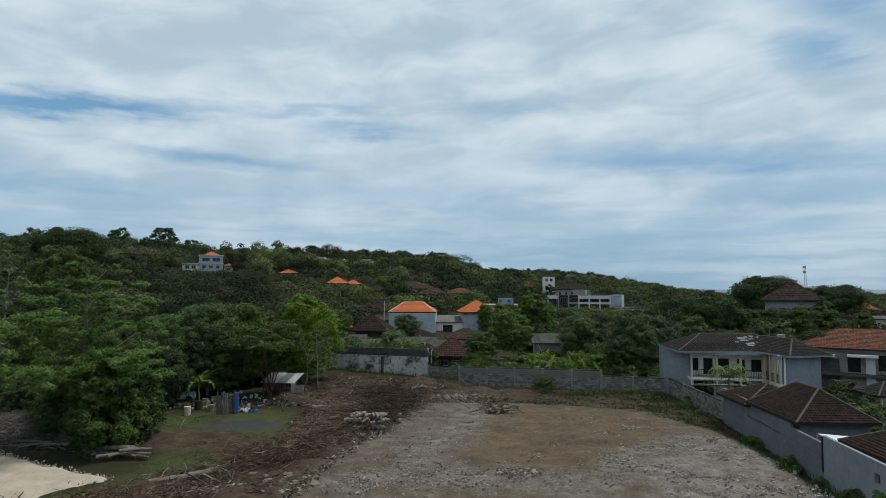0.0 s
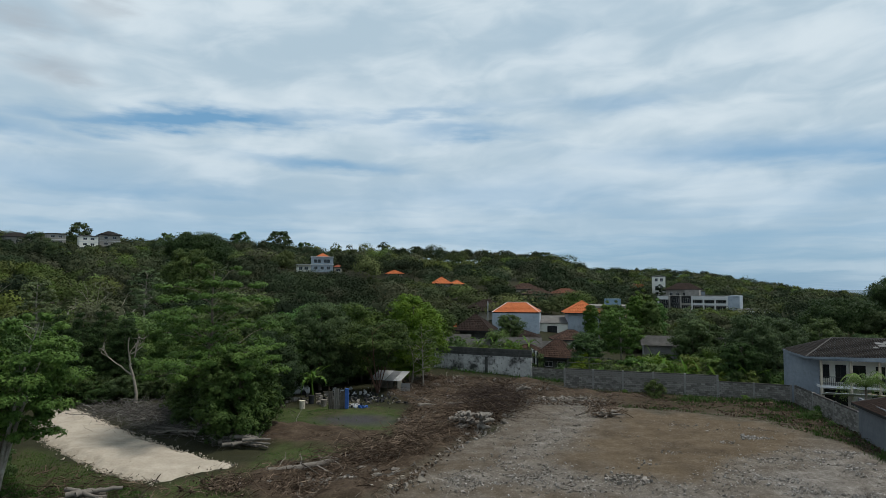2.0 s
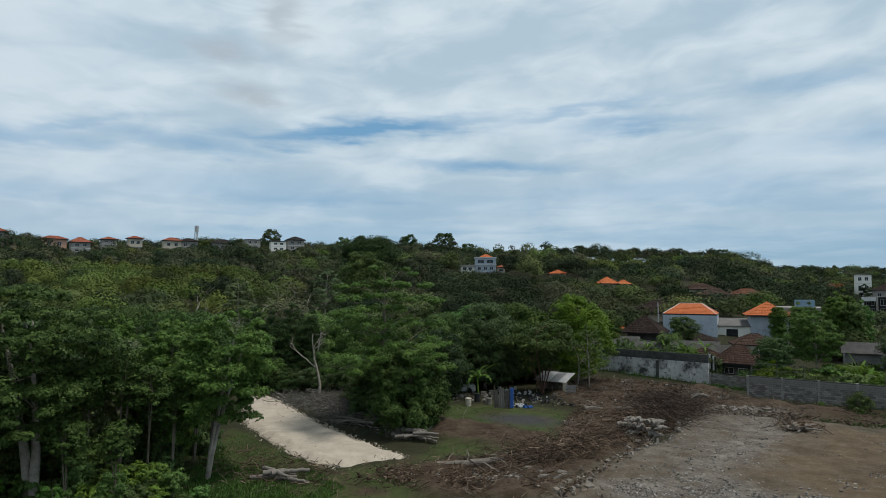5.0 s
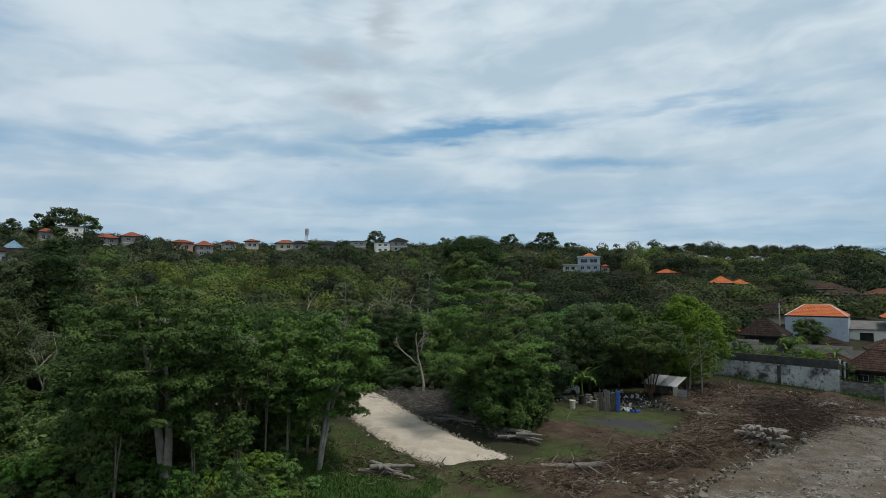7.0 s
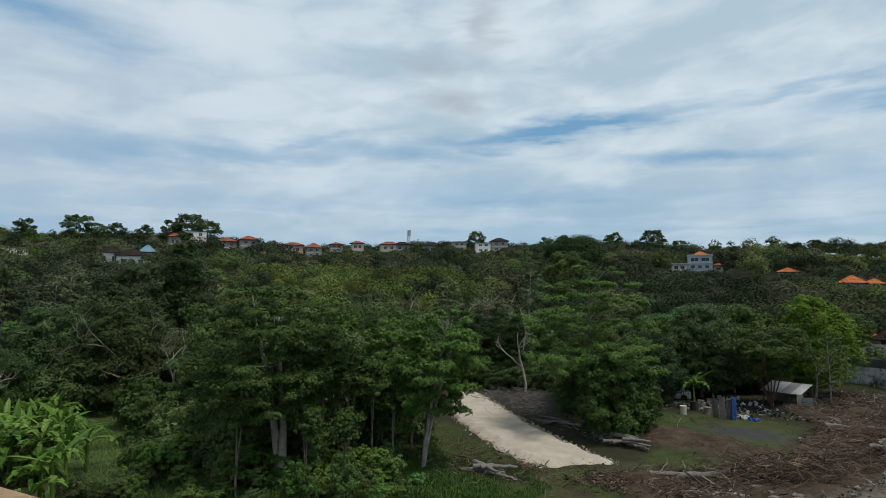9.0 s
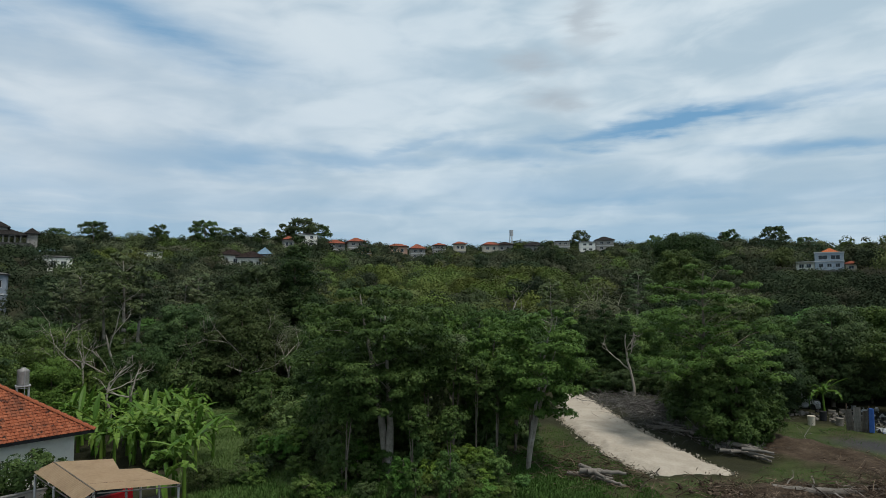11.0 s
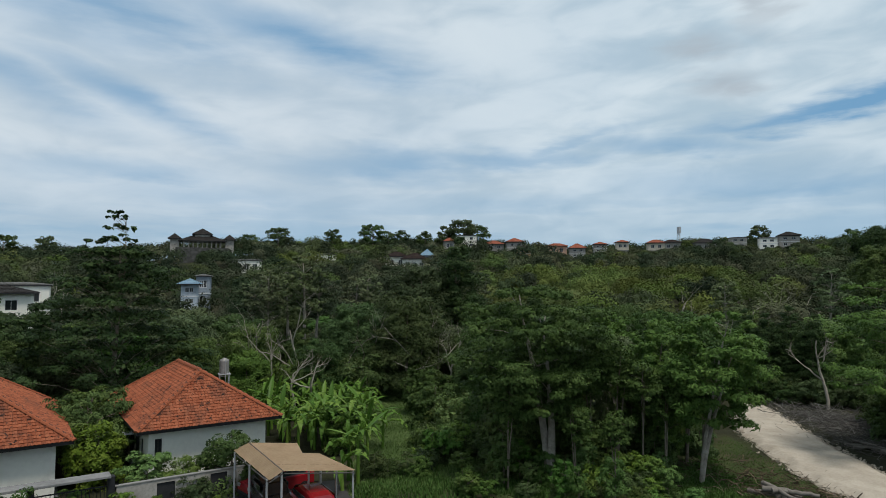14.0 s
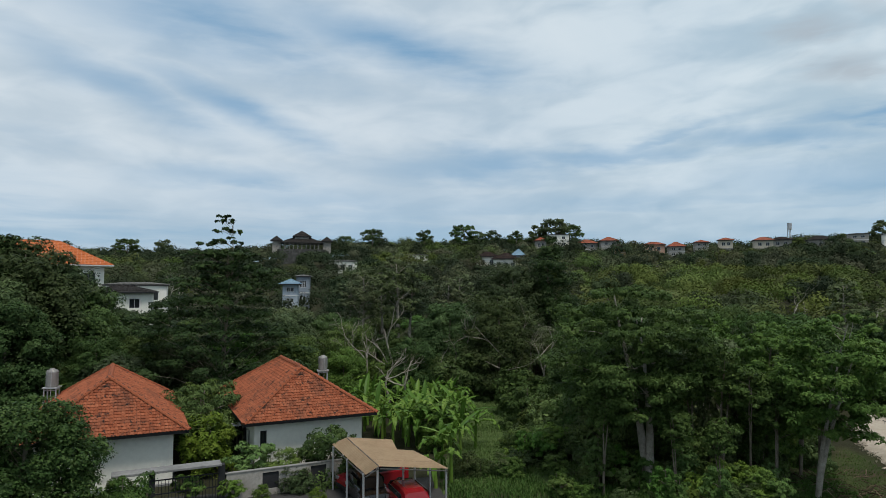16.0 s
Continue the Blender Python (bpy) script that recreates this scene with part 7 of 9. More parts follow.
    for z in (2.9, 3.55):
        part("cross_bar", rod((0, 0, z), (4.8, 0, z), 0.022, 5), RIDGE_GREY, w)
    # orange cloth on a half-built frame
    e = thing("shade_cloth", Matrix.Translation((*polar(8.7, 118), 0)), "crumpled orange shade cloth over a frame", "tarpaulin")
    bm = bmesh.new()
    bmesh.ops.create_grid(bm, x_segments=10, y_segments=6, size=1.0)
    for v in bm.verts:
        v.co = Vector((v.co.x * 2.6, v.co.y * 1.2, 4.6 - v.co.x * 1.1 + 0.5 * math.sin(v.co.x * 4 + v.co.y * 2) + 0.2 * math.cos(v.co.y * 7)))
    bmesh.ops.solidify(bm, geom=bm.faces[:], thickness=0.03)
    part("cloth", bm, ORANGE_CLOTH, e)
    for a, b in ((-2.4, -1), (2.4, -1), (-2.4, 1), (2.4, 1)):
        part("pole", rod((a, b, 0), (a, b, 4.8 - a * 1.0), 0.05, 6), GALV, e)
    p = thing("utility_pole", Matrix.Translation((*polar(5.35, 112), 0)), "thin grey utility pole behind the walls", "pole")
    part("shaft", rod((0, 0, -0.1), (0, 0, 9.0), 0.11, 8, 0.07), GALV, p)
    part("insulator", box((-0.15, -0.04, 8.4), (0.15, 0.04, 8.6), None, 0.02), GALV, p)


town()


def hill_houses():
    # house on the slope with a small orange roof
    x, y = polar(20.9, 190)
    z = H + 190 * math.tan(radians(1.35))
    e = thing("hill_house", local_pose(x, y, 20.9, z) @ Matrix.Scale(0.78, 4), "pale grey flat-roofed house on the hillside with a small orange roof", "house")
    body(e, 8.2, 7.0, 5.6, SKY_WALL, holes={0: windows_row(8.2, 3, 1.3, 0.9, 2.1) + windows_row(8.2, 2, 2.6, 3.4, 4.8)}, m=local_pose(2.0, 0, 0))
    body(e, 5.4, 6.0, 2.6, WHITE_WALL, holes={0: windows_row(5.4, 2, 1.4, 0.8, 2.0)}, m=local_pose(-4.9, 0, 0))
    slab("terrace", (-7.8, -4.5, 2.6), (-2.2, 3.2, 2.8), TRIM_WHITE, e)
    slab("storey_band", (-2.3, -3.8, 2.75), (6.3, 3.6, 2.95), TRIM_WHITE, e)
    slab("roof_slab", (-2.3, -3.9, 5.6), (6.3, 3.7, 5.85), TRIM_WHITE, e)
    hip_roof(e, 5.0, 4.6, 0.4, 1.3, 5.9, NEW_TILE, NEW_TILE, (0.6, 0.6), "run", TRIM_WHITE, m=local_pose(2.2, 0, 0))
    slab("foundation", (-7.7, -3.5, -6), (6.2, 3.5, 0.0), CONCRETE, e)
    CLEAR.append((x, y, 5))
    x, y = polar(19.0, 192)
    simple_house(x, y, 19, 2.4, 2.4, 1.8, 0.7, CREAM_WALL, RED_TILE, RED_TILE, "small pavilion beside the hillside house", 0.4, wins=1, sides=(0,), tile=(0.6, 0.6), base=H + 192 * math.tan(radians(1.25)))
    # row of houses along the ridge: azimuth, distance, length, depth, wall height, rise, elevation of the eaves
    for az, d, L, W, h, rise, el, wall, roof, st, lab in (
            (62.1, 262, 9, 8, 6.0, 2.0, 4.15, CREAM_GREY, RED_TILE, 2, "pale two-storey ridge house with orange hipped roof"), (60.2, 258, 8, 7, 6.0, 1.9, 4.35, CREAM_GREY, RED_TILE, 2, "pale ridge house with red roof"), (59.4, 252, 6, 6, 5.0, 1.6, 3.75, OCHRE_WALL, BROWN_TILE, 2, "ochre gabled ridge house with brown roof"),
            (56.4, 266, 9, 6, 4.5, 1.4, 3.95, PINK_WALL, RED_TILE, 1, "ridge house with orange roof"), (64.6, 258, 9, 7, 6.5, 0.4, 4.95, WHITE_WALL, SHEET, 2, "white flat-roofed ridge house"), (54.6, 258, 7, 6, 5.0, 2.2, 3.75, CREAM_GREY, RED_TILE, 2, "pale ridge house with steep red roof"),
            (52.6, 268, 6, 6, 4.2, 1.3, 4.05, CREAM_GREY, RED_TILE, 2, "ridge house with red roof"), (50.7, 275, 6, 5, 4, 1.2, 4.2, CREAM_WALL, RED_TILE, 1, "low ridge house with red roof"), (47.9, 280, 8, 6, 4, 1.6, 4.1, CREAM_WALL, RED_TILE, 1, "low ridge house with orange roof"),
            (46.6, 282, 8, 6, 4, 1.5, 4.1, CREAM_GREY, BROWN_TILE, 1, "low ridge house with brown roof"), (43.9, 280, 10, 7, 5, 2.0, 4.0, CREAM_GREY, GREY_TILE, 1, "ridge house with dark grey roof"), (41.4, 268, 7, 6, 5, 0.4, 4.35, CREAM_GREY, SHEET, 2, "white flat-roofed ridge house"),
            (39.2, 262, 7, 6, 5, 0.4, 4.25, WHITE_WALL, SHEET, 2, "white modern ridge house"), (37.7, 268, 8, 7, 5.6, 1.8, 4.4, CREAM_GREY, GREY_TILE, 2, "grey ridge house with dark hipped roof"), (66.2, 262, 5, 5, 5, 1.8, 4.45, CREAM_GREY, RED_TILE, 1, "small ridge house with orange roof"),
            (69.3, 205, 8, 7, 4.5, 2.0, 2.55, WHITE_WALL, BROWN_TILE, 1, "pale house with dark brown roof on the wooded slope"), (71.0, 208, 7, 6, 4.0, 1.7, 2.75, WHITE_WALL, BROWN_TILE, 1, "pale house with dark brown roof on the wooded slope"), (68.2, 215, 4, 5, 5.0, 2.4, 2.85, BLUE_WALL, BLUE_ROOF, 1, "house with steep grey-blue roof on the wooded slope"),
            (77.4, 215, 7, 6, 5.0, 0.3, 2.9, WHITE_WALL, SHEET, 2, "white open-framed house on the wooded slope"), (84.2, 190, 8, 5, 4.0, 0.3, 2.3, WHITE_WALL, SHEET, 1, "low white building among the trees"), (88.8, 112, 2.5, 3.4, 5.6, 0.9, 0.2, SKY_WALL, BLUE_ROOF, 3, "narrow blue-roofed three-storey house among trees"),
            (87.7, 122, 2.4, 3.4, 6.0, 0.3, 0.9, BLUE_WALL, SHEET, 2, "grey flat-roofed house among trees"), (102.2, 97, 7.5, 6, 6.2, 0.9, -0.5, WHITE_WALL, GREY_TILE, 2, "white house with low dark grey roof among trees"), (101.2, 106, 8.5, 5, 6.8, 0.3, 0.1, WHITE_WALL, SHEET, 2, "white flat-roofed house among trees")):
        x, y = polar(az, d)
        if d > 240:
            L, W, h, rise, el = L * 0.85, W * 0.85, h * 0.8, rise * 0.85, el - 0.25
            SCREENS.append((az, d, el - math.degrees(0.42 * h / d)))
        z = H + d * math.tan(radians(el)) - h
        e = simple_house(x, y, az + (8 if d > 240 else -4), L, W, h, rise, wall, roof, roof if roof not in (SHEET,) else CONCRETE, lab, 0.6 if rise > 0.5 else 0.25, storeys=st, wins=max(2, int(L / 2.6)), sides=(0, 1), tile=(0.8, 0.7), base=z)
        g = ground_z(x, y)
        if z - 1.5 > g - 0.3:
            slab("foundation", (-L / 2, -W / 2, g - z - 1.0), (L / 2, W / 2, -1.5), CONCRETE, e)
    # broad orange-roofed building
    x, y = polar(109.9, 108)
    e = thing("school_building", local_pose(x, y, 116, 0), "white three-storey building with broad bright orange roof", "building")
    h = H + 108 * math.tan(radians(1.65))
    body(e, 22.0, 10.0, h, WHITE_WALL, holes={0: [q for k in range(4) for q in windows_row(22, 7, 1.9, 1.0 + k * 3.6, 2.7 + k * 3.6)], 1: [q for k in range(4) for q in windows_row(10, 3, 1.6, 1.0 + k * 3.6, 2.7 + k * 3.6)]})
    for k in range(1, 4):
        slab("ledge", (-11.4, -5.5, k * 3.6 - 0.2), (11.4, 5.4, k * 3.6), TRIM_WHITE, e)
    hip_roof(e, 24.0, 12.4, 12.0, 3.6, h, NEW_TILE, NEW_TILE, (0.5, 0.5), "run", TRIM_WHITE, seed=2)
    CLEAR.append((x, y, 13))
    # lattice masts
    for az, d, z0, h, lab in ((-30.1, 420, 0, 20, "red and white lattice radio mast"), (48.2, 300, 26, 16, "slim pale radio mast on the ridge"), (45.95, 300, 26, 16, "slim lattice radio mast on the ridge")):
        x, y = polar(az, d)
        if d == 300 and az > 48:
            continue
        z0 = ground_z(x, y)
        hh = (H + d * math.tan(radians(1.75 if d > 400 else 5.15))) - z0
        e = thing("radio_mast", Matrix.Translation((x, y, z0)), lab, "mast")
        for a, b in ((-1, -1), (1, -1), (0, 1)):
            part("leg", rod((a * 0.9, b * 0.9, -0.5), (a * 0.45, b * 0.45, hh), 0.12, 5), GALV, e)
        for k in range(int(hh / 1.6)):
            s = 0.9 - 0.45 * (k * 1.6 / hh)
            for (a, b), (c, q) in (((-1, -1), (1, -1)), ((1, -1), (0, 1)), ((0, 1), (-1, -1))):
                part("brace", rod((a * s, b * s, k * 1.6), (c * s, q * s, k * 1.6 + 1.6), 0.06, 4), GALV, e)
        for k in (0.82, 0.93):
            part("antenna_ring", rod((0, 0, hh * k), (0, 0, hh * k + 1.3), 0.9, 8), GALV, e)


hill_houses()


def temple_hall():
    """The hall with tiered dark roofs on the ridge."""
    d = 225.0
    x, y = polar(87.9, d)
    base = H + d * math.tan(radians(3.3))
    e = thing("temple_hall", local_pose(x, y, 88.3, base) @ Matrix.Scale(0.68, 4), "open hall with tiered dark grey-brown roofs on the ridge", "temple hall")
    slab("podium", (-12, -8, -12), (12, 8, 0.0), DARK_CONCRETE, e)
    for i in range(9):
        for s in (-1, 1):
            part("column", box((-8.4 + i * 2.1 - 0.25, s * 5.5 - 0.25, 0), (-8.4 + i * 2.1 + 0.25, s * 5.5 + 0.25, 3.0)), CREAM_GREY, e)
    slab("beam", (-9, -6, 3.0), (9, 6, 3.5), CREAM_GREY, e)
    hip_roof(e, 22, 14, 6.5, 3.4, 3.4, GREY_TILE, GREY_TILE, (0.8, 0.7), "run")
    slab("lantern", (-3.6, -2.6, 5.6), (3.6, 2.6, 6.9), CREAM_GREY, e)
    hip_roof(e, 9.5, 7.0, 0.5, 2.9, 6.9, GREY_TILE, GREY_TILE, (0.8, 0.7), "run")
    part("finial", rod((0, 0, 9.0), (0, 0, 10.1), 0.25, 8, 0.03), GREY_TILE, e)
    for s in (-1, 1):
        slab("tower", (s * 12.6 - 2.0, -4, -2), (s * 12.6 + 2.0, 0, 4.4), CREAM_GREY, e)
        hip_roof(e, 6.2, 6.2, 0.0, 2.6, 4.4, GREY_TILE, GREY_TILE, (0.8, 0.7), "run", m=local_pose(s * 12.6, -2, 0), finial=True)
    CLEAR.append((x, y, 15))


temple_hall()


CLOD = material("brown_clods", ((0.030, 0.021, 0.0145), (0.078, 0.056, 0.039), (0.18, 0.135, 0.098)), 1.5, 0.95, island=0.6)


# ---- the clearing: shed, scrap, logs and heaps ----
def iron_sheet(name, w, h, mat, parent, m, label=""):
    bm = bmesh.new()
    n = max(4, int(w / 0.09))
    rows_v = [[bm.verts.new((w * i / n, 0.02 if i % 2 else -0.02, z)) for z in (0, h)] for i in range(n + 1)]
    for a, b in zip(rows_v, rows_v[1:]):
        bm.faces.new((a[0], b[0], b[1], a[1]))
    bmesh.ops.solidify(bm, geom=bm.faces[:], thickness=0.008)
    o = part(name, bm, mat, parent, label)
    o.matrix_local = m
    return o


RUSTY = material("rusty_sheet", ((0.10, 0.085, 0.07), (0.20, 0.18, 0.155), (0.30, 0.285, 0.26)), 0.8, 0.8, 0.2, 6.0)
PALE_SHEET = material("pale_sheet", ((0.30, 0.31, 0.32), (0.42, 0.43, 0.44)), 0.8, 0.6)


def scrap_yard():
    e = thing("shack", local_pose(-17.4, 67.4, -8) @ Matrix.Scale(0.72, 4), "open scrap shack with corrugated sheet roof on poles", "shack")
    for a, b, z in ((0, 0, 1.85), (2.6, 0, 1.85), (5.0, 0.2, 1.9), (0, 3.2, 2.55), (2.6, 3.2, 2.55), (5.0, 3.2, 2.55)):
        part("pole", rod((a - 2.6, b, -0.1), (a - 2.6, b, z), 0.07, 6), DEADWOOD, e)
    for i in range(4):
        r = iron_sheet("roof_sheet", 1.35, 4.2, TRIM_WHITE if i % 2 else PALE_SHEET, e, Matrix.Translation((-3.0 + i * 1.33, 3.7, 2.75 + 0.02 * (i % 2))) @ Matrix.Rotation(radians(103), 4, "X"))
    iron_sheet("side_sheet", 2.4, 1.8, RUSTY, e, Matrix.Translation((-2.7, 3.1, 0)))
    iron_sheet("side_sheet", 1.4, 1.5, PALE_SHEET, e, local_pose(2.3, -0.3, 15), "pale loose sheet leaning on the shack")
    slab("panel", (1.7, -0.12, 0.1), (2.4, -0.06, 1.9), CREAM_WALL, e)
    p = thing("sheet_screen", local_pose(-20.3, 57.1, 10), "rusty corrugated screen with a blue tarp edge", "screen")
    for i in range(3):
        iron_sheet("sheet", 0.5, 1.7 + 0.22 * (i % 2), RUSTY if i != 1 else CREAM_GREY, p, local_pose(i * 0.48 - 0.1, 0.02 * i, 4 * i) @ Matrix.Rotation(radians(-6 + 5 * i), 4, "Y"))
    slab("tarp", (1.40, -0.1, 0.05), (1.75, 0.05, 1.95), BLUE_TARP, p, label="blue tarpaulin strip", bevel=0.03)
    for a in (-0.12, 1.4):
        part("pole", rod((a, 0.08, -0.1), (a, 0.08, 2.1), 0.05, 6), DEADWOOD, p)
    # drum, crates, sacks
    for x, y, r, h, mat, nm, lab in ((-23.0, 56.9, 0.30, 0.72, CREAM_WALL, "bucket", "pale plastic drum on the lawn's edge"), (-23.2, 59.8, 0.3, 0.7, DARK_PAINT, "bucket", "dark plastic bucket among the scrap"), (-21.4, 58.4, 0.28, 0.6, RUSTY, "oil_drum", "rusty drum among the scrap")):
        b = thing(nm, Matrix.Translation((x, y, 0)), lab, "drum")
        part("shell", rod((0, 0, -0.03), (0, 0, h), r * 0.9, 14, r), mat, b)
        part("rim", rod((0, 0, h), (0, 0, h + 0.04), r * 1.05, 14), mat, b)
    rng = random.Random(5)
    for i in range(14):
        x, y = -23.8 + rng.random() * 9.5, 58.5 + rng.random() * 6
        nm, mat, lab = rng.choice((("crate", RUSTY, "weathered scrap crate"), ("box", RUSTY, "rusty scrap metal box"), ("crate", DARK_PAINT, "dark plastic crate"), ("crate", DARK_PAINT, "dark plastic crate"), ("box", PALE_SHEET, "pale scrap metal box")))
        s = rng.uniform(0.25, 0.6)
        b = thing(nm, local_pose(x, y, rng.uniform(0, 90)), lab + " lying in the scrap heap", "crate", "scrap crates")
        part("body", box((-s / 2, -s * 0.35, -0.03), (s / 2, s * 0.35, s * 0.6), None, 0.03), mat, b)
        part("lid", box((-s / 2 - 0.02, -s * 0.37, s * 0.6), (s / 2 + 0.02, s * 0.37, s * 0.66)), mat, b)

    def heap(cx, cy, rx, ry):
        return lambda g, n: (cx + g.normal(0, rx, n), cy + g.normal(0, ry, n))

    for cx, cy, rx, ry, n, mat, lab in ((-18.3, 58.6, 0.6, 0.35, 34, WHITE_TARP, "heap of white and blue plastic sacks"), (-11.8, 64.5, 1.5, 0.9, 60, WHITE_TARP, "pale plastic litter on the soil"), (-18.0, 63.0, 3.0, 1.6, 340, DARK_PAINT, "dark scrap strewn before the shack"),
                                         (-21.5, 61.5, 2.8, 1.3, 220, RUSTY, "rusty scrap strewn under the trees"), (-20.0, 66.0, 3.5, 1.5, 60, PALE_SHEET, "pale scrap strewn under the trees"), (-17.4, 58.2, 0.3, 0.25, 20, BLUE_TARP, "blue plastic sacks")):
        boulders("litter", n, heap(cx, cy, rx, ry), 0.08, 0.5, mat, lab, "litter", abs(int(n + cx * 10)), 0.08)
    # old vehicle under the trees
    v = thing("scrap_vehicle", local_pose(-27.0, 64.0, 25), "pale scrapped vehicle shell under the trees", "vehicle")
    part("body", box((-1.8, -0.8, 0.15), (1.8, 0.8, 0.85), None, 0.12), PALE_SHEET, v)
    part("cabin", box((-0.9, -0.72, 0.86), (1.2, 0.72, 1.45), None, 0.18), PALE_SHEET, v)
    part("windscreen", box((-0.93, -0.6, 0.92), (-0.89, 0.6, 1.32)), GLASS, v)
    for a in (-1.1, 1.1):
        for b in (-0.78, 0.78):
            part("wheel", rod((a, b - 0.1, 0.28), (a, b + 0.1, 0.28), 0.3, 14), RUBBER, v)


scrap_yard()


def fallen_log(pts, r, label, seed, mat=None, name="log", group=""):
    rng = np.random.RandomState(seed)
    p = np.array(pts, float)
    k = np.linspace(0, 1, 14)
    src = np.linspace(0, 1, len(p))
    q = np.stack([np.interp(k, src, p[:, i]) for i in range(3)], 1) + rng.normal(0, r * 0.12, (14, 3))
    v, f = tube(q, r * (1 - 0.45 * k) * rng.uniform(0.9, 1.1, 14), 9)
    o = q[0].copy()
    e = thing(name, Matrix.Translation(o), label, "log", group)
    caps = [np.arange(9)[::-1], np.arange(9) + 13 * 9]
    hang("bole", sheet("bole", v - o, f), mat or LOGWOOD, e, smooth=True)
    for c in caps:
        bm = bmesh.new()
        bm.faces.new([bm.verts.new(v[i] - o) for i in c])
        part("cut_end", bm, LOGWOOD, e, "pale sawn end")
    if len(pts) > 3:
        b = q[6] - o
        sv, sf = tube(np.stack([b, b + np.array([0.5, 0.7, 0.25]), b + np.array([0.9, 1.5, 0.35])]), np.array([r * 0.4, r * 0.3, r * 0.12]), 6)
        hang("stub", sheet("stub", sv, sf), mat or LOGWOOD, e, smooth=True)
    return e


def timber():
    fallen_log([(-17.0, 36.6, 0.25), (-14.6, 37.9, 0.35), (-12.8, 40.2, 0.42), (-10.6, 42.6, 0.55)], 0.24, "long pale fallen trunk lying on the debris", 1)
    fallen_log([(-12.9, 39.6, 0.3), (-11.4, 41.0, 0.35), (-9.8, 41.2, 0.3)], 0.14, "pale cut branch on the debris", 2)
    fallen_log([(-3.4, 68.6, 0.4), (-2.6, 69.0, 0.7), (-1.8, 69.2, 0.5)], 0.24, "pale broken stump in the debris", 4)
    fallen_log([(-12.2, 58.8, 0.3), (-11.3, 59.1, 0.36), (-10.4, 59.2, 0.3)], 0.2, "short pale log lying on the debris", 5)
    fallen_log([(-9.8, 59.6, 0.35), (-8.6, 60.0, 0.4), (-7.4, 60.4, 0.4)], 0.2, "pale log lying on the brown debris", 3)
    rng = random.Random(8)

    def stack(cx, cy, n, ln, r, spread, lab, turn, tiers=2, name="log", lift=0.0):
        for i in range(n):
            a = radians(turn + rng.uniform(-45, 45))
            t = i % tiers
            x, y, z = cx + rng.uniform(-spread, spread), cy + rng.uniform(-spread * 0.6, spread * 0.6), lift + r * (1 + 1.7 * t)
            L = ln * rng.uniform(0.6, 1.1) / 2
            fallen_log([(x - math.cos(a) * L, y - math.sin(a) * L, z), (x, y, z + 0.04), (x + math.cos(a) * L, y + math.sin(a) * L, z)], r * rng.uniform(0.7, 1.2), lab, rng.randrange(999), name=name, group=lab)

    stack(-24.3, 30.9, 7, 2.6, 0.17, 0.8, "pale cut log in a small pile on the grass", 20, 2)
    stack(-21.4, 42.8, 9, 2.2, 0.15, 1.1, "grey log in a pile by the sand track", 15, 3)
    stack(-6.0, 50.6, 40, 1.0, 0.17, 1.5, "short cut log in a heap beside the gravel", 60, 4, lift=0.3)
    stack(-28.2, 45.2, 8, 3.2, 0.12, 1.6, "thin grey log lying under the trees", 5, 2)
    stack(5.2, 57.6, 16, 1.3, 0.10, 0.9, "broken root piece in a heap on the lot", 40, 3, "root_stump", 0.12)
    stack(-10.2, 36.8, 12, 0.9, 0.16, 1.3, "cut log among the stones", 30, 2)


timber()


def line_place(pts, spread):
    p = np.asarray(pts, float)

    def place(rng, n):
        k = rng.random(n) * (len(p) - 1)
        i = np.minimum(k.astype(int), len(p) - 2)
        t = (k - i)[:, None]
        q = p[i] * (1 - t) + p[i + 1] * t + rng.normal(0, spread, (n, 2))
        return q[:, 0], q[:, 1]

    return place


EDGE = [(-9.0, 34.5), (-7.3, 43.7), (-4.3, 50.4), (-3.2, 59.6), (-1.5, 64.6), (4.5, 66.3)]
LOT_SEEN = [(-8.6, 33.5), (-7.1, 43.7), (-4.2, 50.4), (-3.1, 59.6), (-1.4, 64.6), (4.5, 66.3), (6.2, 60), (12, 60.5), (18, 57), (21, 51), (21.1, 46), (20.6, 33.5)]
for k, (line, n, s) in enumerate(zip(BANDS, (4200, 1800, 2000), (1.1, 1.0, 1.2))):
    boulders("rubble", n, line_place(line, s), 0.025, 0.20, STONE, "broken stones strewn in a band over the lot", "rubble", 60 + k, 0.10)
    boulders("rubble", n // 4, line_place(line, s * 1.3), 0.03, 0.15, STONE_WHITE, "whitish broken stones strewn over the lot", "rubble", 70 + k, 0.10)
boulders("rubble", 700, scatter(LOT_SEEN, (0.22, 0.52), 41), 0.04, 0.20, STONE, "loose limestone rubble over the gravel lot", "rubble", 3, 0.10)
boulders("rubble", 17000, scatter(LOT_SEEN, (0.6, 0.42), 47), 0.015, 0.06, STONE, "gravel strewn over the lot", "gravel", 11, 0.10)
boulders("rubble", 5200, scatter(WHITE, (0.5, 0.44), 48), 0.03, 0.16, STONE_WHITE, "whitish crushed concrete on the lot", "rubble", 12, 0.11)
boulders("rubble", 700, scatter(WHITE, (0.5, 0.50), 48), 0.05, 0.22, STONE, "grey broken concrete on the lot", "rubble", 14, 0.12)
boulders("rubble", 260, lambda g, n: (g.normal(4.6, 0.7, n), g.normal(39.0, 0.5, n)), 0.06, 0.30, STONE, "small heap of dark stones on the lot", "rubble", 15, 0.16)
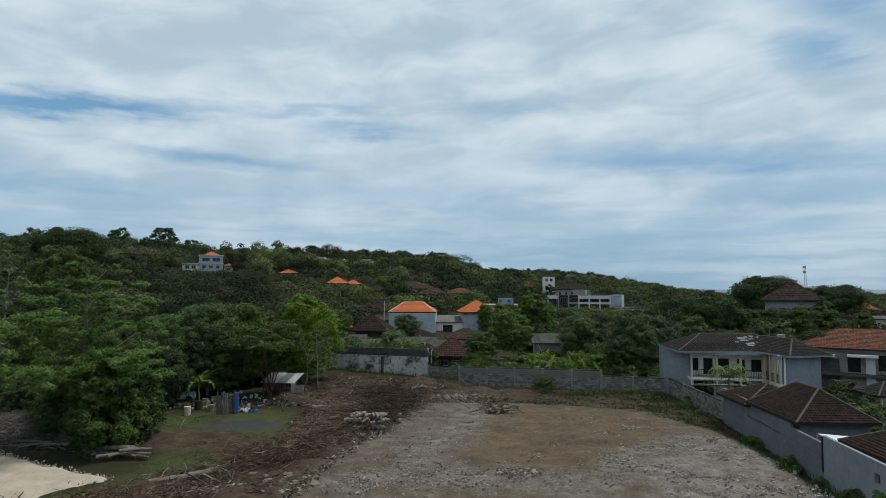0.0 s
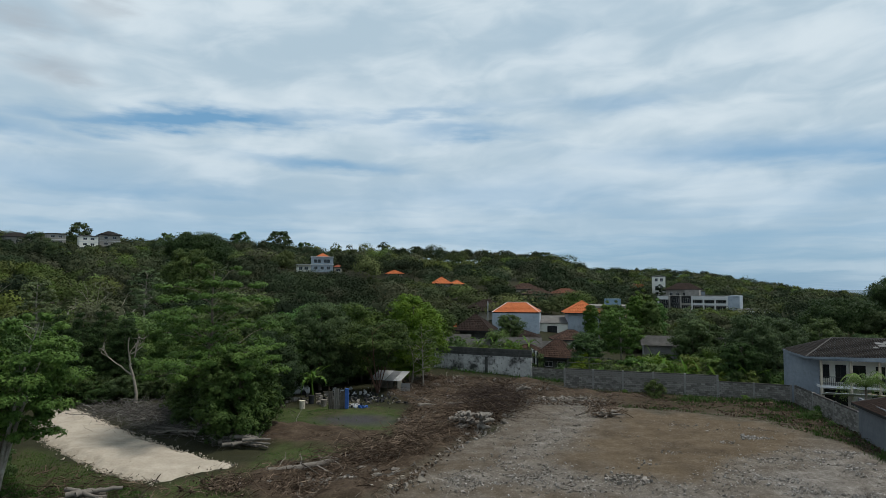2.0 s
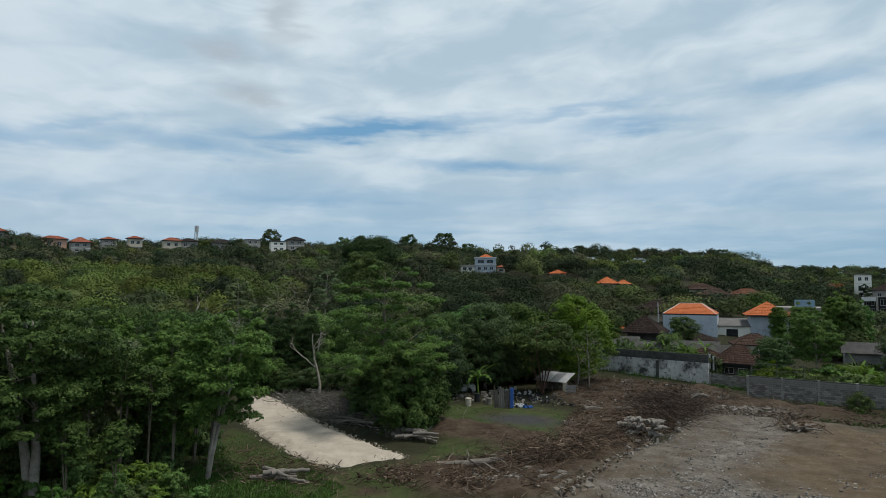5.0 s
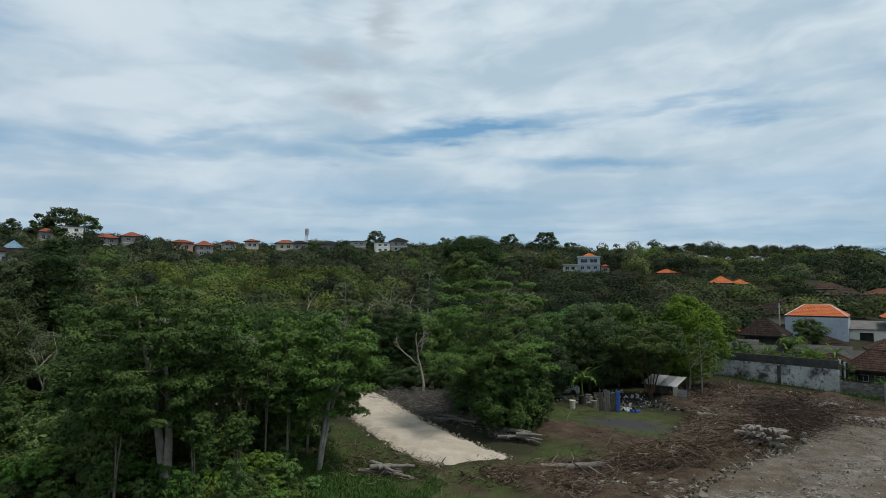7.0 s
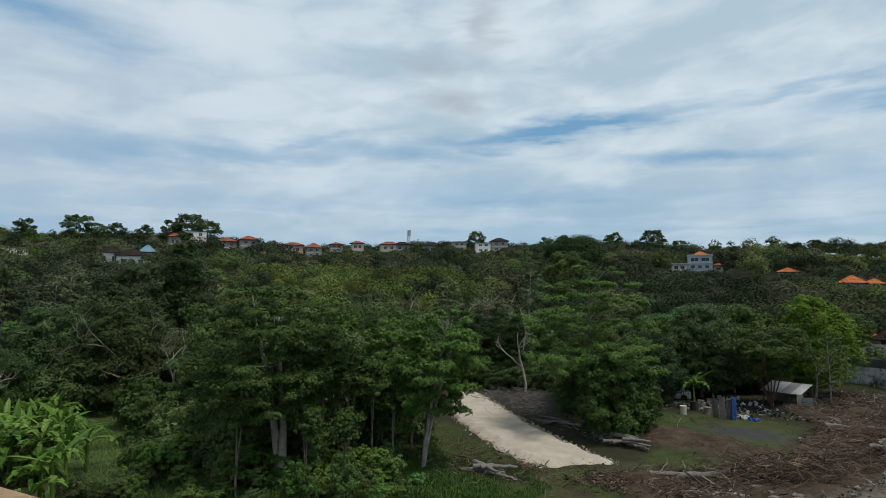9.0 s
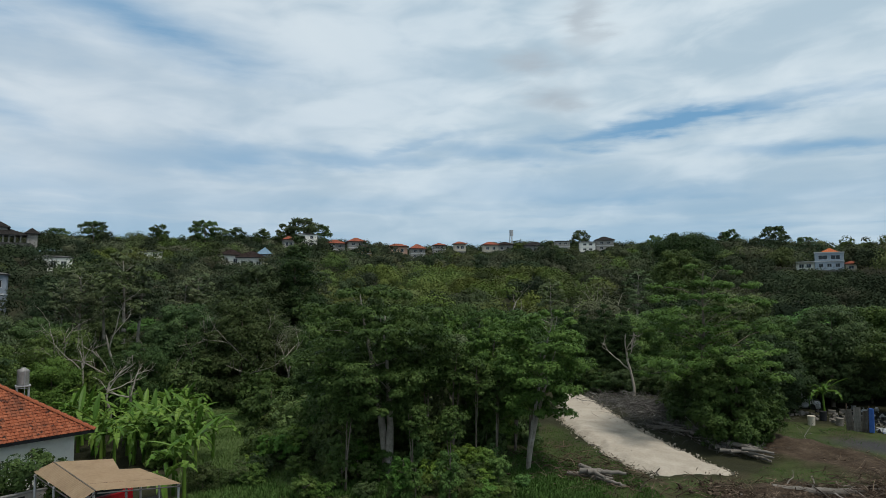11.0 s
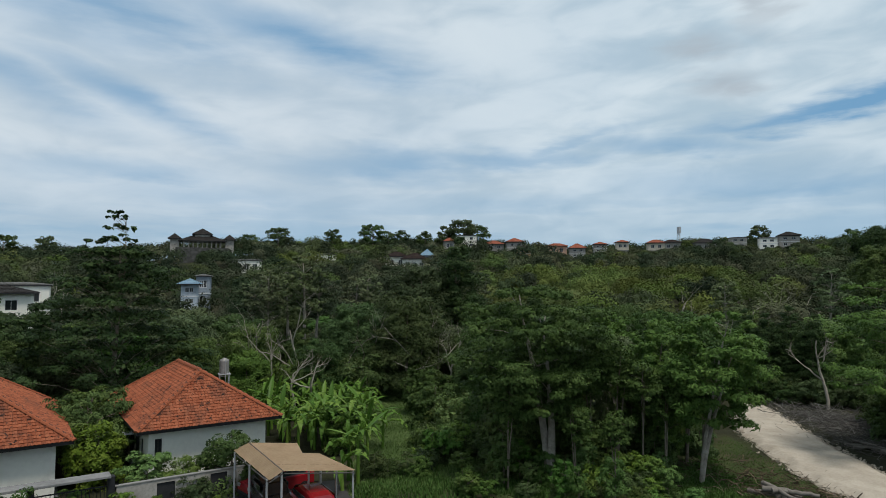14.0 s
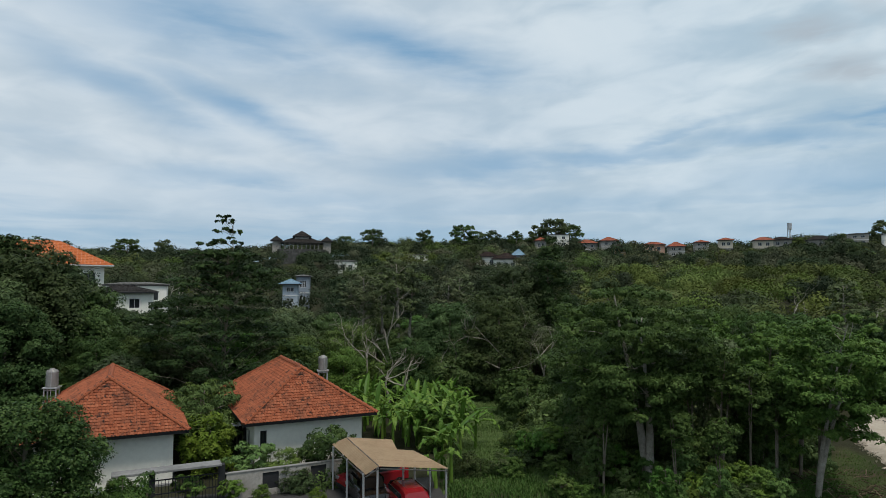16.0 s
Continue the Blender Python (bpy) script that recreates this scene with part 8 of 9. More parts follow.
boulders("rubble", 120, lambda g, n: (g.normal(15.3, 0.6, n), g.normal(51.3, 0.35, n)), 0.05, 0.28, STONE_WHITE, "small heap of white rubbish on the lot", "rubble", 16, 0.14)
boulders("rubble", 420, lambda g, n: (g.normal(1.4, 1.6, n), g.normal(64.9, 0.5, n)), 0.08, 0.5, STONE, "ridge of rubble at the end of the gravel", "rubble", 17, 0.22)
boulders("rubble", 300, lambda g, n: (g.normal(20.3, 0.9, n), g.normal(34.6, 1.0, n)), 0.03, 0.22, STONE_WHITE, "heap of whitish crushed rock", "rubble", 18, 0.3)
for k, (cx, cy) in enumerate(((-2.0, 48.0), (8.5, 46.0), (12.8, 49.5), (-4.5, 42.0), (6.5, 43.5), (16.8, 54.5), (10.5, 55.0))):
    boulders("rubble", 70, lambda g, n: (g.normal(cx, 0.6, n), g.normal(cy, 0.4, n)), 0.03, 0.20, STONE, "scattered small stones on the packed soil", "rubble", 80 + k, 0.11)
boulders("rubble", 700, line_place(EDGE, 0.55), 0.06, 0.42, STONE, "broken stones along the gravel's edge", "rubble", 5, 0.12)
boulders("rubble", 140, lambda g, n: (g.normal(-9.8, 1.3, n), g.normal(36.0, 0.8, n)), 0.08, 0.4, STONE_PALE, "pale boulders heaped at the debris edge", "rubble", 6, 0.2)
boulders("rubble", 1500, line_place([(-22.6, 34.2), (-26.8, 35.4), (-36.4, 41.4), (-43.5, 48.1)], 0.32), 0.03, 0.22, SAND, "limestone lumps along the sand track", "rubble", 8, 0.06)
boulders("rubble", 1300, line_place([(-20.1, 37.7), (-25, 40.1), (-32.2, 44.4), (-43, 52.1)], 0.30), 0.03, 0.24, SAND, "limestone lumps along the sand track", "rubble", 9, 0.08)
boulders("rubble", 500, scatter(DEBRIS, (0.3, 0.5), 9), 0.06, 0.35, STONE, "stones mixed into the brown debris", "rubble", 10, 0.25)
twigs("cut_branches", 9000, scatter(DEBRIS, (0.22, 0.34), 5), 0.25, 1.2, 0.006, 0.026, DEADWOOD, "tangled cut branches and roots on brown soil", "brushwood", 21, 0.5)
twigs("cut_branches", 240, scatter(DEBRIS, (0.22, 0.45), 5), 0.8, 2.4, 0.02, 0.06, LOGWOOD, "thicker cut branches on brown soil", "brushwood", 26, 0.6)
twigs("cut_branches", 4200, line_place([(-13, 38.5), (-11, 41), (-9.5, 43.5)] + [(-13, 38.5), (-9.5, 43.5), (-8.5, 47), (-7.5, 54), (-6.0, 58), (-3.5, 62)], 1.1), 0.3, 1.7, 0.010, 0.04, DEADWOOD, "heaped cut branches along the gravel", "brushwood", 22, 1.3)
twigs("cut_branches", 4200, lambda g, n: (g.normal(-5.4, 1.6, n), g.normal(60.5, 3.0, n)), 0.6, 2.4, 0.005, 0.016, BRUSH, "mound of thin dark brushwood beside the gravel", "brushwood", 28, 1.5)
twigs("cut_branches", 900, lambda g, n: (g.normal(-22.8, 0.9, n), g.normal(43.4, 0.6, n)), 0.3, 1.3, 0.008, 0.03, GREYWOOD, "heap of grey brushwood beside the sand track", "brushwood", 45, 0.7)
boulders("rubble", 160, lambda g, n: (g.normal(-22.8, 0.8, n), g.normal(43.2, 0.5, n)), 0.05, 0.3, STONE, "grey rubble heaped beside the sand track", "rubble", 46, 0.4)
twigs("cut_branches", 900, lambda g, n: (g.normal(-29.5, 3.0, n), g.normal(47.0, 1.6, n)), 0.5, 2.2, 0.008, 0.03, GREYWOOD, "grey brushwood lying under the trees", "brushwood", 29, 0.5)
twigs("cut_branches", 1800, line_place([(-19, 34.5), (-14.5, 33.5), (-11.3, 34.5), (-10.6, 37.5)], 1.0), 0.25, 1.3, 0.008, 0.035, DEADWOOD, "cut branches at the front of the debris", "brushwood", 41, 0.5)
boulders("clods", 3000, line_place([(-19, 34.5), (-14.5, 33.5), (-11.3, 34.5), (-10.6, 37.5)], 1.0), 0.04, 0.28, CLOD, "clods and bark at the front of the debris", "litter", 42, 0.22)
boulders("clods", 1800, scatter(STRIP, (0.5, 0.4), 5), 0.03, 0.16, CLOD, "brown leaf litter and bark on the lawn", "litter", 43, 0.03)
twigs("cut_branches", 700, scatter(STRIP, (0.5, 0.4), 5), 0.2, 1.0, 0.005, 0.016, DEADWOOD, "twigs and bark on the lawn", "brushwood", 44, 0.15)
boulders("rubble", 150, lambda g, n: (g.normal(-11.6, 1.0, n), g.normal(35.2, 0.7, n)), 0.08, 0.34, STONE, "heap of tan stones at the front of the debris", "rubble", 47, 0.35)
boulders("clods", 14000, scatter(DEBRIS, (0.3, 0.36), 15), 0.015, 0.07, CLOD, "fine bark and chips on the debris", "litter", 48, 0.16)
twigs("cut_branches", 9000, scatter(DEBRIS, (0.3, 0.36), 16), 0.12, 0.5, 0.004, 0.012, DEADWOOD, "fine twigs on the brown soil", "brushwood", 49, 0.3)
boulders("clods", 9000, scatter(DEBRIS, None, 5), 0.04, 0.22, CLOD, "brown clods, bark and leaf litter on the debris", "litter", 27, 0.22)
twigs("cut_branches", 2600, lambda g, n: (g.normal(-34, 4.0, n), g.normal(52.2, 1.9, n)), 0.5, 2.2, 0.008, 0.035, GREYWOOD, "grey brushwood heaped beyond the sand track", "brushwood", 23, 0.6)
twigs("cut_branches", 260, lambda g, n: (g.normal(5.0, 0.9, n), g.normal(59.0, 1.2, n)), 0.4, 1.6, 0.012, 0.05, DEADWOOD, "heap of roots on the lot", "brushwood", 24, 0.7)
twigs("cut_branches", 500, lambda g, n: (g.normal(-25.5, 3.0, n), g.normal(31.5, 1.6, n)), 0.3, 1.5, 0.01, 0.04, DEADWOOD, "twigs on the grass by the log pile", "brushwood", 25, 0.25)

# ---- grass ----
blades("grass", 9000, scatter(BACK, (0.8, 0.52), 51), 0.04, 0.24, WEED, "uneven green weeds along the block wall", "grass", 31)
boulders("clods", 3500, scatter(BACK, None, 5), 0.04, 0.26, CLOD, "brown clods and dead weeds before the block wall", "litter", 39, 0.04)
twigs("cut_branches", 700, scatter(BACK, (0.5, 0.48), 7), 0.2, 1.1, 0.006, 0.02, DEADWOOD, "dry stalks on the soil before the block wall", "brushwood", 40, 0.2)
blades("grass", 700, line_place([(3.0, 72.4), (17.4, 69.4), (23.9, 67.7)], 0.45), 0.08, 0.45, WEED, "weeds at the foot of the block wall", "grass", 32)
blades("grass", 350, line_place([(23.7, 67), (23.6, 55), (22.6, 47)], 0.6), 0.08, 0.35, WEED, "weeds along the boundary wall", "grass", 37)
for k, (cx, cy, sx, sy, n, hh) in enumerate(((23.2, 61.0, 0.6, 0.9, 300, 0.45), (22.8, 54.5, 0.6, 0.7, 200, 0.35), (22.3, 46.2, 0.5, 0.5, 420, 0.7), (22.0, 42.8, 0.3, 0.4, 160, 0.45), (22.0, 39.8, 0.4, 0.6, 560, 0.75), (21.5, 35.8, 0.35, 0.6, 300, 0.6), (20.7, 68.2, 1.3, 0.5, 500, 0.5), (15.0, 67.6, 1.4, 0.6, 500, 0.5), (21.2, 32.0, 0.5, 1.0, 600, 0.8))):
    blades("grass", n, lambda g, q: (g.normal(cx, sx, q), g.normal(cy, sy, q)), 0.15, hh, WEED, "clump of tall green weeds by the wall", "grass", 90 + k, 0.022, 1.1)
blades("grass", 26000, scatter([(-20, 31), (-24, 33.2), (-29, 31.5), (-33, 34.5), (-38, 40), (-44, 46), (-44, 43), (-36, 34), (-30, 26), (-20, 26)], (0.5, 0.33), 54), 0.05, 0.22, GRASS, "grass and weeds beside the sand track", "grass", 38, 0.025)
blades("grass", 13000, scatter(LAWN, (0.4, 0.50), 53, avoid=[(-24.5, 48.8), (-20.2, 50.2), (-20.2, 53), (-18, 55.6), (-14, 55.6), (-12, 53), (-12.2, 47.5), (-12.8, 44.2), (-17.8, 43.6), (-22.4, 43.2)]), 0.04, 0.15, GRASS, "short lawn by the burnt clearing", "grass", 33, 0.016)
blades("grass", 60000, scatter(MEADOW, (0.5, 0.3), 1), 0.06, 0.24, MEADOW_GRASS, "tall meadow grass in the clearing", "grass", 34, 0.013, 0.9)
blades("grass", 26000, scatter([(-25, 30), (-33, 22), (-38, 15), (-36, 9.4), (-28, 9.4), (-23, 16), (-18, 27)], (0.35, 0.40), 56), 0.06, 0.34, GRASS, "long green grass under the trees", "grass", 35, 0.03)
blades("grass", 700, line_place([(-15, 84.2), (-2, 80.2), (2, 77.9)], 0.5), 0.15, 0.6, GRASS, "weeds at the foot of the stained wall", "grass", 36)


# ---- undergrowth and garden plants ----
def shrubs():
    tree_kind("shrub", L_GREEN, BARK, seed=90, h=2.4, r=1.5, base=0.1, shape=shape_round, tips=14, per=460, size=0.095, spread=0.66, flat=0.75, gap=0.4, trunk=0.04, limbs=10, tri=True)
    tree_kind("shrub_dark", L_DARK, BARK, seed=91, h=2.8, r=1.7, base=0.1, shape=shape_round, tips=14, per=460, size=0.1, spread=0.7, flat=0.7, gap=0.4, trunk=0.04, limbs=10, tri=True)
    tree_kind("shrub_bright", L_BRIGHT, BARK, seed=92, h=2.6, r=1.3, base=0.3, shape=shape_umbrella, tips=14, per=200, size=0.13, spread=0.55, flat=0.45, gap=0.45, trunk=0.04, limbs=16, tri=True)
    tree_kind("shrub_yellow", L_YELLOW, BARK, seed=93, h=2.8, r=1.3, base=0.2, shape=shape_round, tips=14, per=480, size=0.09, spread=0.58, flat=0.8, gap=0.3, trunk=0.05, limbs=10, tri=True)
    tree_kind("sapling", L_BRIGHT, BARK, seed=94, h=4.6, r=1.3, base=1.2, shape=shape_round, tips=16, per=190, size=0.13, spread=0.6, flat=0.5, gap=0.5, trunk=0.05, limbs=14, tri=True)
    tree_kind("shrub_broad", L_GREEN, BARK, seed=97, h=3.2, r=2.3, base=0.3, shape=shape_umbrella, tips=40, per=320, size=0.12, spread=0.6, flat=0.6, gap=0.3, trunk=0.07, limbs=14)
    labels = {"shrub": "leafy green shrub in the undergrowth", "shrub_dark": "dark green shrub in the undergrowth", "shrub_bright": "bright green young shrub in the undergrowth", "sapling": "slender bright green sapling in the undergrowth"}
    rng = random.Random(17)
    got = 0
    while got < 90:
        az, d = rng.uniform(45, 76), rng.uniform(43, 62)
        x, y = polar(az, d)
        if not wood_at(x, y) or x > -24 or (d < 40 and az > 70):
            continue
        k = rng.choices(("shrub", "shrub_dark", "shrub_bright", "sapling"), (8, 8, 3, 3))[0]
        plant(k, x, y, labels[k], rng.uniform(0, 360), rng.uniform(0.65, 1.35), name="shrub" if k != "sapling" else "sapling", category="shrub", group="undergrowth")
        got += 1
    got = 0
    while got < 70:
        az, d = rng.uniform(13, 40), rng.uniform(56, 76)
        x, y = polar(az, d)
        if not wood_at(x, y) or (-27 < x < -9 and 54 < y < 73) or 31.5 < az < 38.5 and d < 71:
            continue
        k = rng.choices(("shrub", "shrub_dark"), (1, 10))[0]
        plant(k, x, y, labels[k], rng.uniform(0, 360), rng.uniform(0.7, 1.4), name="shrub", category="shrub", group="undergrowth")
        got += 1
    for x, y, k, s, t in ((-31.7, 23.2, "sapling", 0.75, 1.0), (-30.6, 24.6, "shrub_bright", 0.7, 1.0), (-29.6, 22.2, "shrub_bright", 0.6, 1.0), (-32.8, 18.0, "sapling", 0.7, 1.0), (-31.0, 22.2, "sapling", 0.62, 1.0), (-29.6, 25.4, "shrub_bright", 0.7, 1.0), (-34.2, 18.6, "shrub", 0.9, 1.0), (-35.6, 19.6, "shrub_dark", 1.1, 1.2), (-36.8, 21.8, "shrub_dark", 1.2, 1.3),
                          (-29.8, 26.6, "shrub_bright", 0.55, 1.0), (-31.2, 27.8, "shrub", 0.8, 1.4), (-33.6, 26.0, "shrub_dark", 1.2, 1.5), (-34.6, 28.6, "shrub_dark", 1.1, 1.6), (-35.4, 31.5, "shrub", 1.0, 1.6), (-37.0, 29.0, "shrub_dark", 1.3, 1.7), (-33.2, 33.6, "shrub", 0.8, 1.2), (-36.6, 36.6, "shrub_dark", 0.9, 1.3),
                          (-39.5, 38.4, "shrub", 1.0, 1.4), (-40.8, 36.0, "shrub_dark", 1.3, 1.6), (-42.2, 41.5, "shrub", 1.0, 1.2), (-26.2, 26.2, "shrub_bright", 0.4, 0.7), (-28.4, 24.6, "shrub", 0.5, 0.7)):
        plant(k, x, y, labels[k], rng.uniform(0, 360), s, t, name="shrub" if k != "sapling" else "sapling", category="shrub", group="undergrowth")
    for i in range(40):
        az, d = rng.uniform(43.5, 65), rng.uniform(32.5, 39.5)
        x, y = polar(az, d)
        if not wood_at(x, y) and az < 47:
            continue
        k = rng.choices(("shrub", "shrub_dark", "shrub_bright", "sapling"), (6, 3, 5, 3))[0]
        plant(k, x, y, labels[k], rng.uniform(0, 360), rng.uniform(0.3, 0.62), rng.uniform(0.8, 1.3), name="shrub" if k != "sapling" else "sapling", category="shrub", group="undergrowth")
    for az, d, k, s in ((67.5, 52, "shrub", 1.5), (66.2, 50, "shrub", 1.2), (65.0, 47, "shrub", 1.5), (63.5, 44, "shrub", 1.0), (61.0, 41, "shrub_dark", 0.9), (67.8, 58, "shrub", 1.8), (74.0, 64, "shrub_dark", 1.8), (76.5, 66, "shrub", 1.9), (78.5, 64, "shrub_dark", 1.7), (80.5, 65, "shrub", 1.8)):
        plant(k, *polar(az, d), "leafy bush at the meadow's edge", rng.uniform(0, 360), s, name="shrub", category="shrub", group="undergrowth")
    for i in range(15):
        x, y = polar(rng.uniform(61.5, 68.8), rng.uniform(41.0, 46.0))
        k = rng.choice(("shrub", "shrub_dark", "shrub", "shrub_bright"))
        plant(k, x, y, "low bush between the grass and the meadow", rng.uniform(0, 360), rng.uniform(0.55, 0.95), name="shrub", category="shrub", group="undergrowth")
    for i in range(9):
        plant(rng.choice(("shrub", "shrub_bright", "shrub_dark")), *polar(rng.uniform(67.5, 73.2), rng.uniform(38.5, 41.5)), "low bush at the near edge of the meadow", rng.uniform(0, 360), rng.uniform(0.35, 0.6), name="shrub", category="shrub", group="undergrowth")
    # behind the walls on the town side
    for i in range(46):
        t = i / 45
        x, y = 2.5 + 23 * t + rng.uniform(-0.4, 0.4), 75.6 - 3.6 * t + rng.uniform(0, 7)
        k = rng.choice(("shrub", "shrub_yellow", "shrub_bright", "shrub_dark"))
        plant(k, x, y, "leafy shrub behind the block wall", rng.uniform(0, 360), rng.uniform(0.75, 1.25), name="shrub", category="shrub", group="shrubs behind the wall")
    for i in range(26):
        x, y = rng.uniform(11, 27), rng.uniform(75.5, 86)
        k = rng.choice(("shrub_bright", "shrub_bright", "shrub_yellow", "shrub"))
        plant(k, x, y, "bright green shrub in the plot behind the block wall", rng.uniform(0, 360), rng.uniform(0.9, 1.5), name="shrub", category="shrub", group="shrubs behind the wall")
    for i in range(12):
        x, y = -14.5 + i * 1.2 + rng.uniform(-0.5, 0.5), 88.0 - i * 0.3 + rng.uniform(0, 3)
        plant(rng.choice(("shrub", "shrub_dark", "shrub_yellow")), x, y, "leafy shrub behind the stained wall", rng.uniform(0, 360), rng.uniform(0.9, 1.5), name="shrub", category="shrub", group="shrubs behind the wall")
    # garden plants of the bungalows
    for x, y, k, s, lab in ((-41.8, -3.9, "shrub_yellow", 1.35, "yellow-green garden shrub between the bungalows"), (-44.2, -4.2, "shrub_broad", 1.05, "green garden shrub between the bungalows"), (-47.0, -4.8, "shrub_broad", 1.45, "tall frangipani bush between the bungalows"), (-51.0, -5.4, "shrub_broad", 1.3, "dense garden bush between the bungalows"),
                             (-38.5, -1.1, "shrub_bright", 0.95, "light green bush behind the garden wall"), (-38.1, 0.65, "shrub_yellow", 0.8, "yellow-green bush behind the garden wall"), (-36.9, 1.0, "shrub_dark", 0.55, "climbing dark bush on the garden wall"), (-38.6, 3.3, "shrub", 1.38, "dense green bush against the white house wall"), (-36.6, 1.5, "shrub_dark", 0.45, "dark creeper on the garden wall"),
                             (-33.4, -7.0, "shrub", 1.05, "oleander bush by the gate"), (-32.0, -6.2, "shrub", 0.9, "pink-flowered oleander bush by the gate"), (-33.0, -12.2, "shrub", 1.1, "oleander bush by the garden wall"), (-35.7, -2.2, "shrub_bright", 0.5, "small potted plant by the wall"), (-35.6, -0.6, "shrub_yellow", 0.35, "small bush at the wall's foot"),
                             (-34.0, 2.2, "shrub_yellow", 0.38, "small yellow-green bush on the forecourt"), (-36.2, -4.4, "shrub_bright", 0.6, "bush beside the gate"),
                             (28.5, 58.6, "shrub", 1.2, "green bush by the grey house"), (24.9, 62.4, "shrub", 0.8, "small tree in the grey house's yard"), (37.2, 56.0, "shrub_dark", 1.1, "dark garden bush beside the villa"), (38.8, 60.5, "shrub_dark", 1.3, "dark garden bush beside the villa"),
                             (31.5, 47.5, "shrub", 1.1, "green garden bush behind the brown roofs"), (34.0, 50.0, "shrub_dark", 1.2, "dark garden bush behind the brown roofs"), (22.6, 31.2, "shrub_bright", 0.9, "green bush at the foot of the boundary wall"), (21.9, 33.0, "shrub", 0.6, "bush at the foot of the boundary wall"), (11.2, 69.9, "shrub", 0.75, "leafy bush before the block wall")):
        plant(k, x, y, lab, rng.uniform(0, 360), s, name="shrub", category="shrub")
    for x, y, s in ((22.6, 46.0, 0.30), (22.2, 44.6, 0.22), (22.0, 40.4, 0.34), (21.8, 39.2, 0.26), (21.6, 36.4, 0.28), (21.3, 33.8, 0.36), (23.2, 60.4, 0.32), (23.0, 56.8, 0.24), (19.6, 68.0, 0.28), (14.4, 68.2, 0.26), (8.2, 70.6, 0.22)):
        plant(rng.choice(("shrub_bright", "shrub")), x, y, "broad-leaved weed clump at the wall's foot", rng.uniform(0, 360), s, name="weed", category="weed", group="weeds by the walls")
    # bananas
    i = 0
    while i < 44:
        x, y = polar(rng.uniform(73.0, 84.0), rng.uniform(43.5, 60))
        lx, ly = (x + 47.7) * 0.98 + (y - 1.05) * 0.2, -(x + 47.7) * 0.2 + (y - 1.05) * 0.98
        if abs(lx) < 7.6 and abs(ly) < 5.6:
            continue
        banana(x, y, rng.uniform(1.4, 2.6), 300 + i)
        i += 1
    banana(-36.0, 10.1, 2.9, 400, "tall banana plant beside the carport")
    banana(-35.3, 9.0, 1.5, 404, "low banana plant leaning over the carport roof")
    banana(-37.0, 9.8, 2.2, 401, "banana plant beside the carport")
    banana(-43.5, 14.0, 2.0, 402)
    banana(-23.6, 61.2, 2.3, 403, "lone banana plant by the scrap yard")
    for k in range(8):
        banana(-50 - k * 2.0, -16 + rng.uniform(-2, 2) + 17 * (k % 2), rng.uniform(2, 3), 410 + k)
    for k in range(10):
        banana(rng.uniform(12, 27), rng.uniform(78, 88), rng.uniform(1.6, 2.6), 460 + k, "banana plant in the plot behind the block wall")
    for k in range(11):
        banana(6.5 + k * 1.55, 77.5 - k * 0.3 + rng.uniform(-1, 2.5), rng.uniform(1.0, 1.9), 420 + k, "banana plant behind the block wall")
    for k in range(5):
        banana(-12.2 + k * 2.4, 90 + rng.uniform(-1, 2), rng.uniform(1.8, 2.4), 440 + k, "banana plant behind the stained wall")


def small_palm(x, y, h, seed, label):
    """A young palm: a short trunk and arching feather fronds of many leaflets."""
    rng = np.random.RandomState(seed)
    e = thing("palm", Matrix.Translation((x, y, ground_z(x, y) - 0.05)), label, "palm")
    tv, tf = tube(np.array([[0, 0, 0], [0.03, 0, h * 0.5], [0, 0.02, h]]), np.array([0.16, 0.12, 0.09]), 8)
    hang("trunk", sheet("palm_trunk", tv, tf), BARK, e, smooth=True)
    k = np.linspace(0, 1, 22)
    for i in range(34):
        ln, rise, a = rng.uniform(1.8, 2.8), rng.uniform(0.9, 2.3), i * 2.4 + rng.uniform(-0.2, 0.2)
        sp = np.stack([ln * k * 0.85, 0 * k, ln * (rise * k - (rise + rng.uniform(0.25, 0.5)) * k ** 2.3)], 1)
        rv, rf = tube(sp, np.linspace(0.022, 0.005, 22), 4)
        vs, fs = [rv], [rf]
        o = len(rv)
        for side in (1, -1):
            for j in range(2, 22):
                w = 0.52 * math.sin(min(1.0, 0.18 + k[j]) * 2.9) + 0.1
                tip = sp[j] + np.array([0.22 * w + 0.1, side * w, -0.45 * w * rng.uniform(0.4, 1.2)])
                vs.append(np.stack([sp[j] - np.array([0.04, 0, 0]), sp[j] + np.array([0.04, 0, 0]), tip]))
                fs.append(np.array([[o, o + 1, o + 2, o + 2]]))
                o += 3
        v = np.concatenate(vs)
        ca, sa = math.cos(a), math.sin(a)
        v = np.stack([v[:, 0] * ca - v[:, 1] * sa, v[:, 0] * sa + v[:, 1] * ca, v[:, 2] + h], 1)
        bm = bmesh.new()
        bv = [bm.verts.new(q) for q in v]
        for grp in fs:
            for q in grp:
                bm.faces.new([bv[n_] for n_ in dict.fromkeys(q.tolist())])
        part("frond", bm, L_PALM, e)


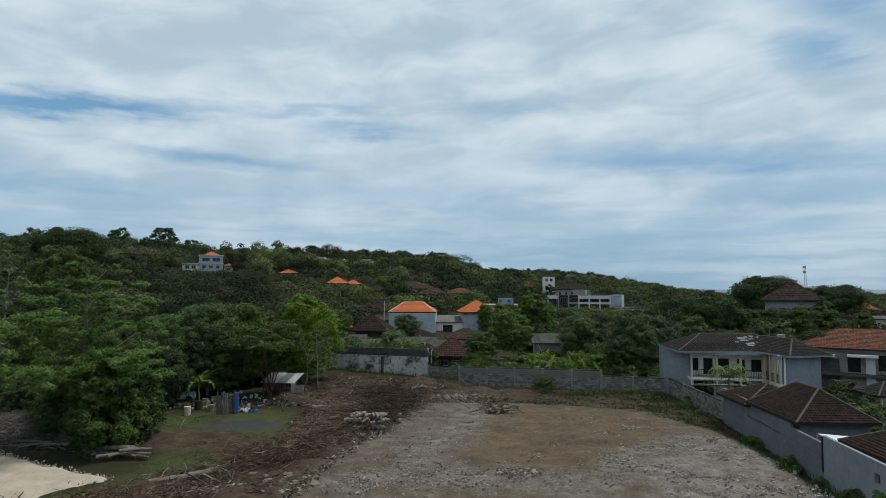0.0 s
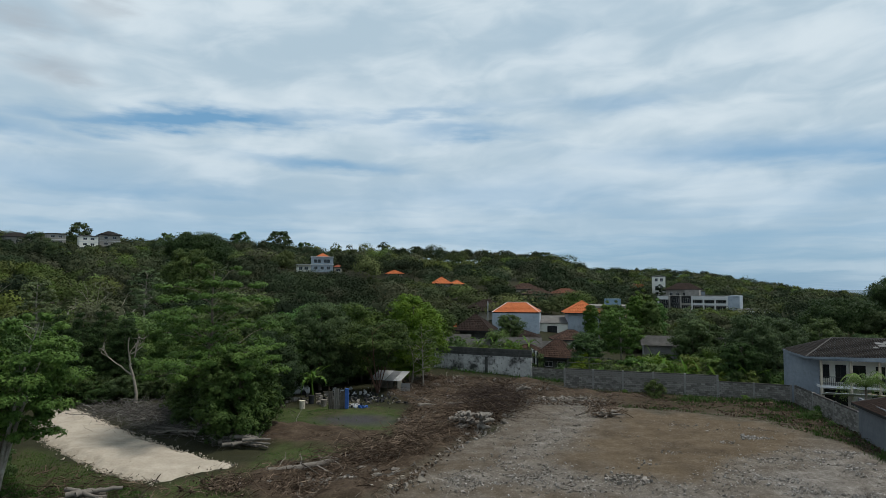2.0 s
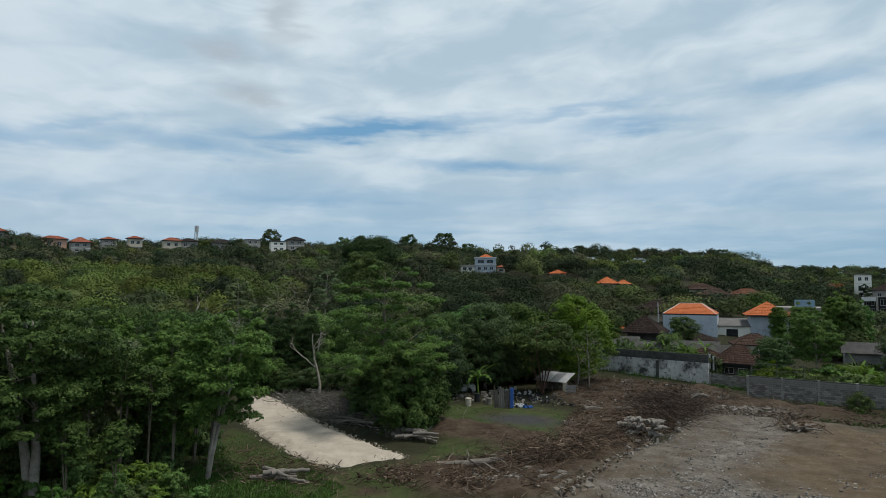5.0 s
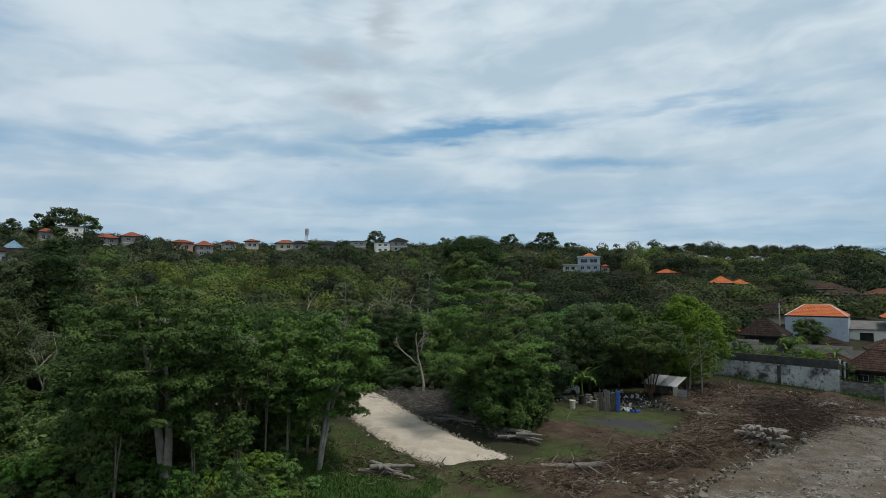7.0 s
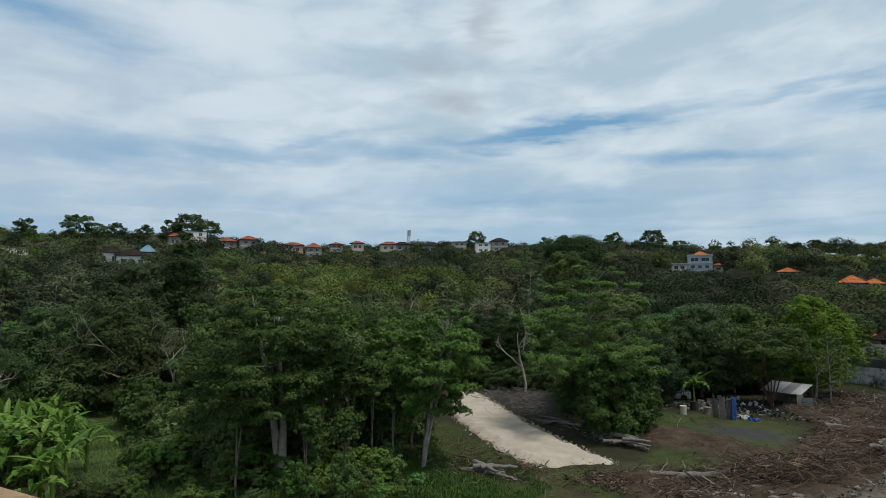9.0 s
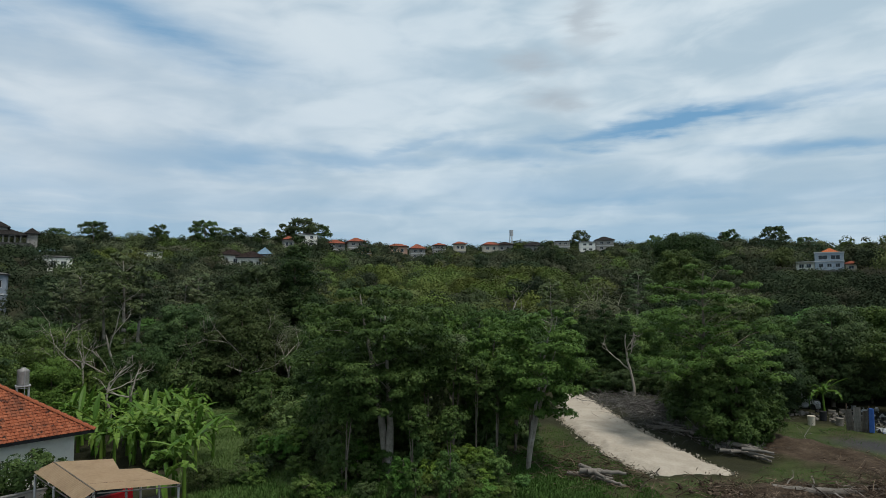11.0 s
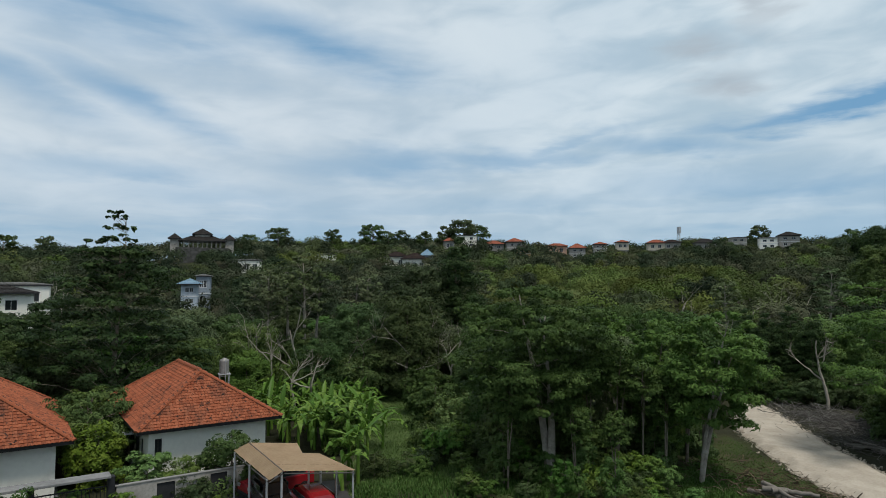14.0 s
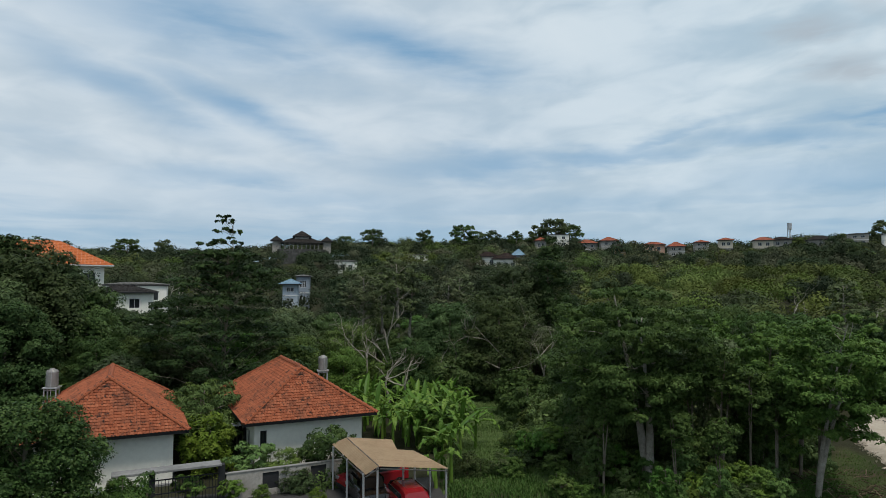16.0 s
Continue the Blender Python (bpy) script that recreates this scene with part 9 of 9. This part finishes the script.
L_PALM = leafy("palm_leaf", (0.065, 0.110, 0.026), (0.125, 0.195, 0.050), (0.20, 0.275, 0.085), 0.5, None)
small_palm(26.4, 58.2, 3.9, 2, "young pale green palm before the grey house")
small_palm(-7.4, 92.5, 2.6, 3, "young palm behind the stained wall")
small_palm(27.6, 92.0, 1.7, 4, "young palm among the garden plants")
shrubs()
bare_tree("bare_tree", -40.2, 56.6, 7.6, 3, "bent pale leafless tree at the wood's edge", -1.4, 0.16, None, 14)
for az_, d_, h_, s_ in ((82.1, 64, 10.5, 21), (79.0, 65, 11.5, 22), (78.7, 57, 5.6, 23), (83.2, 70, 10.0, 24), (73.8, 68, 9.5, 25), (67.6, 66, 10.0, 26), (66.4, 62, 8.5, 27), (41.0, 92, 9.0, 28), (36.0, 96, 9.5, 29), (75.8, 64, 7.0, 5), (80.0, 60, 6.0, 6), (52.0, 50, 6.5, 7), (51.4, 43, 7.6, 31), (50.4, 45, 6.5, 32), (67.5, 66, 8.0, 8), (45.6, 110, 9.5, 9), (39.5, 108, 10, 10), (98.0, 120, 11, 11), (99.2, 122, 11, 12), (26.5, 72, 6.0, 13), (12.4, 74, 6.0, 14)):
    bare_tree("bare_tree", *polar(az_, d_), h_, s_, "leafless pale-branched tree in the wood", 0.5, 0.13)


def road_items():
    e = thing("pickup_truck", local_pose(*polar(86.8, 110), 90, 2.2), "yellow and white truck on a road among trees", "truck")
    part("cab", box((-1.0, -0.9, 0.4), (0.8, 0.9, 2.0), None, 0.1), TRIM_WHITE, e)
    part("load_bed", box((0.85, -0.95, 0.5), (3.6, 0.95, 2.1), None, 0.05), YELLOW_PAINT, e)
    for a in (-0.4, 2.7):
        for b in (-0.9, 0.9):
            part("wheel", rod((a, b - 0.1, 0.4), (a, b + 0.1, 0.4), 0.4, 12), RUBBER, e)
    slab("road_bed", (-4, -2.5, -2.6), (6, 2.5, 0.0), ASPHALT, e)


road_items()


# ---- the plants, in place ----
near_wood()
named_trees()
far_woods()
skyline_trees()


# ---- blocks of the lot walls ----
def lay_blocks():
    """Blocks one by one on the nearest stretch of each wall, the rest joined."""
    budget = 300
    for e, ln, h, bw, bh in WALL_RUNS:
        me = bpy.data.meshes.new("block")
        bm = box((0.009, -0.012, 0.010), (bw - 0.009, 0.212, bh - 0.014))
        bm.to_mesh(me)
        bm.free()
        me.materials.append(BLOCK)
        rest = bmesh.new()
        single = 0
        for r in range(int(h / bh)):
            x = -(bw / 2) * (r % 2)
            while x < ln - 0.05:
                a, b = max(x, 0.0), min(x + bw, ln)
                if b - a > bw * 0.95 and single < budget:
                    o = new("block", me)
                    o.parent = e
                    o.matrix_local = Matrix.Translation((a, 0, r * bh))
                    single += 1
                elif b - a > 0.06:
                    add_box(rest, (a + 0.009, -0.012, r * bh + 0.010), (b - 0.009, 0.212, (r + 1) * bh - 0.010))
                x += bw
        if rest.verts:
            part("blocks", rest, BLOCK, e)["kind"] = "stuff"
        else:
            rest.free()


lay_blocks()
